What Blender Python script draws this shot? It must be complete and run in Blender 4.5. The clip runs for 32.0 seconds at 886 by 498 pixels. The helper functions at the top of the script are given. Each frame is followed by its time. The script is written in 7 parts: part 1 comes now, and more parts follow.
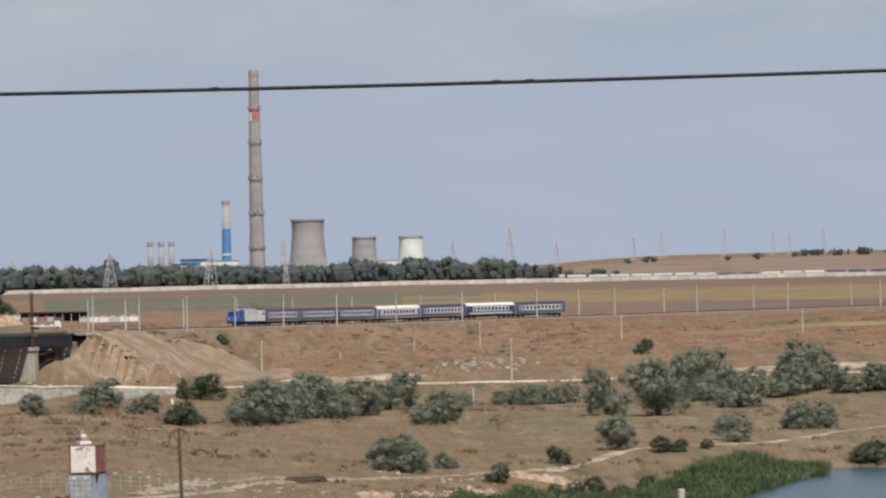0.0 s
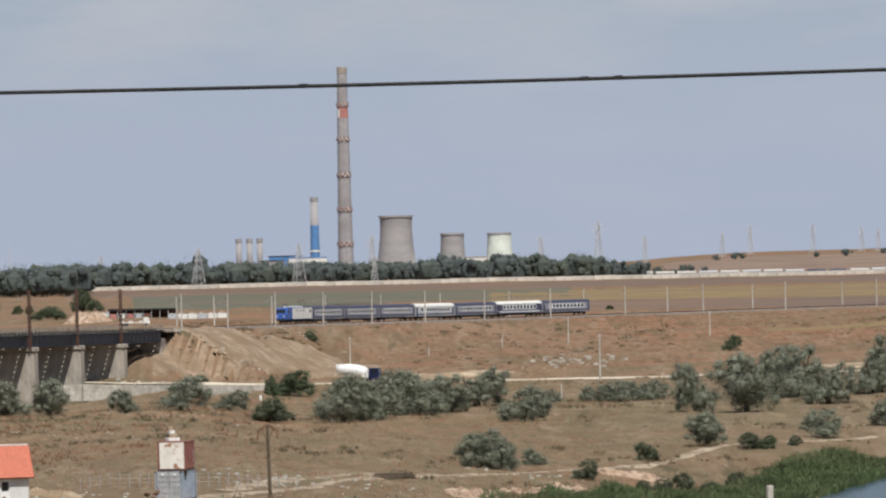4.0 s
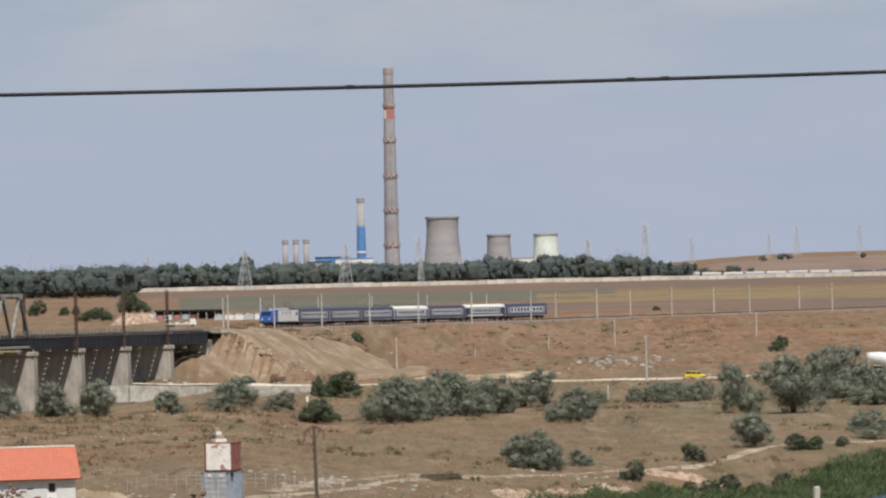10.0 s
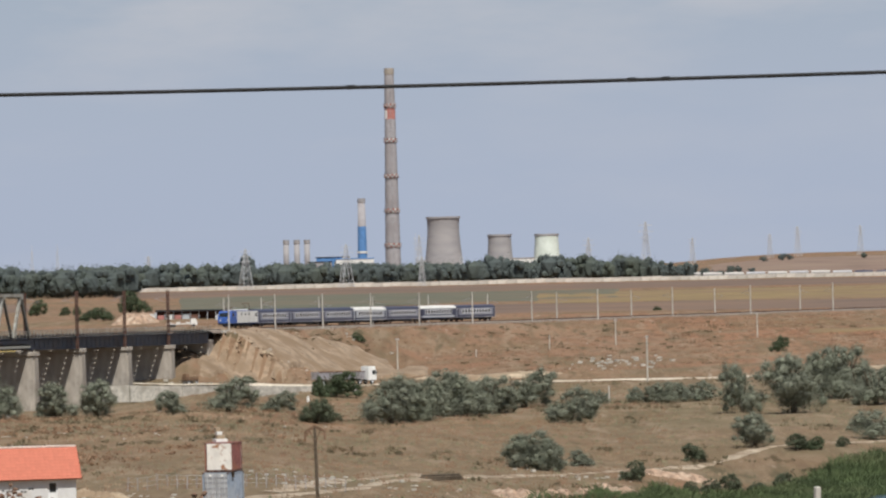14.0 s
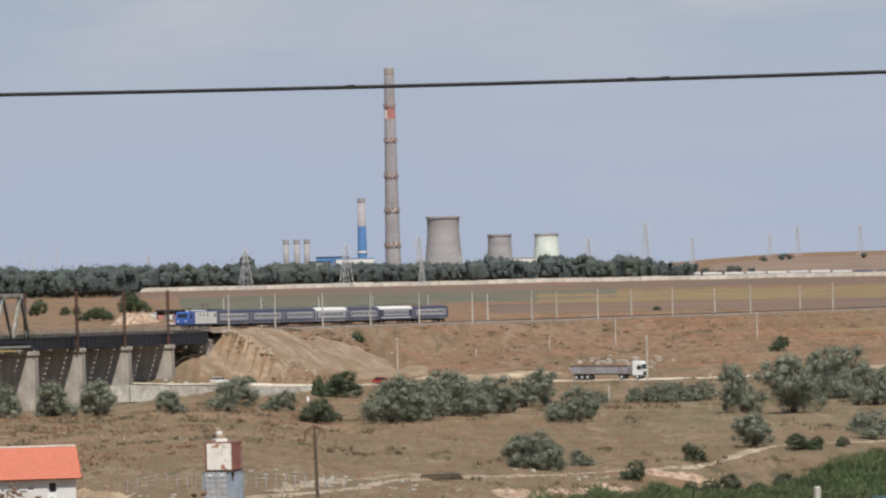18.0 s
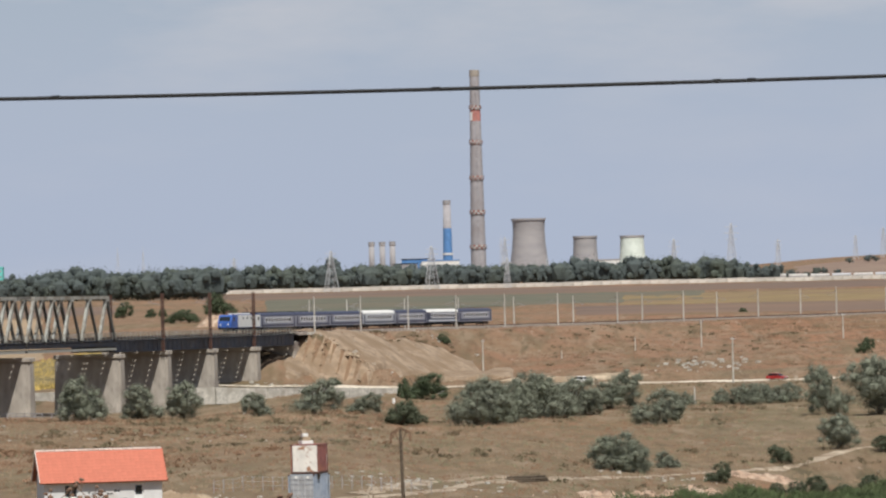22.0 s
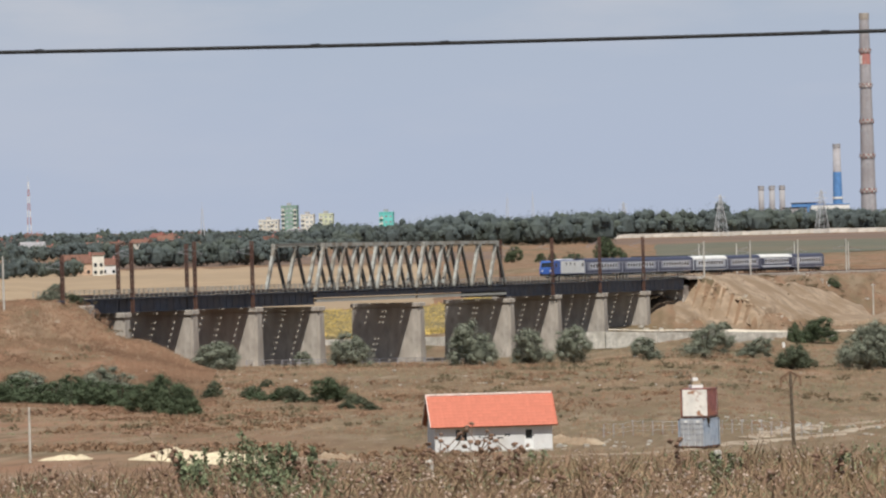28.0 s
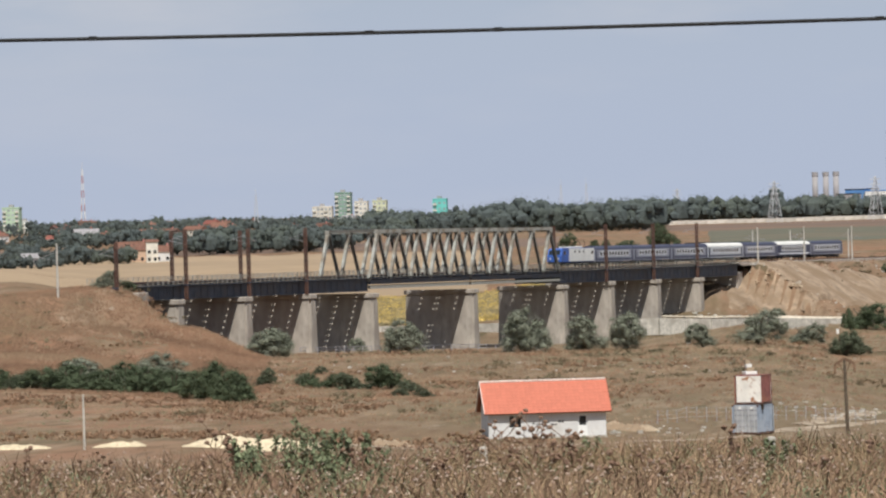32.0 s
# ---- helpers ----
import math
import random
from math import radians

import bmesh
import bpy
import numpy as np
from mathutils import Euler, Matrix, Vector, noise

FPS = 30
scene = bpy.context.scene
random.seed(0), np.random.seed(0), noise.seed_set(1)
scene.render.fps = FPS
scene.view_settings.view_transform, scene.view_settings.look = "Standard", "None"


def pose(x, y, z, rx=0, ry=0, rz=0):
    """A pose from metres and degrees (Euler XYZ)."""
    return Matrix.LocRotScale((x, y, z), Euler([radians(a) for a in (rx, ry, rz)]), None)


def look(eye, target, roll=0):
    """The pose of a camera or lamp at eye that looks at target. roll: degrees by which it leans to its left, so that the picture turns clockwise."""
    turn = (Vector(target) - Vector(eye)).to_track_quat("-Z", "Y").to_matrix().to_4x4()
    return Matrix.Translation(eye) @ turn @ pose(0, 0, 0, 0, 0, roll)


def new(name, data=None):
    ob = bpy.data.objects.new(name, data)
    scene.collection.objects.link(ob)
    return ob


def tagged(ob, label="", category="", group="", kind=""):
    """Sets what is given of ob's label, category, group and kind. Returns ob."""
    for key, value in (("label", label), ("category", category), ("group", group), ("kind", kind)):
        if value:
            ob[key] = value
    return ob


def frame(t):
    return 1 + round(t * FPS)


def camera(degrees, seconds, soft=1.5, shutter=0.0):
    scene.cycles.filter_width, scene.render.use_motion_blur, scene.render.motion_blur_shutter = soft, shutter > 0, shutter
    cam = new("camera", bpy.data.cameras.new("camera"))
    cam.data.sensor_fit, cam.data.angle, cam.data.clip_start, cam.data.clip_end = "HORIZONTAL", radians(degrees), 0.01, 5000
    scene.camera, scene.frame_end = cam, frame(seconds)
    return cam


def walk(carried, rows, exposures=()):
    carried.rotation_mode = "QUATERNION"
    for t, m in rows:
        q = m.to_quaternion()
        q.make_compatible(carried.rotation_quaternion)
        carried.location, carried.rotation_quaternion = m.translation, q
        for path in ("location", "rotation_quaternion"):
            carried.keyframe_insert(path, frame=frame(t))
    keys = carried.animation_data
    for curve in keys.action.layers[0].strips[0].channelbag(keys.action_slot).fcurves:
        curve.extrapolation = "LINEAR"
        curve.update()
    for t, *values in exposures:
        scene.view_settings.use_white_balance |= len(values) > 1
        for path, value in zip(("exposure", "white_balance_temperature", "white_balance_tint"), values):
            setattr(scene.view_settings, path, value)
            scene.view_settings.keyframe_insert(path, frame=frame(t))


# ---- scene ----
EYE = Vector((0.0, 0.0, 18.0))
cam = camera(9.24, 32.0, soft=2.3)
# seconds, heading (degrees right of north), rise, roll
VIEW = [
    (0, 1.417, 0.082, -1.27), (0.5, 1.407, 0.071, -1.28), (1, 1.350, 0.077, -1.28), (1.5, 1.232, 0.073, -1.25),
    (2, 1.157, 0.072, -1.32), (2.5, 0.971, 0.068, -1.30), (3, 0.805, 0.059, -1.31), (3.5, 0.640, 0.059, -1.29),
    (4, 0.494, 0.066, -1.29), (4.5, 0.338, 0.065, -1.28), (6.5, 0.084, 0.070, -1.31), (7, 0.101, 0.078, -1.30),
    (7.5, 0.109, 0.084, -1.31), (8, 0.091, 0.086, -1.27), (8.5, 0.072, 0.087, -1.29), (9, 0.049, 0.088, -1.27),
    (9.5, 0.030, 0.090, -1.32), (10, 0.009, 0.088, -1.32), (10.5, -0.001, 0.089, -1.28), (11, 0.001, 0.090, -1.28),
    (11.5, 0.001, 0.089, -1.26), (12, 0.003, 0.089, -1.29), (12.5, 0.001, 0.088, -1.28), (13, 0.001, 0.086, -1.29),
    (13.5, -0.000, 0.087, -1.27), (14, 0.000, 0.089, -1.30), (14.5, -0.000, 0.088, -1.30), (16.5, -0.001, 0.089, -1.29),
    (17, -0.001, 0.088, -1.28), (17.5, -0.000, 0.088, -1.31), (18, 0.001, 0.087, -1.29), (18.5, -0.026, 0.089, -1.29),
    (19, -0.077, 0.087, -1.30), (19.5, -0.131, 0.052, -1.26), (20, -0.247, 0.052, -1.32), (20.5, -0.356, 0.051, -1.29),
    (21, -0.372, 0.059, -1.29), (21.5, -0.514, 0.092, -1.35), (22, -0.892, 0.128, -1.36), (22.5, -1.533, 0.079, -1.42),
    (23, -2.200, -0.211, -1.42), (23.5, -2.725, -0.307, -1.40), (24, -3.175, -0.307, -1.43), (24.5, -3.449, -0.335, -1.41),
    (26.5, -4.127, -0.373, -1.54), (27, -4.526, -0.362, -1.50), (27.5, -4.803, -0.357, -1.49), (28, -4.974, -0.353, -1.50),
    (28.5, -5.108, -0.401, -1.46), (29, -5.241, -0.528, -1.49), (29.5, -5.365, -0.518, -1.47), (30, -5.444, -0.512, -1.49),
    (30.5, -5.472, -0.500, -1.45), (31, -5.500, -0.482, -1.56), (31.5, -5.528, -0.488, -1.56), (32, -5.538, -0.478, -1.56),
]


def view_row(t, yaw, rise, roll):
    y, p = radians(yaw), radians(rise)
    way = Vector((math.sin(y) * math.cos(p), math.cos(y) * math.cos(p), math.sin(p)))
    return t, look(EYE, EYE + way * 100, roll)


walk(cam, [view_row(*r) for r in VIEW], exposures=[(0, -0.08), (14, -0.06), (22, 0.0), (28, 0.05), (32, 0.07)])

# ---- sky and sun ----
SUN_SIDE, SUN_HIGH = 13.0, 58.0      # degrees right of straight behind the eye, degrees up
world = bpy.data.worlds.new("sky")
scene.world = world
world.use_nodes = True
wn, wl = world.node_tree.nodes, world.node_tree.links
sky = wn.new("ShaderNodeTexSky")
sky.sky_type = "NISHITA"
sky.sun_disc = False
sky.sun_elevation = radians(SUN_HIGH)
sky.sun_rotation = radians(180 - SUN_SIDE)
sky.altitude, sky.air_density, sky.dust_density, sky.ozone_density = 30, 1.0, 0.2, 2.0
wn["Background"].inputs["Strength"].default_value = 0.052
# summer haze that pales towards the horizon, and thin streaks of cloud
wco = wn.new("ShaderNodeTexCoord")
wsep = wn.new("ShaderNodeSeparateXYZ")
whaze = wn.new("ShaderNodeMapRange")
whaze.interpolation_type = "SMOOTHSTEP"
for key, value in (("From Min", 0.0), ("From Max", 0.14), ("To Min", 0.93), ("To Max", 0.12)):
    whaze.inputs[key].default_value = value
wmix0 = wn.new("ShaderNodeMixRGB")
wmix0.inputs["Color2"].default_value = (8.0, 9.25, 12.0, 1)
wmap = wn.new("ShaderNodeMapping")
wmap.inputs["Scale"].default_value = (9, 9, 34)
wnoise = wn.new("ShaderNodeTexNoise")
wnoise.inputs["Scale"].default_value, wnoise.inputs["Detail"].default_value, wnoise.inputs["Roughness"].default_value = 1.6, 6, 0.55
wramp = wn.new("ShaderNodeValToRGB")
wramp.color_ramp.elements[0].position, wramp.color_ramp.elements[1].position = 0.43, 0.68
wramp.color_ramp.elements[0].color, wramp.color_ramp.elements[1].color = (0, 0, 0, 1), (0.75, 0.75, 0.75, 1)
wrise = wn.new("ShaderNodeMapRange")
for key, value in (("From Min", 0.024), ("From Max", 0.048), ("To Min", 0.25), ("To Max", 1.0)):
    wrise.inputs[key].default_value = value
wcloud = wn.new("ShaderNodeMath")
wcloud.operation = "MULTIPLY"
wmix = wn.new("ShaderNodeMixRGB")
wmix.inputs["Color2"].default_value = (11.2, 11.2, 11.9, 1)
wl.new(wco.outputs["Generated"], wsep.inputs["Vector"])
wl.new(wsep.outputs["Z"], whaze.inputs["Value"])
wl.new(whaze.outputs["Result"], wmix0.inputs["Fac"])
wl.new(sky.outputs["Color"], wmix0.inputs["Color1"])
wl.new(wco.outputs["Generated"], wmap.inputs["Vector"])
wl.new(wmap.outputs["Vector"], wnoise.inputs["Vector"])
wl.new(wnoise.outputs["Fac"], wramp.inputs["Fac"])
wl.new(wsep.outputs["Z"], wrise.inputs["Value"])
wl.new(wramp.outputs["Color"], wcloud.inputs[0])
wl.new(wrise.outputs["Result"], wcloud.inputs[1])
wl.new(wcloud.outputs["Value"], wmix.inputs["Fac"])
wl.new(wmix0.outputs["Color"], wmix.inputs["Color1"])
wl.new(wmix.outputs["Color"], wn["Background"].inputs["Color"])

sun = new("sun", bpy.data.lights.new("sun", "SUN"))
sun.data.energy, sun.data.angle, sun.data.color = 4.6, radians(0.53), (1.0, 0.97, 0.915)
sa, sh = radians(SUN_SIDE), radians(SUN_HIGH)
TO_SUN = Vector((math.sin(sa) * math.cos(sh), -math.cos(sa) * math.cos(sh), math.sin(sh)))
sun.matrix_world = look(TO_SUN * 100, (0, 0, 0))

# ---- materials ----


def mat(name, color, rough=0.8, metal=0.0, vary=0.18, scale=1.0, bump=0.0, other=None, mix_scale=0.25, mix_at=(0.45, 0.65),
        rand=0.0, island=0.0, spec=0.3, stretch=(1, 1, 1)):
    """A surface with fine grain (scale, per metre) and broad stains of a second colour (mix_scale)."""
    m = bpy.data.materials.new(name)
    m.use_nodes = True
    n, l = m.node_tree.nodes, m.node_tree.links
    b = n["Principled BSDF"]
    b.inputs["Roughness"].default_value, b.inputs["Metallic"].default_value = rough, metal
    b.inputs["Specular IOR Level"].default_value = spec
    co = n.new("ShaderNodeTexCoord")
    mp = n.new("ShaderNodeMapping")
    mp.inputs["Scale"].default_value = stretch
    l.new(co.outputs["Object"], mp.inputs["Vector"])
    fine = n.new("ShaderNodeTexNoise")
    fine.inputs["Scale"].default_value, fine.inputs["Detail"].default_value = scale, 5
    l.new(mp.outputs["Vector"], fine.inputs["Vector"])
    ramp = n.new("ShaderNodeValToRGB")
    lo, hi = max(0, 1 - vary * 1.6), 1 + vary * 1.6
    ramp.color_ramp.elements[0].position, ramp.color_ramp.elements[1].position = 0.3, 0.7
    ramp.color_ramp.elements[0].color = tuple(min(1, c * lo) for c in color) + (1,)
    ramp.color_ramp.elements[1].color = tuple(min(1, c * hi) for c in color) + (1,)
    l.new(fine.outputs["Fac"], ramp.inputs["Fac"])
    out = ramp.outputs["Color"]
    if other:
        broad = n.new("ShaderNodeTexNoise")
        broad.inputs["Scale"].default_value, broad.inputs["Detail"].default_value = mix_scale, 4
        l.new(mp.outputs["Vector"], broad.inputs["Vector"])
        r2 = n.new("ShaderNodeValToRGB")
        r2.color_ramp.elements[0].position, r2.color_ramp.elements[1].position = mix_at
        l.new(broad.outputs["Fac"], r2.inputs["Fac"])
        mx = n.new("ShaderNodeMixRGB")
        mx.inputs["Color2"].default_value = tuple(other) + (1,)
        l.new(r2.outputs["Color"], mx.inputs["Fac"])
        l.new(out, mx.inputs["Color1"])
        out = mx.outputs["Color"]
    if rand or island:
        src = n.new("ShaderNodeObjectInfo") if rand else n.new("ShaderNodeNewGeometry")
        mr = n.new("ShaderNodeMapRange")
        amount = rand or island
        mr.inputs["To Min"].default_value, mr.inputs["To Max"].default_value = 1 - amount, 1 + amount
        l.new(src.outputs["Random" if rand else "Random Per Island"], mr.inputs["Value"])
        hv = n.new("ShaderNodeHueSaturation")
        l.new(mr.outputs["Result"], hv.inputs["Value"])
        l.new(out, hv.inputs["Color"])
        out = hv.outputs["Color"]
    l.new(out, b.inputs["Base Color"])
    if bump:
        bp = n.new("ShaderNodeBump")
        bp.inputs["Strength"].default_value, bp.inputs["Distance"].default_value = 0.6, bump
        l.new(fine.outputs["Fac"], bp.inputs["Height"])
        l.new(bp.outputs["Normal"], b.inputs["Normal"])
    return m


M = {}
M["concrete"] = mat("weathered concrete", (0.415, 0.372, 0.32), 0.9, scale=1.2, bump=0.02, other=(0.31, 0.27, 0.23), mix_scale=0.3, mix_at=(0.4, 0.65), stretch=(1, 1, 0.4))
M["pale_concrete"] = mat("pale concrete", (0.52, 0.49, 0.43), 0.9, scale=2, bump=0.01, other=(0.38, 0.35, 0.3), mix_scale=0.5)
M["stack"] = mat("grey brick of the chimney", (0.365, 0.348, 0.355), 0.9, vary=0.08, scale=0.25, bump=0.03, other=(0.31, 0.285, 0.285), mix_scale=0.05)
M["tower"] = mat("streaked concrete shell", (0.325, 0.312, 0.315), 0.9, vary=0.07, scale=0.3, bump=0.03, other=(0.375, 0.355, 0.35), mix_scale=0.14, stretch=(0.25, 0.25, 1.0))
M["white"] = mat("white paint", (0.78, 0.77, 0.73), 0.55, vary=0.05, scale=0.8, other=(0.62, 0.6, 0.55), mix_scale=0.4, mix_at=(0.55, 0.8))
M["red_band"] = mat("faded red paint", (0.46, 0.20, 0.17), 0.7, vary=0.12, scale=0.5)
M["blue_paint"] = mat("blue chimney paint", (0.11, 0.25, 0.50), 0.6, vary=0.08, scale=0.3)
M["girder"] = mat("dark blue-black bridge steel", (0.05, 0.064, 0.092), 0.55, vary=0.2, scale=0.8, other=(0.066, 0.066, 0.075), mix_scale=0.3)
M["truss"] = mat("grey-green painted truss steel", (0.35, 0.35, 0.315), 0.6, vary=0.12, scale=1.5, other=(0.21, 0.18, 0.14), mix_scale=0.5)
# darker copy of the truss paint, with shade put into its colour
M["truss_dark"] = mat("stained truss steel with shade in its colour", (0.115, 0.112, 0.10), 0.7, vary=0.2, scale=1.5, other=(0.14, 0.12, 0.10), mix_scale=0.5)
M["truss_pale"] = mat("pale grey steel", (0.34, 0.34, 0.31), 0.6, vary=0.1, scale=1)
M["rust"] = mat("rust-brown steel", (0.12, 0.062, 0.045), 0.8, vary=0.25, scale=2, other=(0.06, 0.04, 0.035), mix_scale=0.6)
M["galv"] = mat("galvanised steel", (0.56, 0.57, 0.58), 0.55, 0.1, vary=0.1, scale=2)
M["dark"] = mat("dark grime", (0.03, 0.03, 0.032), 0.8, vary=0.3, scale=2)
M["glass"] = mat("dark window glass", (0.02, 0.025, 0.03), 0.12, spec=0.5, vary=0.1)


def soil_material():
    """Dry grass in brown, rust and straw, bare pale soil, all by the place on the ground."""
    m = bpy.data.materials.new("dry grass and soil")
    m.use_nodes = True
    n, l = m.node_tree.nodes, m.node_tree.links
    b = n["Principled BSDF"]
    b.inputs["Roughness"].default_value, b.inputs["Specular IOR Level"].default_value = 0.95, 0.1
    co = n.new("ShaderNodeTexCoord")

    def layer(below, color, scale, lo, hi, stretch=(1, 1, 1), detail=5, amount=1.0):
        mp = n.new("ShaderNodeMapping")
        mp.inputs["Scale"].default_value = stretch
        l.new(co.outputs["Object"], mp.inputs["Vector"])
        t = n.new("ShaderNodeTexNoise")
        t.inputs["Scale"].default_value, t.inputs["Detail"].default_value = scale, detail
        l.new(mp.outputs["Vector"], t.inputs["Vector"])
        r = n.new("ShaderNodeValToRGB")
        r.color_ramp.elements[0].position, r.color_ramp.elements[1].position = lo, hi
        r.color_ramp.elements[1].color = (amount, amount, amount, 1)
        l.new(t.outputs["Fac"], r.inputs["Fac"])
        x = n.new("ShaderNodeMixRGB")
        x.inputs["Color2"].default_value = (*color, 1)
        l.new(r.outputs["Color"], x.inputs["Fac"])
        if isinstance(below, tuple):
            x.inputs["Color1"].default_value = (*below, 1)
        else:
            l.new(below, x.inputs["Color1"])
        return x.outputs["Color"], t

    c, _ = layer((0.185, 0.130, 0.085), (0.21, 0.124, 0.08), 0.010, 0.42, 0.58)
    c, _ = layer(c, (0.24, 0.185, 0.122), 0.016, 0.48, 0.62, (0.6, 1, 1), 6, 0.9)
    # rust-coloured grass beyond the road and on the western slope, straw and olive on the valley's floor
    sep = n.new("ShaderNodeSeparateXYZ")
    l.new(co.outputs["Object"], sep.inputs["Vector"])
    drift = n.new("ShaderNodeTexNoise")
    drift.inputs["Scale"].default_value, drift.inputs["Detail"].default_value = 0.012, 6
    l.new(co.outputs["Object"], drift.inputs["Vector"])

    def zone(axis, at0, at1):
        add = n.new("ShaderNodeMath")
        add.operation = "MULTIPLY_ADD"
        add.inputs[1].default_value = (at1 - at0) * 1.6
        l.new(drift.outputs["Fac"], add.inputs[0])
        l.new(sep.outputs[axis], add.inputs[2])
        r = n.new("ShaderNodeMapRange")
        r.inputs["From Min"].default_value, r.inputs["From Max"].default_value = at0 + (at1 - at0) * 0.8, at1 + (at1 - at0) * 0.8
        l.new(add.outputs["Value"], r.inputs["Value"])
        return r.outputs["Result"]

    both = n.new("ShaderNodeMath")
    both.operation = "MAXIMUM"
    l.new(zone("Y", 1085, 1165), both.inputs[0])
    slant = n.new("ShaderNodeVectorMath")
    slant.operation = "DOT_PRODUCT"
    slant.inputs[1].default_value = (-1.0, -0.115, 0.0)
    l.new(co.outputs["Object"], slant.inputs[0])
    west = n.new("ShaderNodeMapRange")
    west.inputs["From Min"].default_value, west.inputs["From Max"].default_value = -14, 16
    l.new(slant.outputs["Value"], west.inputs["Value"])
    l.new(west.outputs["Result"], both.inputs[1])

    def in_zone(below, color, amount, inside=True):
        f = n.new("ShaderNodeMath")
        f.operation = "MULTIPLY" if inside else "MULTIPLY_ADD"
        f.inputs[1].default_value = amount if inside else -amount
        if not inside:
            f.inputs[2].default_value = amount
        l.new(both.outputs["Value"], f.inputs[0])
        x = n.new("ShaderNodeMixRGB")
        x.inputs["Color2"].default_value = (*color, 1)
        l.new(f.outputs["Value"], x.inputs["Fac"])
        l.new(below, x.inputs["Color1"])
        return x.outputs["Color"]

    c = in_zone(c, (0.262, 0.150, 0.092), 0.62)
    c = in_zone(c, (0.172, 0.135, 0.080), 0.55, False)
    c, _ = layer(c, (0.285, 0.145, 0.082), 0.0085, 0.50, 0.60, (1, 0.5, 1), 5, 0.6)
    c, _ = layer(c, (0.150, 0.128, 0.070), 0.014, 0.54, 0.64, (0.7, 0.6, 1), 5, 0.6)
    c, _ = layer(c, (0.150, 0.122, 0.074), 0.028, 0.52, 0.68, (0.6, 1, 1), 6, 0.85)
    c, _ = layer(c, (0.25, 0.192, 0.13), 0.11, 0.52, 0.72, (1, 0.7, 1), 6, 0.7)
    c, _ = layer(c, (0.140, 0.112, 0.066), 0.16, 0.52, 0.64, (1, 0.12, 1), 6, 0.6)
    c, _ = layer(c, (0.275, 0.205, 0.14), 0.21, 0.53, 0.66, (1.1, 0.13, 1), 6, 0.6)
    c, t = layer(c, (0.135, 0.088, 0.055), 0.6, 0.5, 0.72, (1, 0.16, 1), 6, 0.75)
    c, _ = layer(c, (0.38, 0.32, 0.245), 0.5, 0.66, 0.76, (1, 0.15, 1), 6, 0.75)
    c, _ = layer(c, (0.088, 0.074, 0.042), 0.3, 0.60, 0.70, (1, 0.09, 1), 6, 0.7)
    l.new(c, b.inputs["Base Color"])
    bp = n.new("ShaderNodeBump")
    bp.inputs["Strength"].default_value, bp.inputs["Distance"].default_value = 0.6, 0.5
    l.new(t.outputs["Fac"], bp.inputs["Height"])
    l.new(bp.outputs["Normal"], b.inputs["Normal"])
    return m


M["soil"] = soil_material()
M["chalk"] = mat("pale chalky earth", (0.42, 0.335, 0.235), 0.95, vary=0.3, scale=0.5, bump=0.2, other=(0.29, 0.21, 0.135), mix_scale=0.18, mix_at=(0.42, 0.6))
M["road"] = mat("dusty pale road", (0.64, 0.565, 0.45), 0.95, vary=0.1, scale=0.3, other=(0.46, 0.38, 0.28), mix_scale=0.08)
M["leaf_grey"] = mat("silver-green oleaster leaves", (0.205, 0.216, 0.162), 0.85, vary=0.12, scale=2.2, island=0.12, other=(0.165, 0.182, 0.13), mix_scale=1.6, spec=0.1)
M["leaf_green"] = mat("dark green leaves", (0.084, 0.106, 0.06), 0.85, vary=0.2, scale=2.2, island=0.14, spec=0.1)
# bluer than the near leaves: distance haze is put into the base colour
M["leaf_far"] = mat("woodland leaves with haze in their colour", (0.083, 0.098, 0.094), 0.95, vary=0.12, scale=0.12, island=0.05, other=(0.09, 0.103, 0.082), mix_scale=0.03, spec=0.05)
M["reed"] = mat("green reeds", (0.078, 0.108, 0.043), 0.8, vary=0.3, scale=0.12, island=0.25, other=(0.12, 0.13, 0.062), mix_scale=0.06, mix_at=(0.5, 0.7))
M["bark"] = mat("grey-brown bark", (0.11, 0.085, 0.06), 0.9, vary=0.3, scale=6)
M["roof_tile"] = mat("orange roof tiles", (0.53, 0.172, 0.11), 0.75, vary=0.06, scale=2, rand=0.05)
M["plaster"] = mat("white plaster", (0.66, 0.65, 0.63), 0.9, vary=0.06, scale=1.5, other=(0.56, 0.53, 0.48), mix_scale=0.8, mix_at=(0.55, 0.8))
M["water"] = mat("pond water", (0.05, 0.085, 0.11), 0.22, spec=0.5, vary=0.1, scale=2.5, bump=0.06, stretch=(1, 0.4, 1))
M["coach_blue"] = mat("silver-grey coach paint", (0.30, 0.305, 0.345), 0.45, vary=0.08, scale=0.8, other=(0.23, 0.235, 0.28), mix_scale=0.4)
M["coach_dark"] = mat("dark blue coach paint", (0.060, 0.066, 0.105), 0.55, vary=0.12, scale=0.8)
M["coach_grey"] = mat("light grey coach paint", (0.47, 0.49, 0.51), 0.5, vary=0.06, scale=0.8)
M["coach_band"] = mat("pale grey window band", (0.68, 0.70, 0.73), 0.5, vary=0.06, scale=0.8)
M["loco_blue"] = mat("bright blue engine paint", (0.045, 0.115, 0.38), 0.4, vary=0.06, scale=0.8)
M["cable"] = mat("black cable sheath", (0.008, 0.008, 0.008), 0.7, vary=0.2, scale=4, spec=0.5)
M["bank"] = mat("reddish crumbling earth", (0.36, 0.25, 0.175), 0.95, vary=0.3, scale=0.8, bump=0.15, other=(0.52, 0.41, 0.31), mix_scale=0.6, mix_at=(0.5, 0.68))
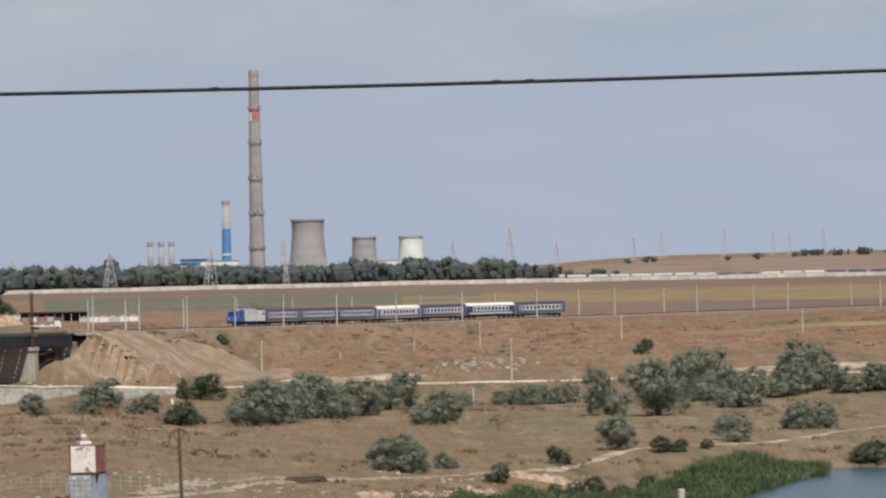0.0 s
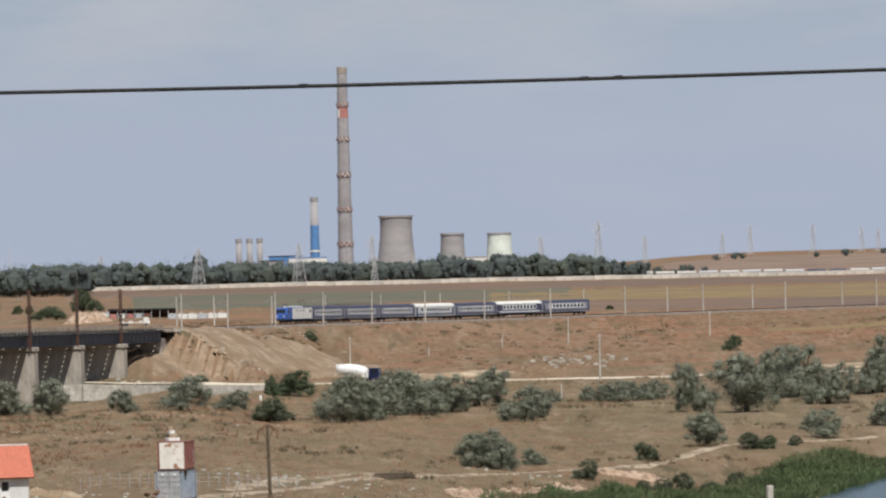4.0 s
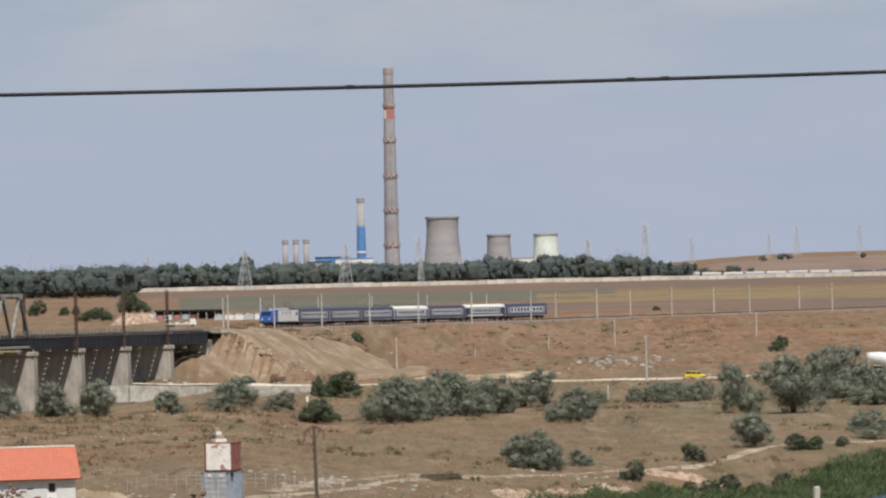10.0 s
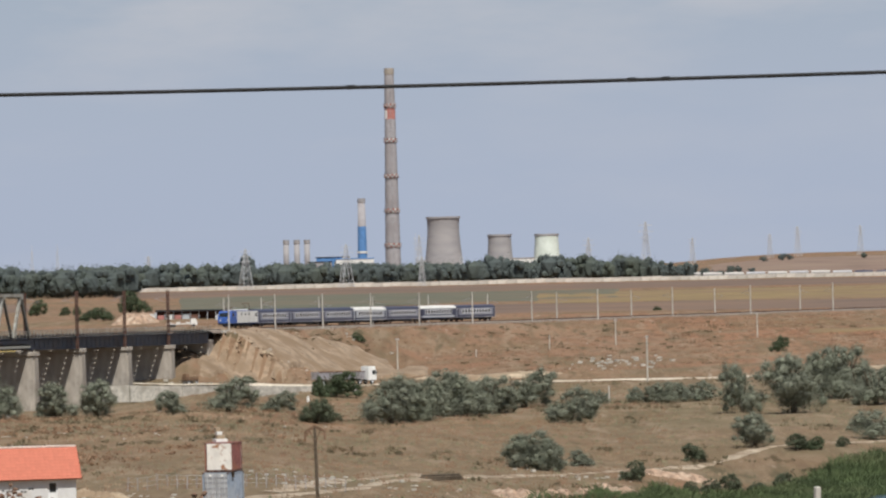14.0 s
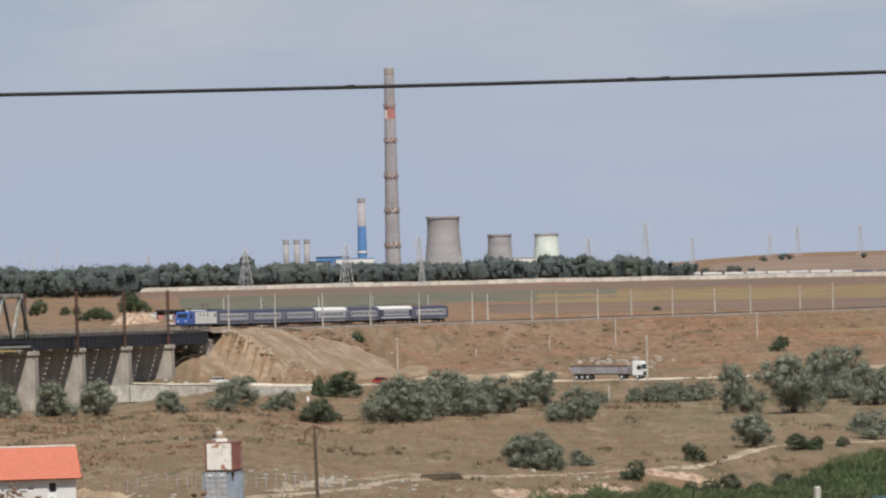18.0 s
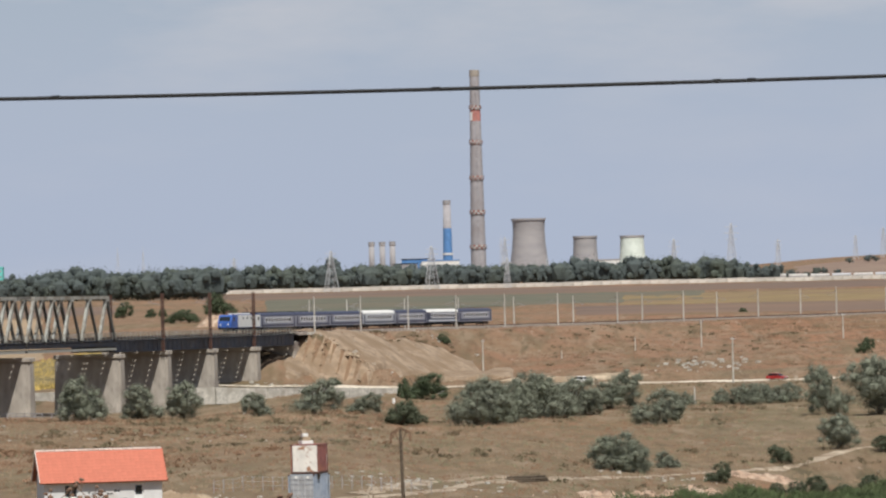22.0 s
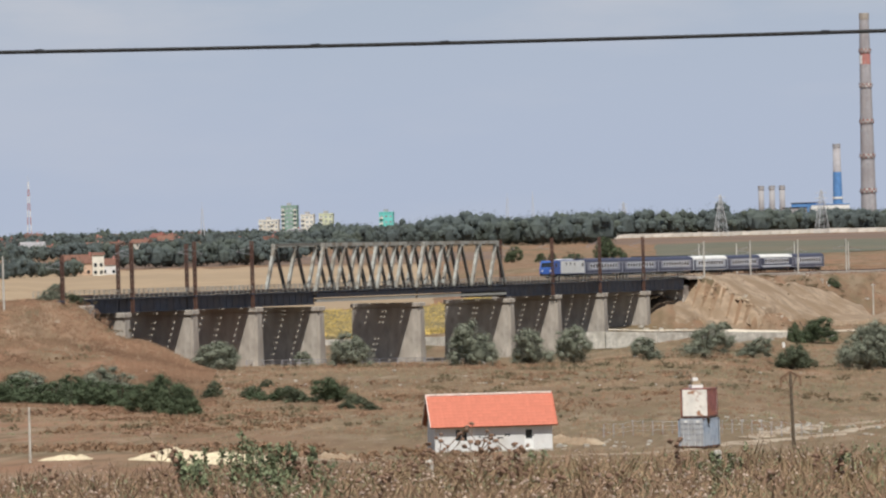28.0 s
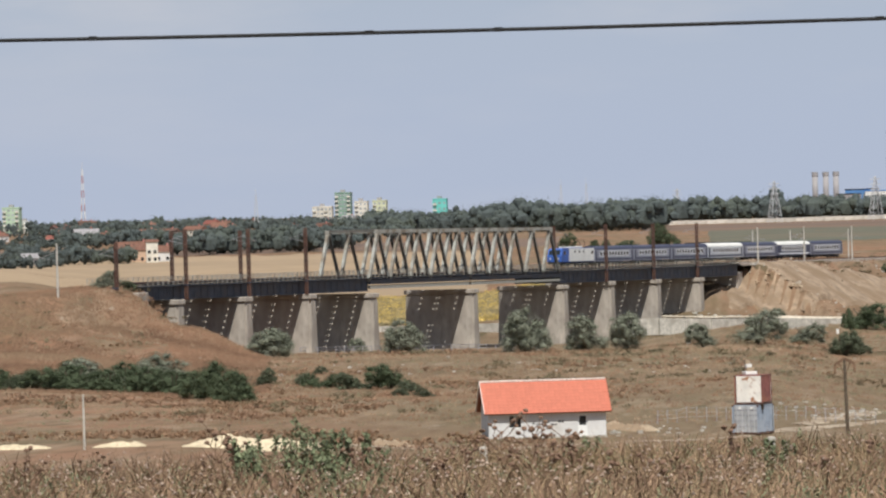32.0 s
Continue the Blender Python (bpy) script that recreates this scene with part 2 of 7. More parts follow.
M["sand"] = mat("pale yellow sand", (0.60, 0.50, 0.34), 0.95, vary=0.12, scale=3, bump=0.03)
M["white_wall"] = mat("dusty white concrete panels", (0.62, 0.58, 0.52), 0.9, vary=0.1, scale=0.5, rand=0.14, other=(0.5, 0.45, 0.38), mix_scale=0.3)
M["f_green"] = mat("dull green crop", (0.115, 0.118, 0.082), 0.95, vary=0.15, scale=0.05, other=(0.155, 0.125, 0.085), mix_scale=0.01)
M["f_yellow"] = mat("yellowing crop", (0.235, 0.17, 0.08), 0.95, vary=0.15, scale=0.05, other=(0.20, 0.13, 0.08), mix_scale=0.012)
M["f_brown"] = mat("ploughed earth", (0.155, 0.108, 0.082), 0.95, vary=0.12, scale=0.03, other=(0.20, 0.13, 0.088), mix_scale=0.008)
M["f_wheat"] = mat("stubble", (0.35, 0.255, 0.16), 0.95, vary=0.1, scale=0.08, other=(0.30, 0.22, 0.14), mix_scale=0.01)
M["f_sun"] = mat("ripe sunflowers", (0.27, 0.20, 0.08), 0.95, vary=0.45, scale=0.8, bump=0.4, other=(0.12, 0.10, 0.05), mix_scale=0.7, mix_at=(0.45, 0.6), stretch=(1, 0.3, 1))
M["f_hill"] = mat("bare hillside", (0.215, 0.148, 0.112), 0.95, vary=0.15, scale=0.03, other=(0.26, 0.19, 0.14), mix_scale=0.01)
M["leaf_mid"] = mat("dull green leaves", (0.088, 0.102, 0.06), 0.8, vary=0.2, scale=0.7, island=0.2)
M["leaf_weed"] = mat("grey-green weed leaves", (0.165, 0.19, 0.102), 0.7, vary=0.2, scale=6, island=0.4)
M["tuft"] = mat("dry grass tufts", (0.25, 0.185, 0.122), 0.95, vary=0.2, scale=0.05, island=0.15, other=(0.225, 0.165, 0.105), mix_scale=0.02)
M["weed"] = mat("dull green weeds", (0.17, 0.16, 0.095), 0.9, vary=0.2, scale=0.3, island=0.25)
M["sun_heads"] = mat("ripe sunflower heads and leaves", (0.40, 0.29, 0.09), 0.9, vary=0.3, scale=0.4, island=0.45, other=(0.16, 0.13, 0.055), mix_scale=0.5, mix_at=(0.5, 0.62))
M["scrub"] = mat("olive-brown scrub", (0.165, 0.14, 0.085), 0.9, vary=0.25, scale=0.3, island=0.25, other=(0.20, 0.15, 0.09), mix_scale=0.05)
M["russet"] = mat("russet scrub", (0.30, 0.19, 0.122), 0.9, vary=0.25, scale=0.3, island=0.2, other=(0.24, 0.15, 0.085), mix_scale=0.05)
M["straw"] = mat("dry straw", (0.35, 0.24, 0.15), 0.9, vary=0.15, scale=0.8, island=0.35, other=(0.235, 0.168, 0.09), mix_scale=0.5, mix_at=(0.42, 0.6))
M["stalk"] = mat("dried brown stalks", (0.20, 0.125, 0.08), 0.9, vary=0.2, scale=1, island=0.35)
M["head"] = mat("dried thistle heads", (0.20, 0.122, 0.082), 0.9, vary=0.3, scale=40)
M["fluff"] = mat("pale seed fluff", (0.38, 0.29, 0.225), 0.9, vary=0.2, scale=5, island=0.4)
M["roof_board"] = mat("roof boards", (0.32, 0.12, 0.07), 0.9, vary=0.2, scale=2)
M["white_ridge"] = mat("pale ridge mortar", (0.72, 0.62, 0.55), 0.9, vary=0.1, scale=2, rand=0.08)
M["cont_grey"] = mat("dusty grey container paint", (0.46, 0.47, 0.48), 0.6, vary=0.12, scale=2, other=(0.34, 0.34, 0.34), mix_scale=1)
M["cont_blue"] = mat("faded blue-grey container paint", (0.30, 0.35, 0.42), 0.6, vary=0.12, scale=2, other=(0.38, 0.42, 0.47), mix_scale=0.8)
M["cont_white"] = mat("stained white container paint", (0.78, 0.74, 0.67), 0.6, vary=0.08, scale=1.5, other=(0.36, 0.18, 0.10), mix_scale=1.8, mix_at=(0.57, 0.68))
M["cont_red"] = mat("dark red container paint", (0.24, 0.095, 0.085), 0.65, vary=0.2, scale=2, other=(0.28, 0.12, 0.08), mix_scale=1)
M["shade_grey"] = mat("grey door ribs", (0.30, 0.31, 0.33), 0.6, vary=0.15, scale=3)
M["mast"] = mat("pale concrete masts", (0.50, 0.47, 0.42), 0.9, vary=0.12, scale=1.5, rand=0.1)
M["ballast"] = mat("brown ballast stones", (0.20, 0.16, 0.13), 0.95, vary=0.3, scale=3, bump=0.08)
M["cream"] = mat("cream render", (0.70, 0.66, 0.57), 0.9, vary=0.08, scale=0.3, rand=0.1)
M["peach"] = mat("peach render", (0.60, 0.42, 0.30), 0.9, vary=0.08, scale=0.3, rand=0.1)
M["pale_green"] = mat("pale green render", (0.45, 0.58, 0.42), 0.9, vary=0.06, scale=0.2)
M["green_block"] = mat("grey-green render", (0.25, 0.36, 0.29), 0.9, vary=0.08, scale=0.2)
M["cream_green"] = mat("pale yellow-green render", (0.58, 0.60, 0.42), 0.9, vary=0.08, scale=0.2)
M["teal"] = mat("turquoise render", (0.16, 0.55, 0.50), 0.9, vary=0.06, scale=0.2)
M["roof_red"] = mat("dull red roof tiles", (0.23, 0.085, 0.065), 0.85, vary=0.15, scale=1, rand=0.2)
M["roof_brown"] = mat("brown roof tiles", (0.17, 0.085, 0.06), 0.85, vary=0.15, scale=1, rand=0.2)
M["roof_grey"] = mat("grey roof sheets", (0.26, 0.25, 0.25), 0.7, vary=0.15, scale=1, rand=0.2)
M["tyre"] = mat("black rubber", (0.02, 0.02, 0.02), 0.85, vary=0.2, scale=4)
M["drum"] = mat("clean white paint", (0.80, 0.80, 0.78), 0.4, vary=0.04, scale=1, other=(0.66, 0.64, 0.6), mix_scale=0.7, mix_at=(0.58, 0.8))
M["truck_blue"] = mat("dark blue truck paint", (0.014, 0.02, 0.065), 0.4, vary=0.08, scale=1)
M["tipper"] = mat("scuffed grey steel", (0.36, 0.35, 0.37), 0.6, 0.2, vary=0.12, scale=1.5, other=(0.25, 0.23, 0.22), mix_scale=0.6)
M["car_yellow"] = mat("yellow car paint", (0.80, 0.62, 0.05), 0.3, vary=0.03, scale=1)
M["car_red"] = mat("dark red car paint", (0.36, 0.03, 0.03), 0.3, vary=0.05, scale=1)

M["trail"] = mat("pale trodden earth", (0.39, 0.32, 0.235), 0.95, vary=0.2, scale=0.5, other=(0.24, 0.175, 0.115), mix_scale=0.3, mix_at=(0.45, 0.6))
M["tower_white"] = mat("greenish white tower paint", (0.72, 0.78, 0.70), 0.8, vary=0.05, scale=0.3, other=(0.62, 0.68, 0.6), mix_scale=0.1)
M["pane_far"] = mat("pale grey window panes", (0.33, 0.35, 0.36), 0.3, vary=0.15, scale=0.5, rand=0.3)
M["rust_tuft"] = mat("rust-brown dry grass", (0.20, 0.118, 0.074), 0.95, vary=0.2, scale=0.05, island=0.2, other=(0.215, 0.145, 0.092), mix_scale=0.03)
M["outcrop"] = mat("pale yellowish crumbling rock", (0.46, 0.37, 0.26), 0.95, vary=0.25, scale=0.8, bump=0.3, other=(0.27, 0.195, 0.13), mix_scale=0.35, mix_at=(0.42, 0.58))
M["slope"] = mat("bare tan slope", (0.295, 0.22, 0.152), 0.95, vary=0.2, scale=0.5, bump=0.1, other=(0.225, 0.158, 0.10), mix_scale=0.16, mix_at=(0.42, 0.62))
from mathutils.bvhtree import BVHTree

# ---- mesh helpers ----


def part(name, bm, material, parent=None, label="", smooth=False):
    me = bpy.data.meshes.new(name)
    bm.normal_update()
    bm.to_mesh(me)
    bm.free()
    me.materials.append(material)
    if smooth:
        me.polygons.foreach_set("use_smooth", [True] * len(me.polygons))
    ob = new(name, me)
    if parent is not None:
        ob.parent = parent
    if label:
        tagged(ob, label)
    return ob


def raw(name, verts, faces, material, parent=None, label="", smooth=False):
    me = bpy.data.meshes.new(name)
    me.from_pydata(verts, [], faces)
    me.materials.append(material)
    if smooth:
        me.polygons.foreach_set("use_smooth", [True] * len(me.polygons))
    ob = new(name, me)
    if parent is not None:
        ob.parent = parent
    if label:
        tagged(ob, label)
    return ob


def thing(name, m, label, category, group="", kind=""):
    ob = new(name)
    ob.matrix_world = m
    return tagged(ob, label, category, group, kind)


BOX_F = ((0, 3, 2, 1), (4, 5, 6, 7), (0, 1, 5, 4), (1, 2, 6, 5), (2, 3, 7, 6), (3, 0, 4, 7))


def add_box(bm, x0, y0, z0, x1, y1, z1, bevel=0.0):
    vs = [bm.verts.new(p) for p in ((x0, y0, z0), (x1, y0, z0), (x1, y1, z0), (x0, y1, z0), (x0, y0, z1), (x1, y0, z1), (x1, y1, z1), (x0, y1, z1))]
    fs = [bm.faces.new([vs[i] for i in f]) for f in BOX_F]
    if bevel:
        es = list({e for f in fs for e in f.edges})
        bmesh.ops.bevel(bm, geom=es, offset=bevel, segments=1, affect="EDGES")
    return bm


def box(x0, y0, z0, x1, y1, z1, bevel=0.0):
    return add_box(bmesh.new(), x0, y0, z0, x1, y1, z1, bevel)


def add_tube(bm, rings, n=16, cap=True, at=(0, 0)):
    """A turned body: rings of (radius, height) round the upright axis at the place at."""
    loops = [[bm.verts.new((at[0] + r * math.cos(2 * math.pi * k / n), at[1] + r * math.sin(2 * math.pi * k / n), z)) for k in range(n)] for r, z in rings]
    for a, b in zip(loops, loops[1:]):
        for k in range(n):
            bm.faces.new((a[k], a[(k + 1) % n], b[(k + 1) % n], b[k]))
    if cap:
        bm.faces.new(loops[0][::-1])
        bm.faces.new(loops[-1])
    return bm


def tube(rings, n=16, cap=True):
    return add_tube(bmesh.new(), rings, n, cap)


def add_beam(bm, a, b, w, h, up=(0, 0, 1)):
    """A bar of section w by h from a to b."""
    a, b = Vector(a), Vector(b)
    d = (b - a).normalized()
    side = d.cross(Vector(up))
    if side.length < 1e-4:
        side = d.cross(Vector((0, 1, 0)))
    side.normalize()
    top = side.cross(d)
    vs = [bm.verts.new(p + side * (i * w / 2) + top * (j * h / 2)) for p in (a, b) for i, j in ((-1, -1), (1, -1), (1, 1), (-1, 1))]
    for f in ((0, 1, 2, 3), (7, 6, 5, 4), (0, 4, 5, 1), (1, 5, 6, 2), (2, 6, 7, 3), (3, 7, 4, 0)):
        bm.faces.new([vs[i] for i in f])
    return bm


def beam(a, b, w, h, up=(0, 0, 1)):
    return add_beam(bmesh.new(), a, b, w, h, up)


def prism(outline, y0, y1):
    """An outline in x and z, pushed from y0 to y1."""
    bm = bmesh.new()
    a = [bm.verts.new((x, y0, z)) for x, z in outline]
    b = [bm.verts.new((x, y1, z)) for x, z in outline]
    n = len(outline)
    bm.faces.new(a)
    bm.faces.new(b[::-1])
    for k in range(n):
        bm.faces.new((a[k], b[k], b[(k + 1) % n], a[(k + 1) % n]))
    bmesh.ops.recalc_face_normals(bm, faces=bm.faces[:])
    return bm


# The plan is kept on a survey sheet of bearing and reach from the eye; SHEET turns its reach into true metres,
# a little differently to the west (left) and to the east of the bridge's end.
BEAR = 0.7688
SHEET = np.array([0, 420, 520, 700, 871, 950, 1104, 1250, 1400, 1700, 2300, 2800, 3900, 5000], float)
WEST = np.array([0, 546, 640, 790, 901, 980, 1144, 1330, 1500, 1900, 2700, 3350, 4600, 4990], float)
EAST = np.array([0, 546, 670, 895, 1110, 1180, 1300, 1385, 1459, 1850, 2700, 3350, 4600, 4990], float)


def reach_table(az):
    w = min(1.0, max(0.0, (az + 5) / 4))
    w = w * w * (3 - 2 * w)
    return WEST + (EAST - WEST) * w


def true_bearing(az):
    if abs(az) <= 60:
        return math.degrees(math.atan(math.tan(radians(az)) * BEAR))
    edge = math.degrees(math.atan(math.tan(radians(60)) * BEAR))
    return math.copysign(edge + (abs(az) - 60) * (180 - edge) / 120, az)


def sheet_bearing(az):
    edge = math.degrees(math.atan(math.tan(radians(60)) * BEAR))
    if abs(az) <= edge:
        return math.degrees(math.atan(math.tan(radians(az)) / BEAR))
    return math.copysign(60 + (abs(az) - edge) * 120 / (180 - edge), az)


def true_reach(az, d):
    return float(np.interp(d, SHEET, reach_table(az)))


def scale_at(az, d):
    """Metres for each metre of the sheet, for widths and heights at that place."""
    return true_reach(az, d) * BEAR / d


def true_z(az, d, z):
    return EYE.z + (z - EYE.z) * scale_at(az, d)


def polar(az, d):
    a, r = radians(true_bearing(az)), true_reach(az, d)
    return r * math.sin(a), r * math.cos(a)


def spot(az, d, turn=0.0, up=0.0, z=None):
    """The pose of a far thing whose sizes were taken on the sheet: it stands on the ground, or at the sheet's height z."""
    x, y = polar(az, d)
    s = scale_at(az, d)
    h = ground_z(x, y) if z is None else true_z(az, d, z)
    return pose(x, y, h + up, 0, 0, turn) @ Matrix.Scale(s, 4)


# ---- the railway's line ----
TRACK_STEP = 4.0
TRACK_BEND = ([0, 20, 100, 180, 260, 340, 420, 900], [0, 0.00015, 0.00008, 0.00151, 0.00222, 0.00171, 0.0004, 0.0])


def lay_track():
    s = np.arange(-400, 900 + TRACK_STEP, TRACK_STEP)
    k = np.interp(s, *TRACK_BEND)
    k[s < 0] = 0
    turn = np.concatenate([[0], np.cumsum((k[1:] + k[:-1]) / 2 * TRACK_STEP)])
    turn += 0.26841 - np.interp(0, s, turn)
    step = np.stack([np.sin(turn), np.cos(turn)], -1) * TRACK_STEP
    p = np.concatenate([[[0, 0]], np.cumsum((step[1:] + step[:-1]) / 2, axis=0)])
    a0, d0 = -0.05308, 1143.82
    zero = np.array([np.interp(0, s, p[:, 0]), np.interp(0, s, p[:, 1])])
    p += np.array([d0 * math.sin(a0), d0 * math.cos(a0)]) - zero
    z = np.interp(s, [-400, -340, -292, -80, 13, 47, 111, 153, 247, 345, 900], [4.6, 5.8, 6.8, 4.85, 4.0, 3.72, 3.15, 2.75, 1.95, 1.62, 1.5])
    return s, p[:, 0], p[:, 1], z, turn


TS, TX, TY, TZ, TT = lay_track()


def on_track(s, side=0.0):
    """The place on the near line's middle, s metres from the abutment, and the heading; side: metres towards the eye's right."""
    x, y, z, a = (float(np.interp(s, TS, v)) for v in (TX, TY, TZ, TT))
    return Vector((x + math.cos(a) * side, y - math.sin(a) * side, z)), a


# ---- the ground's shape ----
NEAR = ((0, 16.4), (20, 16.0), (32, 15.45), (46, 14.85), (56, 14.1), (100, 7.0), (200, 1.5))
SHAPE = {
    -40: ((330, 0), (500, 0), (700, 2), (900, 3), (1700, 3), (2300, 3), (3000, 5), (5000, 6)),
    -13: ((330, 0), (450, -3.1), (560, -5.2), (700, -4.4), (780, -2.0), (830, 0.9), (850, 1.2), (900, 0.8), (1020, -0.6), (1330, -1), (1700, -2.0), (2300, 1.5), (2800, 4.5), (3500, 6), (5000, 6)),
    -12.2: ((330, 0), (450, -3.4), (560, -5.6), (700, -5), (780, -1.2), (832, 1.7), (860, 1.9), (910, 1.2), (1020, -2), (1330, -4), (1700, -2.3), (2300, 1.2), (2800, 4.5), (3500, 6), (5000, 6)),
    -11.7: ((330, 0), (450, -3.5), (560, -6), (700, -6), (780, -3), (832, 0.9), (855, 1.1), (880, 0.4), (930, -6), (1050, -9), (1330, -6), (1700, -2.5), (2300, 1), (2800, 4.5), (3500, 6), (5000, 6)),
    -11.2: ((330, 0), (450, -3.6), (560, -6.3), (700, -7), (780, -4.8), (830, -1.9), (850, -2.2), (900, -9), (1050, -12), (1130, -10.5), (1330, -6), (1700, -2.5), (2300, 1), (2800, 4.5), (3500, 6), (5000, 6)),
    -10.7: ((330, -0.2), (440, -3.6), (560, -6.6), (700, -8.0), (780, -6.6), (820, -4.6), (850, -6.6), (900, -14), (1040, -14), (1130, -11.5), (1330, -6.2), (1700, -2.5), (2300, 1), (2800, 4.5), (3500, 6), (5000, 6)),
    -9.5: ((330, -0.7), (430, -3.4), (560, -6.2), (760, -9.7), (920, -13.7), (1010, -15), (1060, -14), (1130, -12), (1330, -6.2), (1700, -2.5), (2300, 0.6), (2800, 4), (3500, 5), (5000, 5)),
    -7.2: ((375, -3.1), (420, -3.5), (500, -4.8), (620, -6.9), (760, -9.7), (900, -13.6), (1010, -16), (1060, -15), (1130, -12.4), (1330, -6.2), (1700, -2.5), (2300, -0.5), (2800, 1.5), (3500, 3), (5000, 3)),
    -5: ((375, -3.1), (420, -3.5), (500, -5.3), (620, -7.6), (760, -10.3), (950, -15.6), (1020, -16), (1045, -11.5), (1075, -11.2), (1110, -9), (1200, -5), (1500, -2.0), (2800, -0.4), (3500, 0), (5000, 0)),
    -3: ((365, -3.0), (430, -3.5), (520, -4.6), (700, -8), (900, -12.0), (960, -13.6), (984, -13.4), (992, -11.4), (1016, -11.0), (1036, -8.4), (1085, -0.6), (1100, -0.3), (1500, -2.0), (2800, -0.3), (3500, 0), (5000, 0)),
    -1: ((365, -3.6), (430, -5), (520, -6.6), (700, -9.2), (850, -11.2), (898, -11.4), (910, -9.9), (940, -9.5), (975, -9.3), (1000, -8.8), (1130, -3.2), (1190, -1.6), (1500, -2.0), (2800, -0.3), (3500, 0), (5000, 0)),
    2: ((430, -8.6), (470, -8.9), (540, -9.9), (690, -10.2), (790, -10.1), (860, -9.7), (890, -8.9), (915, -8.6), (1080, -5.9), (1290, -2.2), (1500, -2.2), (2800, -0.4), (3500, 1), (5000, 2)),
    5: ((440, -13.8), (540, -13.8), (570, -12.5), (600, -9.9), (700, -9.6), (800, -9.0), (840, -8.3), (870, -8.0), (900, -7.5), (1100, -4.6), (1400, -2.6), (2000, -1.8), (2800, -0.6), (2910, -1.5), (2990, 0.2), (3500, 12), (5000, 14)),
    7.5: ((440, -14.6), (606, -14.6), (618, -12.2), (650, -10.4), (720, -10.5), (770, -6.2), (800, -6.3), (850, -7.7), (880, -7.3), (980, -3.2), (1200, -2.0), (1400, -2.6), (2000, -1.8), (2800, -0.6), (2910, -1.5), (2990, 0.4), (3500, 13), (5000, 15)),
    40: ((440, -14.6), (700, -14), (760, -7), (1000, -3), (2800, 0), (3500, 13), (5000, 15)),
}
SHAPE_AZ = sorted(SHAPE)


ROAD = ([-9, -7, -5.2, -4.3, -3.6, -2.8, -1.5, 0.5, 2, 3.5, 5, 6.5, 8, 10, 14], [1150, 1122, 1086, 1065, 1037, 993, 927, 917, 905, 893.6, 882, 869, 859, 843, 815])
ROAD_Z = [-12.4, -12.4, -12.4, -12.2, -12.0, -10.9, -9.67, -9.4, -9.06, -9.0, -8.0, -7.7, -7.4, -7.0, -6.9]

VALLEY = ([-300, -288, -280, -265, -249, -220, -190, -140, -61, -32, -18, -8, 4, 12, 18, 24], [6.2, 5.8, 2.6, -2, -5, -6.5, -7.8, -9.0, -10, -9.6, -8.6, -5.8, -2.6, -0.4, 1.4, 2.9])


def smooth_noise(x, y, size, high):
    return noise.noise(Vector((x / size, y / size, 3.7))) * high


SHAPE_ROWS = {v: (np.array([q[0] for q in NEAR + SHAPE[v]], float), np.array([q[1] for q in NEAR + SHAPE[v]], float)) for v in SHAPE_AZ}


def ground_base(az, d):
    k = int(np.clip(np.searchsorted(SHAPE_AZ, az) - 1, 0, len(SHAPE_AZ) - 2))
    a, b = SHAPE_AZ[k], SHAPE_AZ[k + 1]
    f = min(1, max(0, (az - a) / (b - a)))
    f = f * f * (3 - 2 * f)
    za, zb = (float(np.interp(d, *SHAPE_ROWS[v])) for v in (a, b))
    return za + (zb - za) * f


def ground_z(x, y):
    """The ground's height at a place."""
    r = math.hypot(x, y)
    az = sheet_bearing(math.degrees(math.atan2(x, y)))
    if abs(az) > 60:
        r, az = min(r, 75.0), math.copysign(40, az)
    az = max(-40, min(40, az))
    d = float(np.interp(r, reach_table(az), SHEET))
    z = ground_base(az, d)
    off_road = 1.0
    if 700 < d < 1160 and -9 < az < 14:
        rd = float(np.interp(az, *ROAD))
        soft = 16 if d > rd else 16 + 12 * min(0, max(-1, az + 0.2))
        f = min(1, max(0, (abs(d - rd) - 5.5) / soft))
        f = f * f * (3 - 2 * f)
        z = z * f + float(np.interp(az, ROAD[0], ROAD_Z)) * (1 - f)
        off_road = f
    z = EYE.z + (z - EYE.z) * (r * BEAR / d if d > 0.01 else 1.0)
    if r > 75:
        z += smooth_noise(x, y, 45, 0.35) + smooth_noise(x, y, 11, 0.16)
    else:
        z += smooth_noise(x, y, 6, 0.10)
    if 800 < r < 1800 and -20 < az < 20:
        q = (TX - x) ** 2 + (TY - y) ** 2
        i = int(q.argmin())
        along = (x - TX[i]) * math.sin(TT[i]) + (y - TY[i]) * math.cos(TT[i])
        s = TS[i] + along
        away = math.sqrt(max(0.0, q[i] - along * along))
        if (s > 24 or s < -290) and away < 30:
            f = min(1, max(0, (away - 8.0) / 18)) if s > 0 else min(1, max(0, (away - 4.0) / 9))
            f = 1 - (1 - f) * off_road
            z = z * f + (float(np.interp(s, TS, TZ)) - 0.75) * (1 - f)
        elif -290 <= s <= 24 and away < 40:
            f = min(1, max(0, (away - 11) / 26))
            f = 1 - (1 - f) * off_road
            low = float(np.interp(s, *VALLEY))
            z = min(z, low) * (1 - f) + z * f
    return z


GROUND = {}


def surface_z(x, y):
    """The height of the built ground under a place."""
    hit = GROUND["tree"].ray_cast(Vector((x, y, 200)), Vector((0, 0, -1)))[0]
    return hit.z if hit else ground_z(x, y)


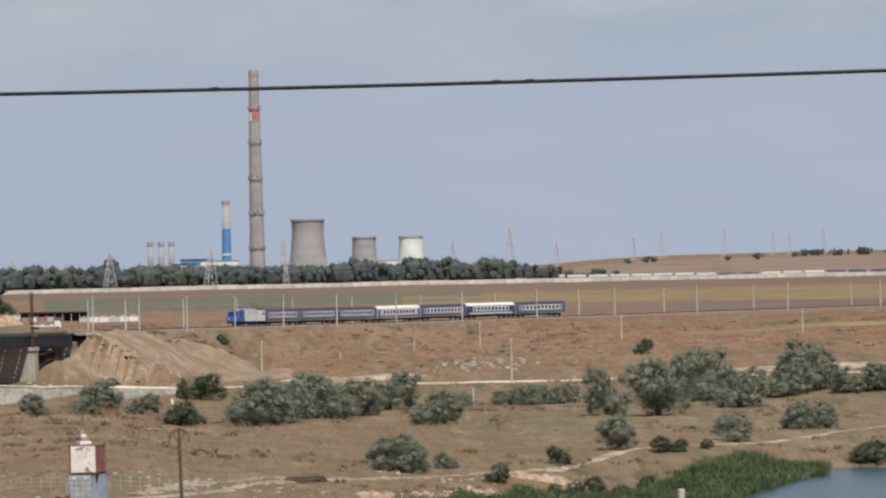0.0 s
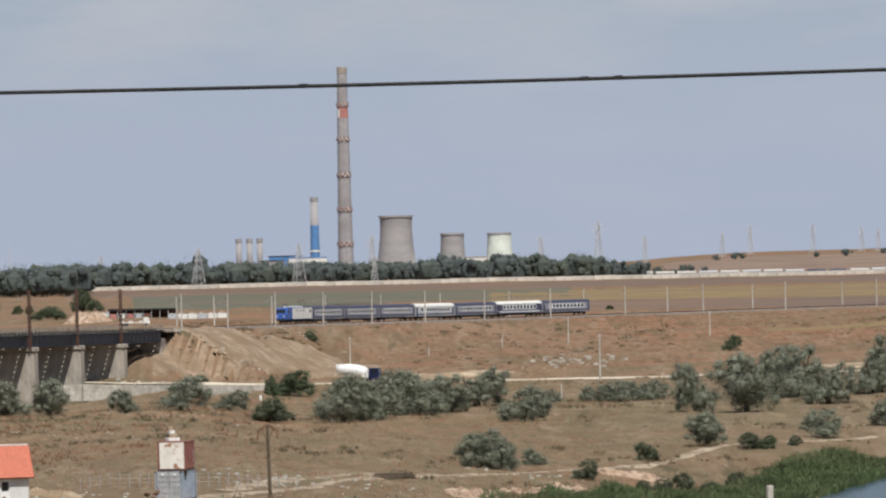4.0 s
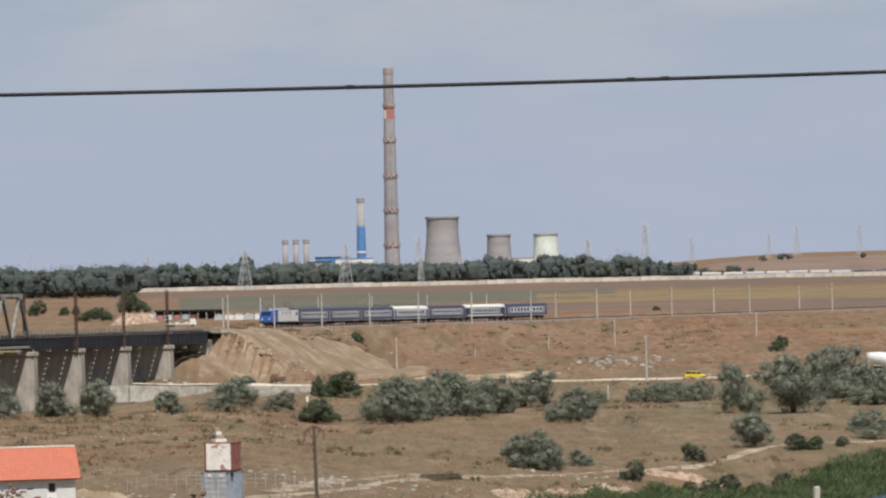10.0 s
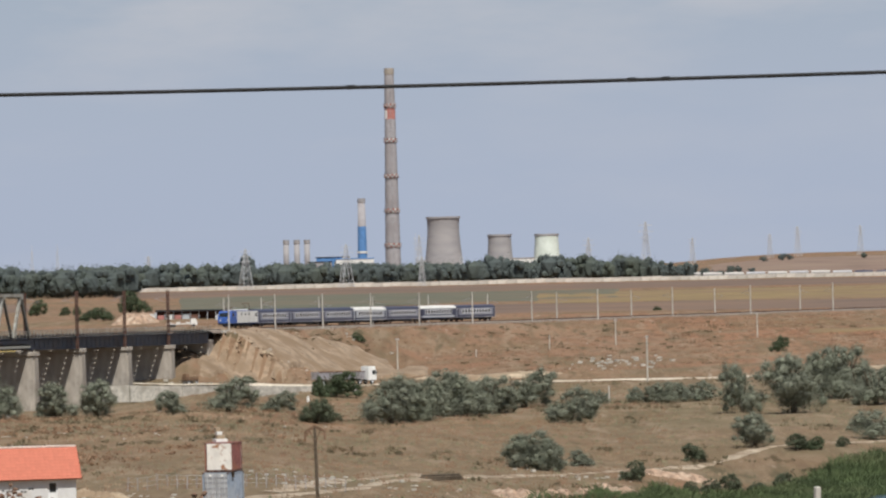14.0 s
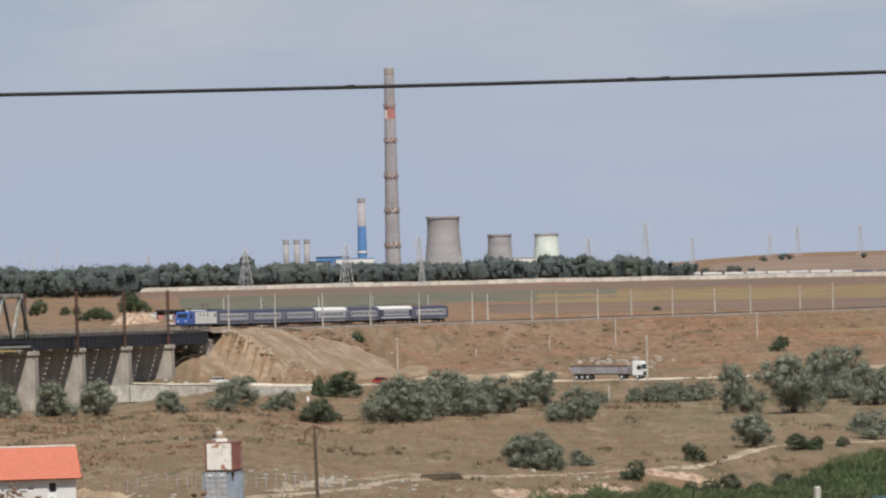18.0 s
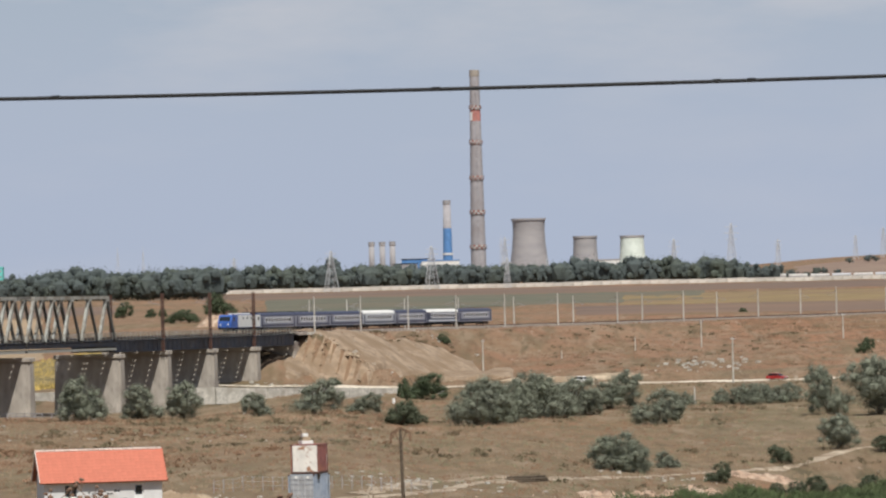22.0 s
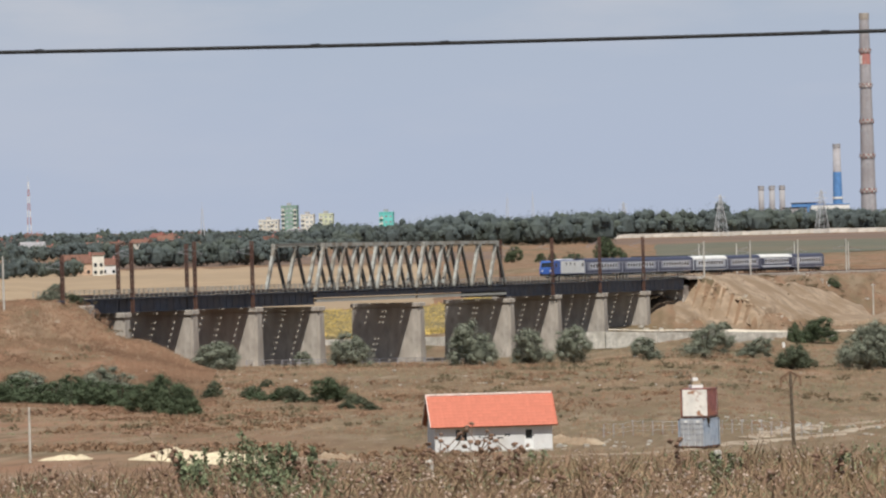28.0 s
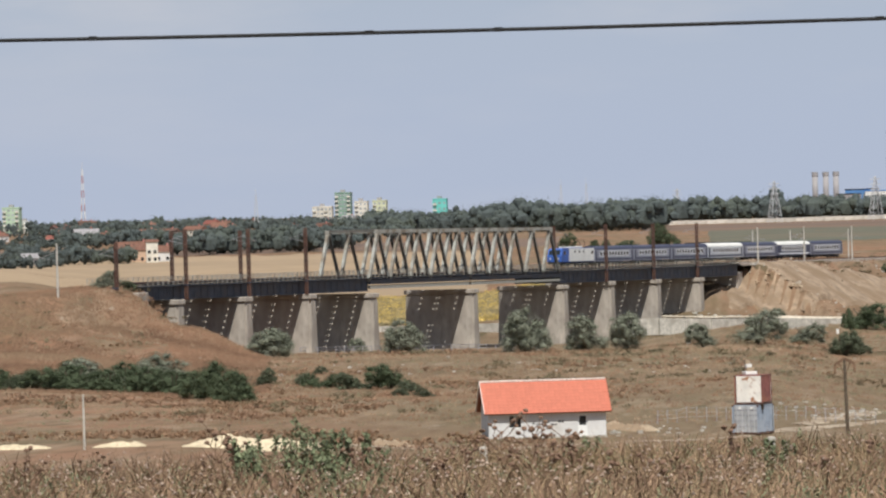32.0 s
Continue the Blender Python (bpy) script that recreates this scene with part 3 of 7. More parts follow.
def build_ground():
    fine = [-13.9 + 0.11 * k for k in range(203)]
    cols = [-180, -150, -120, -95, -75, -60, -48, -40, -32, -26, -21, -17, -15] + fine + [9.5, 11, 14, 18, 23, 29, 36, 45, 60, 80, 105, 135, 165]
    ds = [2, 6, 12, 18, 22, 26, 30, 34, 38, 42, 46, 50, 55, 62, 75, 100, 140, 200, 260, 310]
    d = 330.0
    while d < 1450:
        ds.append(d)
        d += 3.0 if 955 < d < 1105 else 5.5 + (d - 330) * 0.004
    while d < 4950:
        ds.append(d)
        d *= 1.035
    ds.append(4990)
    verts, faces = [(0, 0, ground_z(0.0, 0.1))], []
    n = len(cols)
    for r in ds:
        for a in cols:
            x, y = polar(a, r)
            verts.append((x, y, ground_z(x, y)))
    for k in range(n):
        faces.append((0, 1 + (k + 1) % n, 1 + k))
    for i in range(len(ds) - 1):
        for k in range(n):
            p, q = 1 + i * n + k, 1 + i * n + (k + 1) % n
            faces.append((p, q, q + n, p + n))
    GROUND["tree"] = BVHTree.FromPolygons(verts, faces)
    ob = raw("ground", verts, faces, M["soil"], smooth=True)
    return tagged(ob, "dry brown grassland and pale eroded soil", "ground", kind="structure")

build_ground()



# ---- the bridge ----
ARC = 1.5            # metres between the train's line and the bridge's middle


def bridge_at(s, side, up=0.0):
    p, a = on_track(s, ARC + side)
    return p + Vector((0, 0, up))


BRIDGE_TURN = 0.26841
PIERS = [-10.0, -37.6, -66.0, -93.5, -142.8, -192.8, -221.5, -249.5, -277.5]
ABUT_R, ABUT_L = 18.5, -289.0


def pier_mesh(h, wide=13.4, cap=0.75):
    """Battered stone-like pier: x across the line, y along it, its top at 0."""
    bm = bmesh.new()
    a, b = wide / 2, wide / 2 + 0.008 * h
    t, u = 1.25, 1.25 + 0.045 * h
    z1 = -cap
    lo = [bm.verts.new(p) for p in ((-b, -u, -h), (b, -u, -h), (b, u, -h), (-b, u, -h))]
    hi = [bm.verts.new(p) for p in ((-a, -t, z1), (a, -t, z1), (a, t, z1), (-a, t, z1))]
    vs = lo + hi
    for f in BOX_F:
        bm.faces.new([vs[i] for i in f])
    bmesh.ops.bevel(bm, geom=bm.edges[:], offset=0.25, segments=2, affect="EDGES")
    return bm


def build_bridge():
    base = on_track(-140, ARC)[0]
    root = thing("railway_bridge", Matrix.Translation(base) @ Matrix.Rotation(-BRIDGE_TURN, 4, "Z"),
                 "long railway bridge, dark girders, grey-green trusses, concrete piers", "bridge")
    grade = -0.0091

    def zz(v):
        return v * grade

    # local frame: x across (towards the eye's right), y along the line, away from the eye
    for s in PIERS:
        v = s + 140
        top = zz(v) - (3.3 if -215 < s < -80 else 3.0)
        p = bridge_at(s, 0)
        foot = min(ground_z(*bridge_at(s, o)[:2]) for o in (-6, 0, 6)) - 1.0
        h = base.z + top - foot
        ob = part("pier", pier_mesh(h), M["concrete"], root, "weathered concrete pier")
        ob.location = (-0.8, v, top)
        cap = part("pier_cap", box(-6.85, -1.55, -0.8, 6.85, 1.55, 0, 0.1), M["concrete"], ob)
    # plate girder spans
    stops = [ABUT_R] + PIERS + [ABUT_L]
    cuts = [(a, b) for a, b in zip(stops, stops[1:]) if not (-195 < b < -94)]
    for a, b in cuts:
        y1, y0 = a + 140 - 0.1, b + 140 + 0.1
        for x in (-4.5, -1.0, 1.0, 4.5):
            bm = bmesh.new()
            add_beam(bm, (x, y0, zz(y0) - 1.85), (x, y1, zz(y1) - 1.85), 0.06, 2.1)
            for z in (-0.8, -2.9):
                add_beam(bm, (x, y0, zz(y0) + z), (x, y1, zz(y1) + z), 0.5, 0.08)
            n = 10
            for k in range(n + 1):
                y = y0 + 0.2 + (y1 - y0 - 0.4) * k / n
                add_beam(bm, (x, y, zz(y) - 2.86), (x, y, zz(y) - 0.84), 0.16, 0.03, (0, 1, 0))
            part("girder", bm, M["girder"], root, "dark blue-black steel plate girder")
    deck_bridge(root, zz)
    for a, b in ((-93.6, -142.4), (-143.2, -192.7)):
        truss_span(root, b + 140, a + 140, zz)
    # abutments
    for s, sgn in ((ABUT_R, 1), (ABUT_L, -1)):
        y = s + 140
        bm = box(-5.4, min(y, y + sgn * 4), zz(y) - 9, 4.4 if sgn > 0 else 5.4, max(y, y + sgn * 4), zz(y) - (2.2 if sgn > 0 else 1.6), 0.15)
        part("abutment", bm, M["concrete"], root, "concrete bridge abutment")


def deck_bridge(root, zz):
    y0, y1 = ABUT_L + 140, ABUT_R + 140
    # rails and walkways
    for x in (-2.25, -0.75, 1.75, 3.25):
        part("rail", beam((x, y0, zz(y0) - 0.1), (x, y1, zz(y1) - 0.1), 0.08, 0.17), M["rust"], root)
    for x in (-4.9, 4.9):
        part("walkway", beam((x, y0, zz(y0) - 0.6), (x, y1, zz(y1) - 0.6), 0.9, 0.1), M["dark"], root)
    # sleepers with gaps, so that sun falls through
    bm = bmesh.new()
    y = y0
    while y < y1:
        for x in (-1.5, 2.5):
            add_box(bm, x - 1.1, y, zz(y) - 0.42, x + 1.1, y + 0.26, zz(y) - 0.2)
        y += 0.6
    tagged(part("sleepers", bm, M["dark"], root, "dark timber bridge sleepers"), kind="stuff")
    # steel deck with rows of openings, through which the sun falls
    bm = bmesh.new()
    for xa, xb in ((-5.3, -3.2), (-2.85, -0.35), (0.0, 0.3), (0.65, 3.75), (4.1, 5.3)):
        add_beam(bm, ((xa + xb) / 2, y0, zz(y0) - 0.76), ((xa + xb) / 2, y1, zz(y1) - 0.76), xb - xa, 0.08)
    y = y0
    while y < y1:
        for xa in (-3.2, -0.35, 0.3, 3.75):
            add_box(bm, xa - 0.01, y, zz(y) - 0.8, xa + 0.36, y + 0.34, zz(y) - 0.72)
        y += 0.6
    part("deck", bm, M["girder"], root, "dark steel deck with small openings")
    for x in (-5.3, 5.3):
        bm = bmesh.new()
        for z in (-0.05, 0.35, 0.7):
            add_beam(bm, (x, y0, zz(y0) + z), (x, y1, zz(y1) + z), 0.06, 0.06)
        y = y0
        while y < y1:
            add_beam(bm, (x, y, zz(y) - 0.65), (x, y, zz(y) + 0.72), 0.09, 0.09, (0, 1, 0))
            y += 2.0
        part("railing", bm, M["truss"], root, "thin grey steel walkway railing")


def truss_span(root, y0, y1, zz):
    high, n, wide = 8.9, 5, 4.7
    step = (y1 - y0) / n
    z0, z1 = -1.35, high - 1.35
    for x in (-wide, wide):
        def at(y, z):
            return (x, y, zz(y) + z)
        part("bottom_chord", beam(at(y0, z0), at(y1, z0), 0.6, 0.8), M["girder"], root, "dark lower chord")
        part("top_chord", beam(at(y0 + step / 2, z1), at(y1 - step / 2, z1), 0.7, 0.6), M["truss"], root)
        part("bearing_beam", beam(at(y0 + 0.3, z0 - 0.95), at(y1 - 0.3, z0 - 0.95), 0.5, 0.45), M["truss_pale"], root, "pale grey inspection beam")
        for k in range(n):
            a, b, c = y0 + k * step, y0 + (k + 0.5) * step, y0 + (k + 1) * step
            part("diagonal", beam(at(a, z0), at(b, z1), 0.78 if k == 0 else 0.66, 0.5, (1, 0, 0)), M["truss"], root)
            # falling diagonals catch less sun: that shade is put into their darker colour
            part("diagonal", beam(at(b, z1), at(c, z0), 0.78 if k == n - 1 else 0.5, 0.45, (1, 0, 0)), M["truss_dark"], root, "darker diagonal, its shade put into the paint")
            part("gusset", box(x - 0.37, b - 0.7, zz(b) + z1 - 0.7, x + 0.37, b + 0.7, zz(b) + z1 + 0.32), M["truss"], root)
    for k in range(n):
        b = y0 + (k + 0.5) * step
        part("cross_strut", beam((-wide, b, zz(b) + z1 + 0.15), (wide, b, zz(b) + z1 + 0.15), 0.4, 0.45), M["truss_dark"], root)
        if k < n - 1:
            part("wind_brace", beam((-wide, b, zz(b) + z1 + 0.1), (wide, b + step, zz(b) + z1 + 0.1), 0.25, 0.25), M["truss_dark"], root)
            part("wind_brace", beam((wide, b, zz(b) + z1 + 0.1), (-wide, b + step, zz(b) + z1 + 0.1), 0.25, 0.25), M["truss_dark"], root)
    for k in range(n * 2 + 1):
        y = y0 + k * step / 2
        part("floor_beam", beam((-wide, y, zz(y) - 1.3), (wide, y, zz(y) - 1.3), 0.4, 0.8), M["girder"], root)


build_bridge()


# ---- the train ----
def bogie(root, y, material):
    ob = part("bogie", box(-1.2, y - 1.6, 0.35, 1.2, y + 1.6, 0.85, 0.08), material, root)
    for dy in (-1.25, 1.25):
        for x in (-0.75, 0.75):
            bm = bmesh.new()
            add_tube(bm, [(0.46, -0.07), (0.46, 0.07)], 14)
            w = part("wheel", bm, M["rust"], ob)
            w.matrix_local = pose(x, y + dy, 0.46, 0, 90, 0)


def coach(m, look_of):
    """A coach 24.3 m long, its middle at the root; the wheels stand on z 0."""
    texts = {"blue": "silver-grey railway coach with a navy roof and pale window band",
             "white": "dark blue railway coach with a white roof", "grey": "light grey railway coach with a white roof"}
    root = thing("railway_coach", m, texts[look_of], "train car", "coaches of the train")
    half = 11.85
    side = {"blue": M["coach_blue"], "white": M["coach_dark"], "grey": M["coach_grey"]}[look_of]
    roof = {"blue": M["coach_dark"], "white": M["white"], "grey": M["white"]}[look_of]
    part("body", prism([(-1.425, 0.95), (1.425, 0.95), (1.425, 3.3), (-1.425, 3.3)], -half, half), side, root)
    part("roof", prism([(-1.44, 3.28), (1.44, 3.28), (1.3, 3.66), (0.8, 3.97), (0, 4.05), (-0.8, 3.97), (-1.3, 3.66)], -half, half), roof, root)
    for x in (-1.43, 1.43):
        part("window_band", box(x - 0.012, -half + 3.0, 1.9, x + 0.012, half - 3.0, 3.08), M["coach_band"], root)
        for k in range(10):
            y = -half + 3.9 + k * (2 * half - 7.8) / 9
            part("window", box(x - 0.03, y - 0.52, 2.12, x + 0.03, y + 0.52, 2.9), M["glass"], root)
        part("stripe", box(x - 0.014, -half + 0.3, 1.2, x + 0.014, half - 0.3, 1.55), M["coach_dark"] if look_of != "white" else M["coach_band"], root)
        for y in (-half + 0.85, half - 0.85):
            part("door", box(x - 0.025, y - 0.45, 1.05, x + 0.025, y + 0.45, 3.1), M["coach_dark"], root)
    part("underframe", box(-1.2, -6, 0.45, 1.2, 6, 0.96), M["dark"], root)
    for y in (-half + 0.0, half):
        part("gangway", box(-0.6, y - 0.1, 1.0, 0.6, y + 0.2, 3.3), M["dark"], root)
    for y in (-8.6, 8.6):
        bogie(root, y, M["dark"])
    return root


def locomotive(m):
    root = thing("electric_locomotive", m, "blue electric locomotive with a pale grey machine-room side", "locomotive")
    half = 9.7
    nose = [(-half, 1.0), (half, 1.0), (half, 2.3), (half - 0.9, 3.6), (half - 1.3, 3.75), (-half + 1.3, 3.75), (-half + 0.9, 3.6), (-half, 2.3)]
    bm = prism(nose, -1.47, 1.47)
    bmesh.ops.rotate(bm, verts=bm.verts[:], cent=(0, 0, 0), matrix=Matrix.Rotation(radians(90), 3, "Z"))
    bmesh.ops.bevel(bm, geom=bm.edges[:], offset=0.12, segments=2, affect="EDGES")
    part("body", bm, M["loco_blue"], root)
    for x in (-1.48, 1.48):
        part("side_panel", box(x - 0.03, -half + 4.6, 1.15, x + 0.03, half - 0.2, 3.68), M["white"], root, "pale grey machine-room side")
        for k in range(3):
            y = -1.8 + 2.6 * k
            part("grille", box(x - 0.05, y - 0.32, 2.8, x + 0.05, y + 0.32, 3.25), M["dark"], root)
        for y in (-half + 1.9, half - 1.3):
            part("cab_window", box(x - 0.04, y - 0.5, 2.5, x + 0.04, y + 0.5, 3.2), M["glass"], root)
    for sgn in (-1, 1):
        ob = part("windscreen", box(-1.15, -0.03, -0.55, 1.15, 0.03, 0.55), M["glass"], root)
        ob.matrix_local = pose(0, sgn * (half - 0.42), 2.92, sgn * 34.7, 0, 0)
        part("buffer_beam", box(-1.35, sgn * half - 0.12, 0.75, 1.35, sgn * half + 0.16, 1.15, 0.03), M["dark"], root)
        for x in (-0.85, 0.85):
            lamp = part("headlight", tube([(0.16, 0), (0.16, 0.06)], 12), M["white"], root)
            lamp.matrix_local = pose(x, sgn * (half + 0.02), 1.75, -90 * sgn, 0, 0)
            bf = part("buffer", tube([(0.08, 0), (0.08, 0.4), (0.24, 0.42), (0.24, 0.48)], 12), M["dark"], root)
            bf.matrix_local = pose(x, sgn * (half + 0.15), 1.05, -90 * sgn, 0, 0)
    part("roof_equipment", box(-0.9, -4.6, 3.75, 0.9, 4.6, 4.05, 0.1), M["white"], root, "pale roof equipment box")
    for y in (-6.3, 6.3):
        bm = bmesh.new()
        s = 1 if y > 0 else -1
        for x in (-0.6, 0.6):
            add_beam(bm, (x, y - s * 1.2, 3.8), (x * 0.8, y + s * 1.0, 4.5 if s > 0 else 4.2), 0.09, 0.09)
            add_beam(bm, (x * 0.8, y + s * 1.0, 4.5 if s > 0 else 4.2), (x, y - s * 0.7, 5.3 if s > 0 else 4.45), 0.07, 0.07)
        add_beam(bm, (-0.95, y - s * 0.7, 5.32 if s > 0 else 4.5), (0.95, y - s * 0.7, 5.32 if s > 0 else 4.5), 0.16, 0.08)
        part("pantograph", bm, M["rust"], root)
    part("underframe", box(-1.2, -3, 0.5, 1.2, 3, 1.02), M["dark"], root)
    for y in (-5.6, 5.6):
        bogie(root, y, M["dark"])
    return root


LOOKS = ["blue", "blue", "blue", "grey", "blue", "white", "blue"]
ENGINE = locomotive(Matrix())
COACHES = [coach(Matrix(), k) for k in LOOKS]
FRONT = ([0, 4, 7, 9, 11, 14, 17, 19, 22, 24, 27, 29, 32], [154.5, 124.0, 101.0, 85.8, 70.6, 47.9, 26.0, 11.7, -9.85, -24.4, -45.6, -59.0, -79.3])


def key_train():
    ts = [k * 1.0 for k in range(33)]
    for i, ob in enumerate([ENGINE] + COACHES):
        mid = 10.0 if i == 0 else 20 + 24.04 * (i - 0.5)
        rows = []
        for t in ts:
            s = float(np.interp(t, *FRONT)) + mid
            a, b = on_track(s - 8.6)[0], on_track(s + 8.6)[0]
            c, d = (a + b) / 2, b - a
            rise = math.degrees(math.atan2(d.z, math.hypot(d.x, d.y)))
            rows.append((t, pose(c.x, c.y, c.z, rise, 0, -math.degrees(math.atan2(d.x, d.y)))))
        walk(ob, rows)


# ---- the power station ----


def ladder_ring(root, r, z):
    bm = bmesh.new()
    add_tube(bm, [(r + 1.1, z), (r + 1.1, z + 0.3), (r, z + 0.35), (r, z - 0.4)], 20, False)
    ob = part("platform", bm, M["galv"], root)
    for name, odd, paint in (("red_check", 0, M["red_band"]), ("white_check", 1, M["white"])):
        bm = bmesh.new()
        for row in range(2):
            for k in range(20):
                if (k + row) % 2 != odd:
                    continue
                ends = [((r + 0.9) * math.cos(2 * math.pi * q / 20), (r + 0.9) * math.sin(2 * math.pi * q / 20)) for q in (k, k + 1)]
                z0 = z - 1.3 + row * 1.9
                bm.faces.new([bm.verts.new(v) for v in ((*ends[0], z0), (*ends[1], z0), (*ends[1], z0 + 1.9), (*ends[0], z0 + 1.9))])
        bmesh.ops.solidify(bm, geom=bm.faces[:], thickness=0.12)
        part(name, bm, paint, ob)


def tall_chimney():
    root = thing("power_station_chimney", spot(-0.68, 3900, z=0), "very tall grey power station chimney with red and white bands", "chimney")
    H, r0, r1 = 194.0, 7.4, 4.3

    def r(z):
        return r0 + (r1 - r0) * z / H
    part("shaft", tube([(r(z), z) for z in range(-3, 195, 6)] + [(r(H) - 0.6, H), (r(H) - 0.6, H - 3)], 40), M["stack"], root, smooth=True)
    for z in (30, 62, 94, 127, 159):
        ladder_ring(root, r(z), z)
    part("red_band", tube([(r(z) + 0.05, z) for z in (147, 151, 157)], 40, False), M["red_band"], root, "faded red warning band")
    bm = bmesh.new()
    arc = [radians(186 + 9 * k) for k in range(7)]
    lo, hi = ([bm.verts.new(((r(z) + 0.14) * math.cos(a), (r(z) + 0.14) * math.sin(a), z)) for a in arc] for z in (147.5, 155.5))
    for k in range(6):
        bm.faces.new((lo[k], lo[k + 1], hi[k + 1], hi[k]))
    part("white_patch", bm, M["white"], root, "peeling pale patch on the red band")
    part("lip", tube([(r1 + 0.1, 188), (r1 + 0.35, 189), (r1 + 0.35, 194.2), (r1 - 0.5, 194.2)], 40, False), M["concrete"], root)
    bm = bmesh.new()
    for z in range(4, 186, 2):
        add_box(bm, 0.4, -r(z) - 0.8, z, 1.0, -r(z) + 0.2, z + 0.25)
    part("ladder", bm, M["galv"], root)


def stack_plain(az, d, high, r0, r1, material, label, band=None):
    root = thing("industrial_chimney", spot(az, d, z=0), label, "chimney")
    part("shaft", tube([(r0, -3), (r1, high), (r1 - 0.4, high), (r1 - 0.4, high - 2)], 28), material, root, smooth=True)
    part("lip", tube([(r1 + 0.05, high - 4), (r1 + 0.3, high - 3.6), (r1 + 0.3, high + 0.1), (r1 - 0.3, high + 0.1)], 28, False), M["tower"], root)
    if band:
        z0, z1 = band
        q = lambda z: r0 + (r1 - r0) * z / high
        part("blue_paint", tube([(q(z0) + 0.06, z0), (q(z1) + 0.06, z1)], 28, False), M["blue_paint"], root, "bright blue painted lower shaft")
        part("white_ring", tube([(q(24) + 0.5, 23.6), (q(24) + 0.5, 25.4)], 28, False), M["white"], root)
    return root


def cooling_tower(az, d, high, r_base, r_top, r_neck, neck, material, label):
    root = thing("cooling_tower", spot(az, d, z=0), label, "cooling tower")
    rings = []
    for k in range(21):
        z = high * k / 20
        if z < neck:
            f = (neck - z) / neck
            rr = r_neck + (r_base - r_neck) * f ** 1.5
        else:
            f = (z - neck) / max(0.1, high - neck)
            rr = r_neck + (r_top - r_neck) * f * f
        rings.append((rr, z))
    rings += [(rings[-1][0] - 0.7, high), (r_neck - 0.7, neck), (r_neck, 4)]
    part("shell", tube(rings, 48, False), material, root, smooth=True)
    part("rim", tube([(r_top + 0.05, high - 1.6), (r_top + 0.55, high - 1.4), (r_top + 0.55, high + 0.3), (r_top - 0.7, high + 0.3)], 48, False), M["tower"], root)
    part("basin", tube([(r_base + 1.5, -2), (r_base + 1.5, 1.5), (r_base - 1, 1.5)], 40, False), M["concrete"], root)


tall_chimney()
stack_plain(-1.096, 3850, 73.5, 4.6, 3.3, M["stack"], "grey chimney with its lower half painted bright blue", (0, 48))
for az in (-2.131, -1.985, -1.847):
    stack_plain(az, 3900, 37.3, 2.6, 2.6, M["tower"], "short grey boiler-house chimney")
cooling_tower(0.01, 3800, 54.5, 19.5, 15.0, 14.3, 44, M["tower"], "grey concrete hyperbolic cooling tower")
cooling_tower(0.772, 3900, 38, 13.5, 10.8, 10.7, 34, M["tower"], "smaller grey cooling tower")
cooling_tower(1.41, 3900, 37.5, 14.0, 10.8, 10.9, 34, M["tower_white"], "smaller white-painted cooling tower")

# ---- road, paths, water, walls ----

def on_road(az):
    d = float(np.interp(az, *ROAD))
    return Vector((*polar(az, d), true_z(az, d, float(np.interp(az, ROAD[0], ROAD_Z)))))


def strip(name, pts, width, material, lift, label, wobble=0.25, seed=1, uneven=0.0):
    """A band of ground along points of (azimuth, distance), laid on the ground."""
    rng = random.Random(seed)
    line = []
    for (a0, d0), (a1, d1) in zip(pts, pts[1:]):
        n = max(2, int(math.hypot((d1 - d0), radians(a1 - a0) * d0) / 3))
        line += [(a0 + (a1 - a0) * k / n, d0 + (d1 - d0) * k / n) for k in range(n)]
    line.append(pts[-1])
    xy = [Vector(polar(*p)) for p in line]
    verts, faces = [], []
    for i, p in enumerate(xy):
        t = (xy[min(i + 1, len(xy) - 1)] - xy[max(i - 1, 0)]).normalized()
        side = Vector((t.y, -t.x))
        f = 1 + wobble * (noise.noise(Vector((i * 0.23, seed, 0))) * 1.6) + rng.uniform(-uneven, uneven)
        for k in (-1, -0.5, 0, 0.5, 1):
            q = p + side * (k * width / 2 * f)
            verts.append((q.x, q.y, ground_z(q.x, q.y) + lift * (0.3 if abs(k) == 1 else 1)))
    for i in range(len(xy) - 1):
        for k in range(4):
            a = i * 5 + k
            faces.append((a, a + 1, a + 6, a + 5))
    return tagged(raw(name, verts, faces, material, smooth=True), label, name.replace("_", " "), kind="structure")


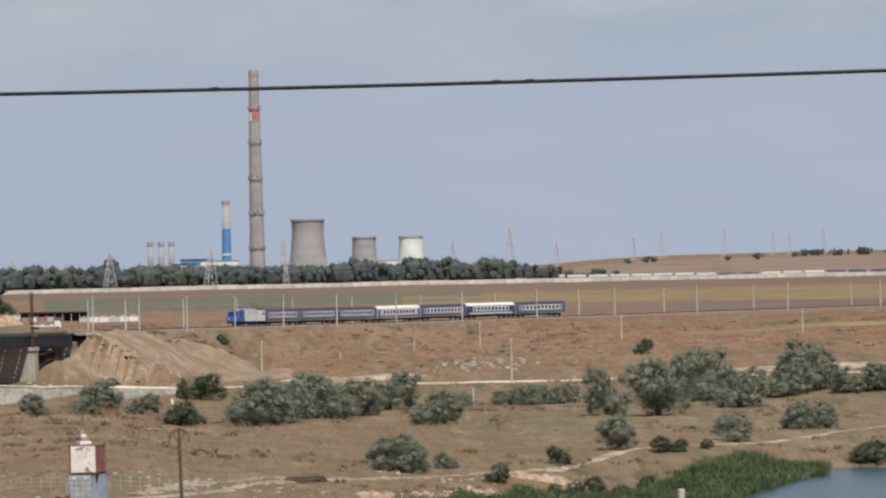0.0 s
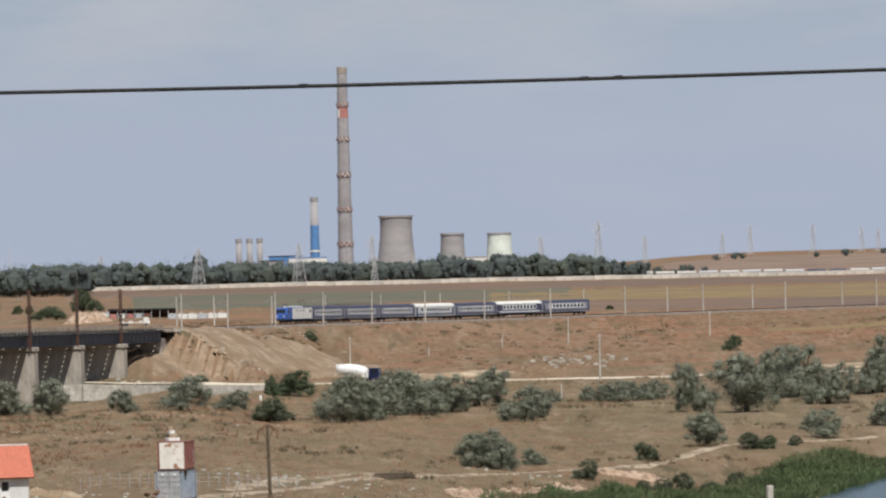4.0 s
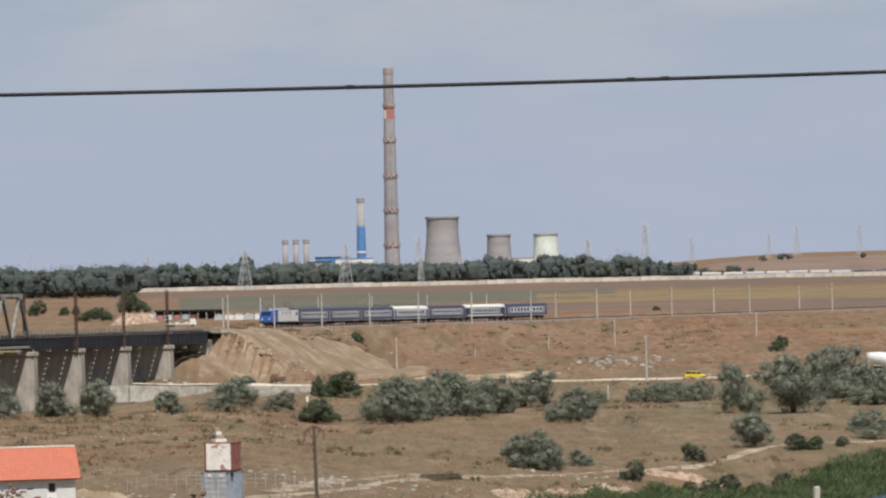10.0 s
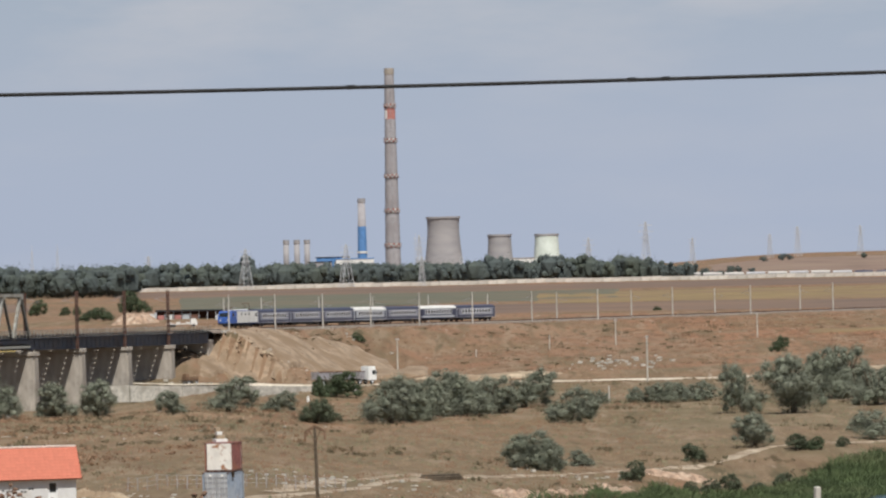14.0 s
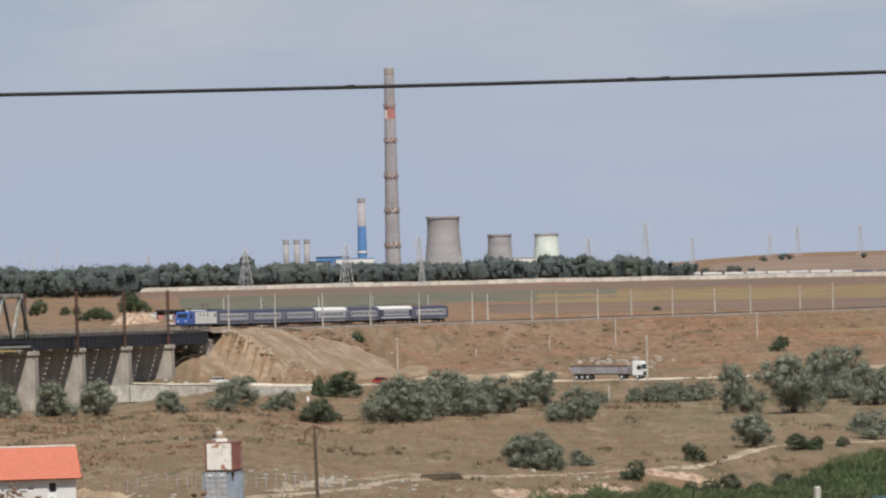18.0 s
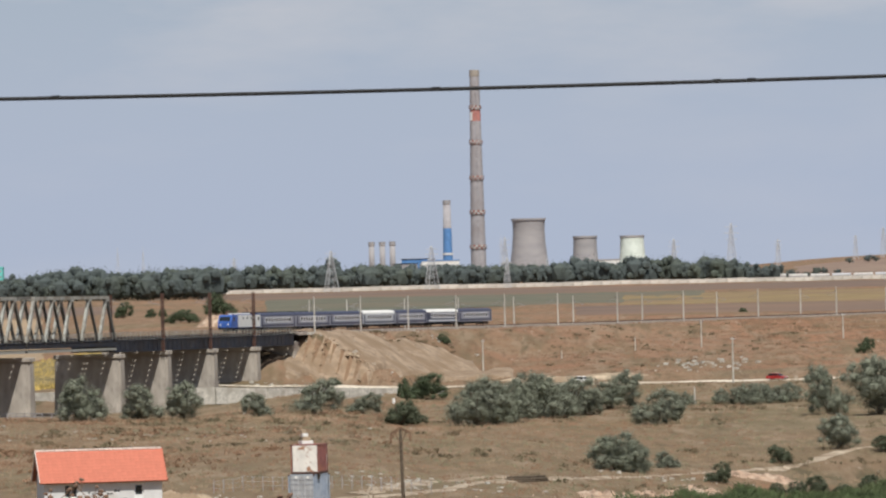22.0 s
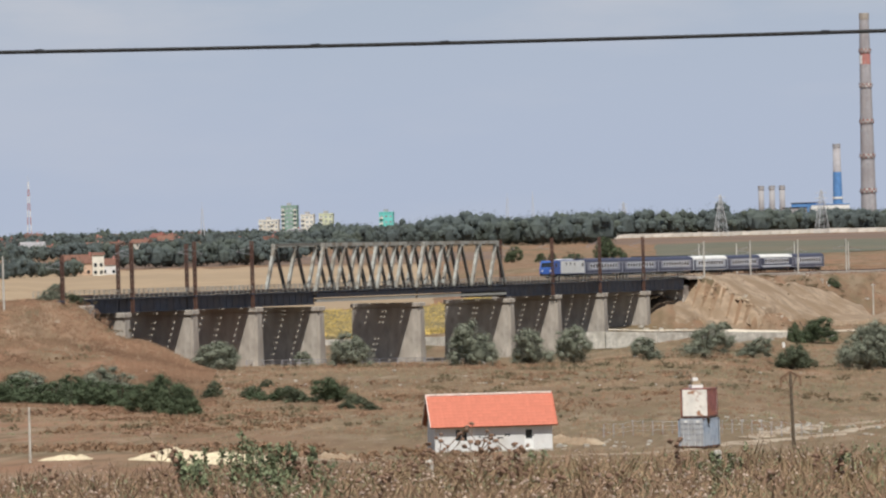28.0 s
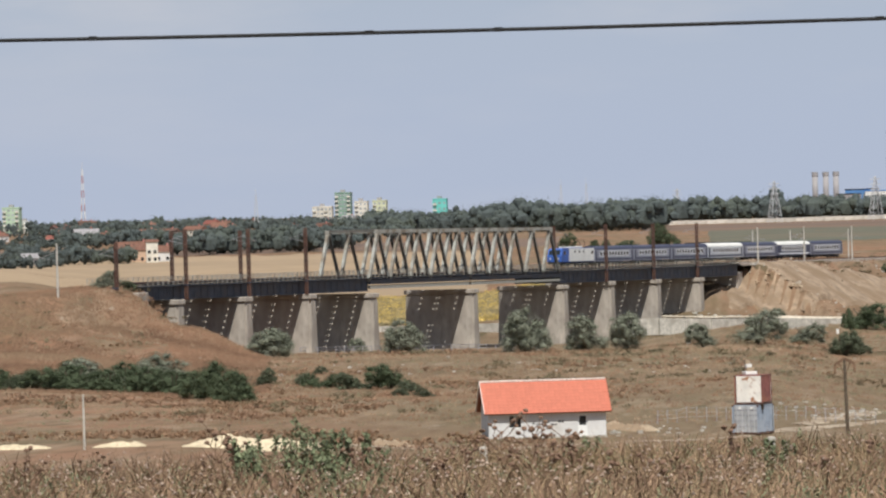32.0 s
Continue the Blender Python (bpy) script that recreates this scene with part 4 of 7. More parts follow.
def mound(name, az, d, rx, ry, high, material, label, seed=0, rough=0.35, kind="structure", category="earth", n=18):
    """A low heap or bare patch with an uneven edge, on the ground; rx across the view, ry along it."""
    c = Vector(polar(az, d))
    rx, high = rx * scale_at(az, d), high * scale_at(az, d)
    t = Vector((math.cos(radians(az)), -math.sin(radians(az))))
    f = Vector((-t.y, t.x))
    verts, faces = [], []
    for i in range(n + 1):
        for k in range(n + 1):
            u, v = 2 * i / n - 1, 2 * k / n - 1
            r = math.hypot(u, v)
            edge = 0.82 + 0.3 * noise.noise(Vector((math.atan2(v, u) * 1.3, seed * 3.1, 1.0)))
            g = max(0.0, 1 - r / edge)
            p = c + t * (u * rx) + f * (v * ry)
            b = (noise.noise(Vector((u * 4, v * 4, seed))) + 0.5 * noise.noise(Vector((u * 11, v * 11, seed)))) * rough
            z = surface_z(p.x, p.y) + (min(1, g * 2.2) * high * (1 + b) if g > 0 else -0.3)
            if g > 0:
                z += 0.05
            verts.append((p.x, p.y, z))
    for i in range(n):
        for k in range(n):
            a = i * (n + 1) + k
            faces.append((a, a + n + 1, a + n + 2, a + 1))
    return tagged(raw(name, verts, faces, material, smooth=True), label, category, kind=kind)


strip("road", list(zip(*ROAD)), 7.5, M["road"], 0.22, "dusty pale gravel road", 0.1, 3)
strip("track", [(-9.2, 338), (-6.5, 346), (-4.1, 355), (-2.6, 380), (-1.3, 417), (0, 470), (1.13, 516), (2.28, 543), (4.2, 598), (5.74, 619), (6.89, 645), (7.73, 670), (9.5, 720)],
      2.0, M["trail"], 0.08, "pale rutted dirt track through dry grass", 0.5, 5, 0.3)
strip("track", [(-2.4, 395), (-1.6, 432), (-0.4, 470)], 2.4, M["trail"], 0.08, "pale rutted dirt track through dry grass", 0.5, 9, 0.3)
water = raw("water", [(-60, 480, -13.3), (420, 480, -13.3), (420, 860, -13.3), (-60, 860, -13.3)], [(0, 1, 2, 3)], M["water"])
tagged(water, "still blue-grey pond water", "water", kind="structure")

# bare pale earth
mound("earth_heap", -4.2, 1440, 9, 8, 3.2, M["bank"], "tan heap of bare earth beyond the bridge", 55)
mound("bare_earth", 0.75, 935, 15, 7, 0.7, M["chalk"], "pale spoil heap beside the road", 6)
mound("bare_earth", 0.0, 950, 9, 6, 0.45, M["chalk"], "pale spoil heap beside the road", 7)
mound("bare_earth", 5.6, 898, 14, 9, 0.15, M["chalk"], "pale bare earth by the road", 8)
mound("bare_earth", 7.0, 892, 16, 10, 0.4, M["chalk"], "pale bare earth by the road", 9)
for row in ((1.15, 450, 5.5, 14, 0.55, 10), (2.2, 474, 5, 12, 0.5, 11), (3.1, 545, 8, 6, 0.4, 13), (1.6, 452, 4.5, 14, 0.75, 9)):
    mound("earth_bank", *row[:5], M["bank"], "crumbling reddish earth bank", row[5], 1.6, n=54)
mound("sand_heap", -9.7, 322, 6.8, 4.4, 0.6, M["sand"], "low uneven heap of pale yellow sand", 14, 1.1, "", "sand heap", 34)
mound("sand_heap", -11.55, 322, 2.6, 2.0, 0.2, M["sand"], "small low heap of pale sand", 15, 1.2, "", "sand heap", 26)
mound("sand_heap", -12.95, 324, 3.2, 2.0, 0.2, M["sand"], "small low heap of pale sand", 16, 1.2, "", "sand heap", 26)
mound("rubble_patch", -7.95, 345, 2.6, 2.5, 0.3, M["chalk"], "low patch of pale rubble in dry grass", 17, 1.5, "structure", "rubble", 26)
mound("rubble_patch", -4.6, 386, 2.2, 5, 0.3, M["chalk"], "pale rubble patch beside the cottage", 18, 1.5, "structure", "rubble", 26)
mound("rubble_patch", -4.95, 390, 2.2, 5, 0.3, M["chalk"], "pale rubble patch beside the cottage", 19, 1.5, "structure", "rubble", 26)


ICO = bmesh.new()
bmesh.ops.create_icosphere(ICO, subdivisions=1, radius=1.0)
ICO_V = np.array([v.co[:] for v in ICO.verts])
ICO_F = np.array([[v.index for v in f.verts] for f in ICO.faces])
ICO.free()


def rubble_field(az, d, rx, ry, count, seed, size=0.5):
    """Loose blocks of stone strewn on the ground, one object."""
    rng = random.Random(seed)
    bm = bmesh.new()
    c = Vector(polar(az, d))
    for _ in range(count):
        x, y = c.x + rng.gauss(0, rx / 2), c.y + rng.gauss(0, ry / 2)
        s = size * rng.uniform(0.4, 1.3)
        n0 = len(bm.verts)
        z = surface_z(x, y)
        add_box(bm, x - s, y - s * 0.8, z - 0.1, x + s * rng.uniform(0.5, 1), y + s, z + s * rng.uniform(0.5, 1.1))
        bm.verts.ensure_lookup_table()
        bmesh.ops.rotate(bm, verts=bm.verts[n0:], cent=(x, y, z), matrix=Matrix.Rotation(rng.uniform(0, 3), 3, "Z"))
    return tagged(part("rubble", bm, M["pale_concrete"]), "scattered pale stone rubble", "rubble", kind="stuff")


rubble_field(2.3, 985, 12, 22, 46, 21, 0.45)
rubble_field(-2.75, 1034, 12, 9, 50, 22, 0.4)
rubble_field(-1.9, 1050, 26, 3, 24, 28, 0.45)
rubble_field(-3.2, 1012, 16, 5, 30, 23, 0.4)
rubble_field(-1.6, 430, 9, 26, 60, 24, 0.2)
rubble_field(1.9, 520, 8, 12, 30, 25, 0.25)
rubble_field(-7, 640, 60, 120, 70, 26, 0.22)
rubble_field(-4.5, 385, 5, 8, 30, 27, 0.2)


def rock_patch(az, d, rx, ry, count, size, material, seed):
    """Crumbling pieces of pale rock that crop out of a slope, one object."""
    rng = np.random.default_rng(seed)
    c = Vector(polar(az, d))
    vs, fs = [], []
    for k in range(count):
        x, y = c.x + rng.normal(0, rx / 2), c.y + rng.normal(0, ry / 2)
        s = size * rng.uniform(0.4, 1.3)
        v = ICO_V * rng.uniform(0.7, 1.25, (len(ICO_V), 1)) * np.array([s * 1.5, s * 1.3, s * 0.4])
        vs.append(v + np.array([x, y, surface_z(x, y)]))
        fs += (ICO_F + k * len(ICO_V)).tolist()
    return tagged(raw("rock_outcrop", np.concatenate(vs).tolist(), fs, material), "pale crumbling rock in the cutting's slope", "rock", kind="stuff")


def bare_slope(pts, width, material, label, seed):
    """Bare earth that follows the ground's slope, its edge ragged and sunk."""
    n, m = 32, 44
    a = np.linspace(pts[0][0], pts[-1][0], n + 1)
    d = np.interp(a, [p[0] for p in pts], [p[1] for p in pts])
    verts, faces = [], []
    for i in range(n + 1):
        spread = width * (0.75 + 0.6 * noise.noise(Vector((i * 0.38, seed, 0))) + 0.25 * noise.noise(Vector((i * 1.1, seed, 4))))
        for k in range(m + 1):
            x, y = polar(a[i], d[i] + (k / m - 0.5) * spread)
            edge = k in (0, m) or i in (0, n)
            high = [surface_z(x + ox, y + oy) for ox in (-3.0, -1.0, 1.0, 3.0) for oy in (-3.0, 0.0, 3.0)]
            lumps = 0.5 * noise.noise(Vector((x / 8, y / 9, seed))) + 0.25 * noise.noise(Vector((x / 4, y / 4.5, seed)))
            verts.append((x, y, surface_z(x, y) - 0.5 if edge else sum(high) / 12 + 0.7 + lumps))
    for i in range(n):
        for k in range(m):
            q = i * (m + 1) + k
            faces.append((q, q + m + 1, q + m + 2, q + 1))
    return tagged(raw("bare_slope", verts, faces, material, smooth=True), label, "earth", kind="structure")


bare_slope([(-3.4, 1062), (-3.05, 1046), (-2.75, 1030), (-2.4, 1014), (-1.9, 994), (-1.0, 985), (-0.2, 985)], 56, M["slope"], "bare tan earth on the railway cutting", 3)
rock_patch(-2.98, 1036, 8, 5, 40, 0.34, M["outcrop"], 61)
rock_patch(-2.8, 1026, 9, 6, 34, 0.28, M["outcrop"], 62)
rock_patch(-2.5, 1008, 3, 2, 40, 0.5, M["outcrop"], 63)
rock_patch(-2.4, 1002, 20, 14, 130, 0.35, M["chalk"], 64)
rock_patch(-1.7, 985, 18, 16, 90, 0.3, M["chalk"], 65)
rock_patch(-2.6, 1060, 26, 3, 40, 0.4, M["outcrop"], 66)


def wall_band(name, pts, thick, top, foot, material, label, step=6.0, category="wall"):
    """A wall in straight slabs along points (azimuth, distance, ground level or None), each slab a part."""
    root = tagged(new(name), label, category, kind="structure")
    for (a0, d0, z0), (a1, d1, z1) in zip(pts, pts[1:]):
        p, q = Vector(polar(a0, d0)), Vector(polar(a1, d1))
        z0, z1 = true_z(a0, d0, z0), true_z(a1, d1, z1)
        n = max(1, round((q - p).length / step))
        for k in range(n):
            u, v = p.lerp(q, k / n), p.lerp(q, (k + 1) / n)
            zu, zv = z0 + (z1 - z0) * k / n, z0 + (z1 - z0) * (k + 1) / n
            t = (v - u).normalized()
            u, v = u + t * 0.04, v - t * 0.04
            w = Vector((t.y, -t.x)) * thick / 2
            vs = [(*(u - w), zu - foot), (*(v - w), zv - foot), (*(v + w), zv - foot), (*(u + w), zu - foot),
                  (*(u - w), zu + top), (*(v - w), zv + top), (*(v + w), zv + top), (*(u + w), zu + top)]
            raw("panel", vs, BOX_F, material, root)
    return root


wall_band("retaining_wall", [(-9.6, 1070, -13.0), (-7, 1076, -13.2), (-5.2, 1062, -12.85), (-4.3, 1050, -12.2), (-3.6, 1022, -11.9), (-2.8, 979, -10.83), (-1.9, 930, -9.87), (-1.2, 905, -9.58)], 0.8, 0.15, 3.2,
          M["pale_concrete"], "stained pale concrete retaining wall below the road", 8)


def far_wall():
    pts = [(-4.27, 2790), (-2, 2800), (1, 2810), (4, 2815), (9, 2800)]
    root = tagged(new("boundary_wall"), "long white precast concrete boundary wall", "wall", kind="structure")
    rng = random.Random(4)
    me = None
    for (a0, d0), (a1, d1) in zip(pts, pts[1:]):
        p, q = Vector(polar(a0, d0)), Vector(polar(a1, d1))
        n = round((q - p).length / 6)
        for k in range(n):
            u, v = p.lerp(q, k / n), p.lerp(q, (k + 1) / n)
            if me is None:
                bm = box(0, -0.12, -1.2, 5.9, 0.12, 2.5, 0.03)
                add_box(bm, -0.2, -0.25, -1.2, 0.2, 0.25, 2.75)
                me = bpy.data.meshes.new("panel")
                bm.to_mesh(me)
                bm.free()
                me.materials.append(M["white_wall"])
            ob = new("panel", me)
            ob.parent = root
            ob.matrix_local = pose(u.x, u.y, ground_z(u.x, u.y) + rng.uniform(-0.15, 0.1), 0, 0, math.degrees(math.atan2(v.y - u.y, v.x - u.x)))


far_wall()


def field(name, outline, material, label, n=110, m=10, lift=0.3):
    """A cultivated strip on the plain between azimuths and distances a0, a1, near and far, with a ragged edge."""
    a0, a1, n0, n1, f0, f1 = outline
    verts, faces = [], []
    for i in range(n + 1):
        a = a0 + (a1 - a0) * i / n
        near, far = n0 + (n1 - n0) * i / n, f0 + (f1 - f0) * i / n
        for k in range(m + 1):
            d = near + (far - near) * k / m + (smooth_noise(a * 40, 3, 9, 14) + smooth_noise(a * 40, 8, 2.5, 5) if k in (0, m) else 0)
            x, y = polar(a, d)
            edge = k in (0, m) or i in (0, n)
            verts.append((x, y, ground_z(x, y) + (-0.1 if edge else lift)))
    for i in range(n):
        for k in range(m):
            p = i * (m + 1) + k
            faces.append((p, p + m + 1, p + m + 2, p + 1))
    return tagged(raw(name, verts, faces, material, smooth=True), label, "field", kind="structure")


field("field", (-3.6, 2.4, 1700, 1850, 2350, 2300), M["f_green"], "dull green crop field on the plain")
field("field", (1.2, 11, 1750, 1650, 2150, 2250), M["f_yellow"], "yellowing crop field on the plain")
field("field", (-4.5, 11, 2330, 2290, 2700, 2700), M["f_brown"], "ploughed brown field before the far wall")
field("field", (0.6, 11, 1480, 1480, 1740, 1640), M["f_brown"], "ploughed brown field beyond the railway")
field("field", (-15, -6.6, 1180, 1240, 1800, 1800), M["f_wheat"], "straw-coloured stubble field behind the bridge")
field("field", (-15, -5.6, 1830, 1830, 2050, 2150), M["f_brown"], "brown fallow field before the town")
field("field", (-9.2, -5.6, 1098, 1105, 1210, 1225), M["f_sun"], "ripe sunflower field seen under the bridge", 50, 20, 0.9)
field("field", (4.9, 12, 1120, 1105, 1160, 1165), M["f_yellow"], "narrow strip of yellow flowering weeds below the railway", 60, 6, 0.25)
field("field", (3.6, 12, 3000, 3000, 3480, 3480), M["f_hill"], "bare reddish hillside behind the sidings")

# ---- bushes and trees ----


def leaf_cloud(rng, blobs, count, size, inner=0.7, ruffle=0.55, outer=1.06):
    """Leaf clumps as small bent quads on and in a set of round masses (x, y, z, radius, squash)."""
    b = np.array(blobs)
    w = b[:, 3] ** 2
    pick = rng.choice(len(b), count, p=w / w.sum())
    c = b[pick]
    d = rng.normal(size=(count, 3))
    d /= np.linalg.norm(d, axis=1)[:, None]
    r = c[:, 3] * rng.uniform(inner, outer, count)
    p = c[:, :3] + d * r[:, None] * np.stack([np.ones(count), np.ones(count), c[:, 4]], -1)
    nrm = d + rng.normal(size=(count, 3)) * ruffle
    nrm /= np.linalg.norm(nrm, axis=1)[:, None]
    u = np.cross(nrm, rng.normal(size=(count, 3)))
    u /= np.linalg.norm(u, axis=1)[:, None]
    v = np.cross(nrm, u)
    s = size * rng.uniform(0.5, 1.35, count)[:, None]
    quad = np.stack([p - u * s, p - v * s * 0.6, p + u * s, p + v * s * 0.6 + nrm * s * 0.25], 1)
    verts = quad.reshape(-1, 3)
    faces = np.arange(count * 4).reshape(-1, 4)
    return verts, faces


def cloud_mesh(name, verts, faces, material):
    me = bpy.data.meshes.new(name)
    me.from_pydata(verts.tolist(), [], faces.tolist())
    me.materials.append(material)
    return me


def trunk_mesh(rng, name):
    bm = bmesh.new()
    for k in range(5):
        a, lean = rng.uniform(0, 6.28), rng.uniform(0.08, 0.26)
        p0 = Vector((0.015 * math.cos(a), 0.015 * math.sin(a), -0.03))
        p1 = Vector((math.cos(a) * lean * 0.45, math.sin(a) * lean * 0.45, 0.26))
        p2 = Vector((math.cos(a) * lean, math.sin(a) * lean, rng.uniform(0.5, 0.7)))
        add_beam(bm, p0, p1, 0.028, 0.028)
        add_beam(bm, p1, p2, 0.017, 0.017)
    me = bpy.data.meshes.new(name)
    bm.to_mesh(me)
    bm.free()
    me.materials.append(M["bark"])
    return me


def bush_kinds(material, count, seed, leaves, size, tall=1.0):
    """Crowns about 0.85 wide and high: a loose body of many overlapping sprays, feathery at the edge, with dark hollows."""
    out = []
    for k in range(count):
        rng = np.random.default_rng(seed + k)
        lean = rng.normal(0, 0.06, 2)
        blobs = [(lean[0], lean[1], 0.40, 0.26, 1.1), (-lean[0], -lean[1], 0.22, 0.27, 0.75)]
        tops = rng.uniform(0.72, 1.12, 7)
        for m in range(52):
            a = m * 2.4 + rng.uniform(-0.6, 0.6)
            up = rng.uniform(0.0, 1.0) ** 0.8
            reach = tops[int(a * 7 / 6.2832) % 7]
            out_r = 0.36 * math.sqrt(max(0.02, 1 - (up * 0.98) ** 2)) * reach * rng.uniform(0.72, 1.1)
            blobs.append((lean[0] * up * 2 + math.cos(a) * out_r, lean[1] * up * 2 + math.sin(a) * out_r, 0.07 + up * 0.68 * tall * (0.5 + 0.5 * reach), rng.uniform(0.05, 0.115) * (1.1 - 0.3 * up), rng.uniform(0.9, 1.4)))
        v, f = leaf_cloud(rng, blobs, leaves, size, 0.55, 0.75, 1.32)
        vs, fs, base = [v], f.tolist(), len(v)
        for bx, by, bz, br, sq in blobs:
            c = ICO_V * (br * 0.66 * np.array([1, 1, sq])) * rng.uniform(0.75, 1.1, (len(ICO_V), 1)) + np.array([bx, by, bz])
            vs.append(c)
            fs += (ICO_F + base).tolist()
            base += len(c)
        verts = np.concatenate(vs)
        verts[:, 2] = np.maximum(verts[:, 2], 0.0)
        me = bpy.data.meshes.new("crown")
        me.from_pydata(verts.tolist(), [], fs)
        me.materials.append(material)
        out.append((trunk_mesh(rng, "trunk"), me))
    return out


GREY = bush_kinds(M["leaf_grey"], 8, 100, 15000, 0.0105, 1.06)
GREEN = bush_kinds(M["leaf_green"], 4, 200, 12000, 0.0105)
MIXED = bush_kinds(M["leaf_mid"], 4, 300, 11000, 0.0110)
BUSH_COUNT = [0]


def bush(az, d, wide, high, kind="grey", name="bush", label="", up=0.0, group="bushes on the grassland"):
    k = BUSH_COUNT[0]
    BUSH_COUNT[0] += 1
    pool = {"grey": GREY, "green": GREEN, "mid": MIXED}[kind]
    trunk, crown = pool[k % len(pool)]
    x, y = polar(az, d + wide * 0.3)
    if high < 0.55 * wide:
        wide, high = wide * 0.8, high * 1.25
    wide, high = wide * scale_at(az, d), high * scale_at(az, d)
    text = label or {"grey": "silvery grey-green oleaster bush in dry grass", "green": "dark green leafy bush in dry grass", "mid": "low green bush in dry grass"}[kind]
    root = thing(name, Matrix.Translation((x, y, surface_z(x, y) - 0.12 + up)) @ Matrix.Rotation(k * 2.4, 4, "Z") @ Matrix.Diagonal((wide * 1.42, wide * 1.42, high * 1.16, 1)), text, name, group)
    for nm, me in (("trunk", trunk), ("crown", crown)):
        ob = new(nm, me)
        ob.parent = root
    return root


for row in (
        (-3.713, 775, 5.5, 4.8), (-2.988, 778, 8.3, 6.6), (-2.302, 770, 5.6, 4.0), (-0.775, 686, 9.2, 8.0), (-0.3, 705, 8.5, 8.2), (-0.05, 730, 10.5, 8.4),
        (0.25, 738, 9.5, 8.0), (-0.55, 700, 8, 7), (0.72, 760, 6, 5), (0.494, 755, 8.8, 7.0), (1.072, 778, 8.8, 7.4), (1.681, 703, 7.6, 6.2), (1.15, 533, 7.0, 5.6), (1.38, 534, 4.6, 4.2), (1.822, 556, 3.4, 2.4), (4.025, 721, 6.2, 8.6),
        (4.714, 711, 10.0, 10.4), (5.369, 762, 8.6, 9.8), (5.826, 734, 7.4, 7.4), (5.6, 750, 7.0, 6.4), (5.1, 770, 8.6, 10.2), (6.65, 762, 9.5, 9.6), (2.85, 785, 5, 3.4), (3.2, 786, 5, 3.6), (4.168, 600, 5.5, 5.2), (5.740, 624, 5.8, 4.4), (6.45, 752, 7.4, 6.8), (6.85, 757, 8.8, 8.2),
        (6.6, 663, 5.8, 4.8), (6.98, 665, 4.6, 4.6), (7.3, 750, 6.8, 4.8), (7.75, 752, 7.4, 5.2), (8.4, 760, 8, 6), (3.0, 779, 6.2, 3.3), (3.4, 781, 6.0, 3.8), (2.57, 789, 3.8, 3.0),
        (-9.572, 814, 9.8, 6.4), (-7.72, 880, 9.0, 7.4), (-6.076, 840, 10.4, 9.2), (-5.28, 890, 8.6, 7.8), (-4.748, 850, 7.6, 8.2), (-8.35, 905, 5, 2.6), (2.05, 790, 4.0, 2.6)):
    bush(*row)
for row in ((-1.471, 893, 8.4, 6.2), (-1.72, 900, 3.2, 5.2), (4.519, 995, 4.4, 4.4), (-1.156, 1022, 3.0, 2.8), (-9.95, 500, 3.8, 4.4), (-10.3, 520, 6.2, 5.6), (-7.972, 535, 5.2, 3.9), (4.95, 596, 2.6, 2.2)):
    bush(*row, "green")
for row in ((-1.785, 683, 7.2, 3.9), (3.358, 580, 4.4, 2.3), (2.508, 514, 2.9, 3.0), (4.780, 596, 4.2, 2.5), (-2.674, 1000, 4.4, 2.0), (-12.9, 556, 7.0, 2.4), (-12.35, 562, 6.4, 2.6),
            (-9.622, 577, 3.2, 2.8), (-9.122, 571, 3.6, 1.8), (-8.51, 546, 4.4, 2.0), (-8.2, 545, 3.0, 1.7), (-7.5, 497, 3.2, 1.0), (-7.8, 510, 2.6, 1.0), (7.55, 612, 6.0, 3.6), (8.1, 615, 7, 4), (-8.9, 640, 3, 1.2),
            (-1.65, 690, 4.5, 2.6), (-11.42, 822, 3.4, 2.2),
            (3.55, 520, 3.4, 1.7), (3.85, 532, 4.2, 2.1), (4.2, 541, 3.0, 1.5), (4.55, 552, 3.8, 1.8), (3.3, 512, 2.6, 1.3), (5.35, 600, 2.6, 1.3)):
    bush(*row, "mid")
for row in ((-11.95, 565, 8.0, 4.4, "grey"), (-11.5, 570, 7.0, 3.6, "green"), (-11.0, 582, 8.0, 5.2, "grey"), (-10.65, 560, 6.0, 3.6, "green"), (-11.75, 820, 4.6, 3.6, "grey"), (-12.2, 600, 6, 2.6, "green"),
            (-12.75, 556, 7.5, 3.0, "green"), (-12.2, 556, 7.5, 3.2, "green"), (-11.75, 557, 6.5, 3.0, "green"), (-11.2, 558, 7.0, 3.4, "green"), (-10.85, 552, 6.5, 3.4, "green"), (-10.5, 535, 5.6, 4.2, "green"), (-10.12, 510, 4.4, 4.2, "green"), (-13.2, 558, 7.5, 2.8, "green"), (-8.75, 556, 4.0, 1.9, "green"), (-9.0, 562, 3.4, 1.7, "green"), (-7.7, 520, 3.4, 1.5, "mid")):
    bush(*row)


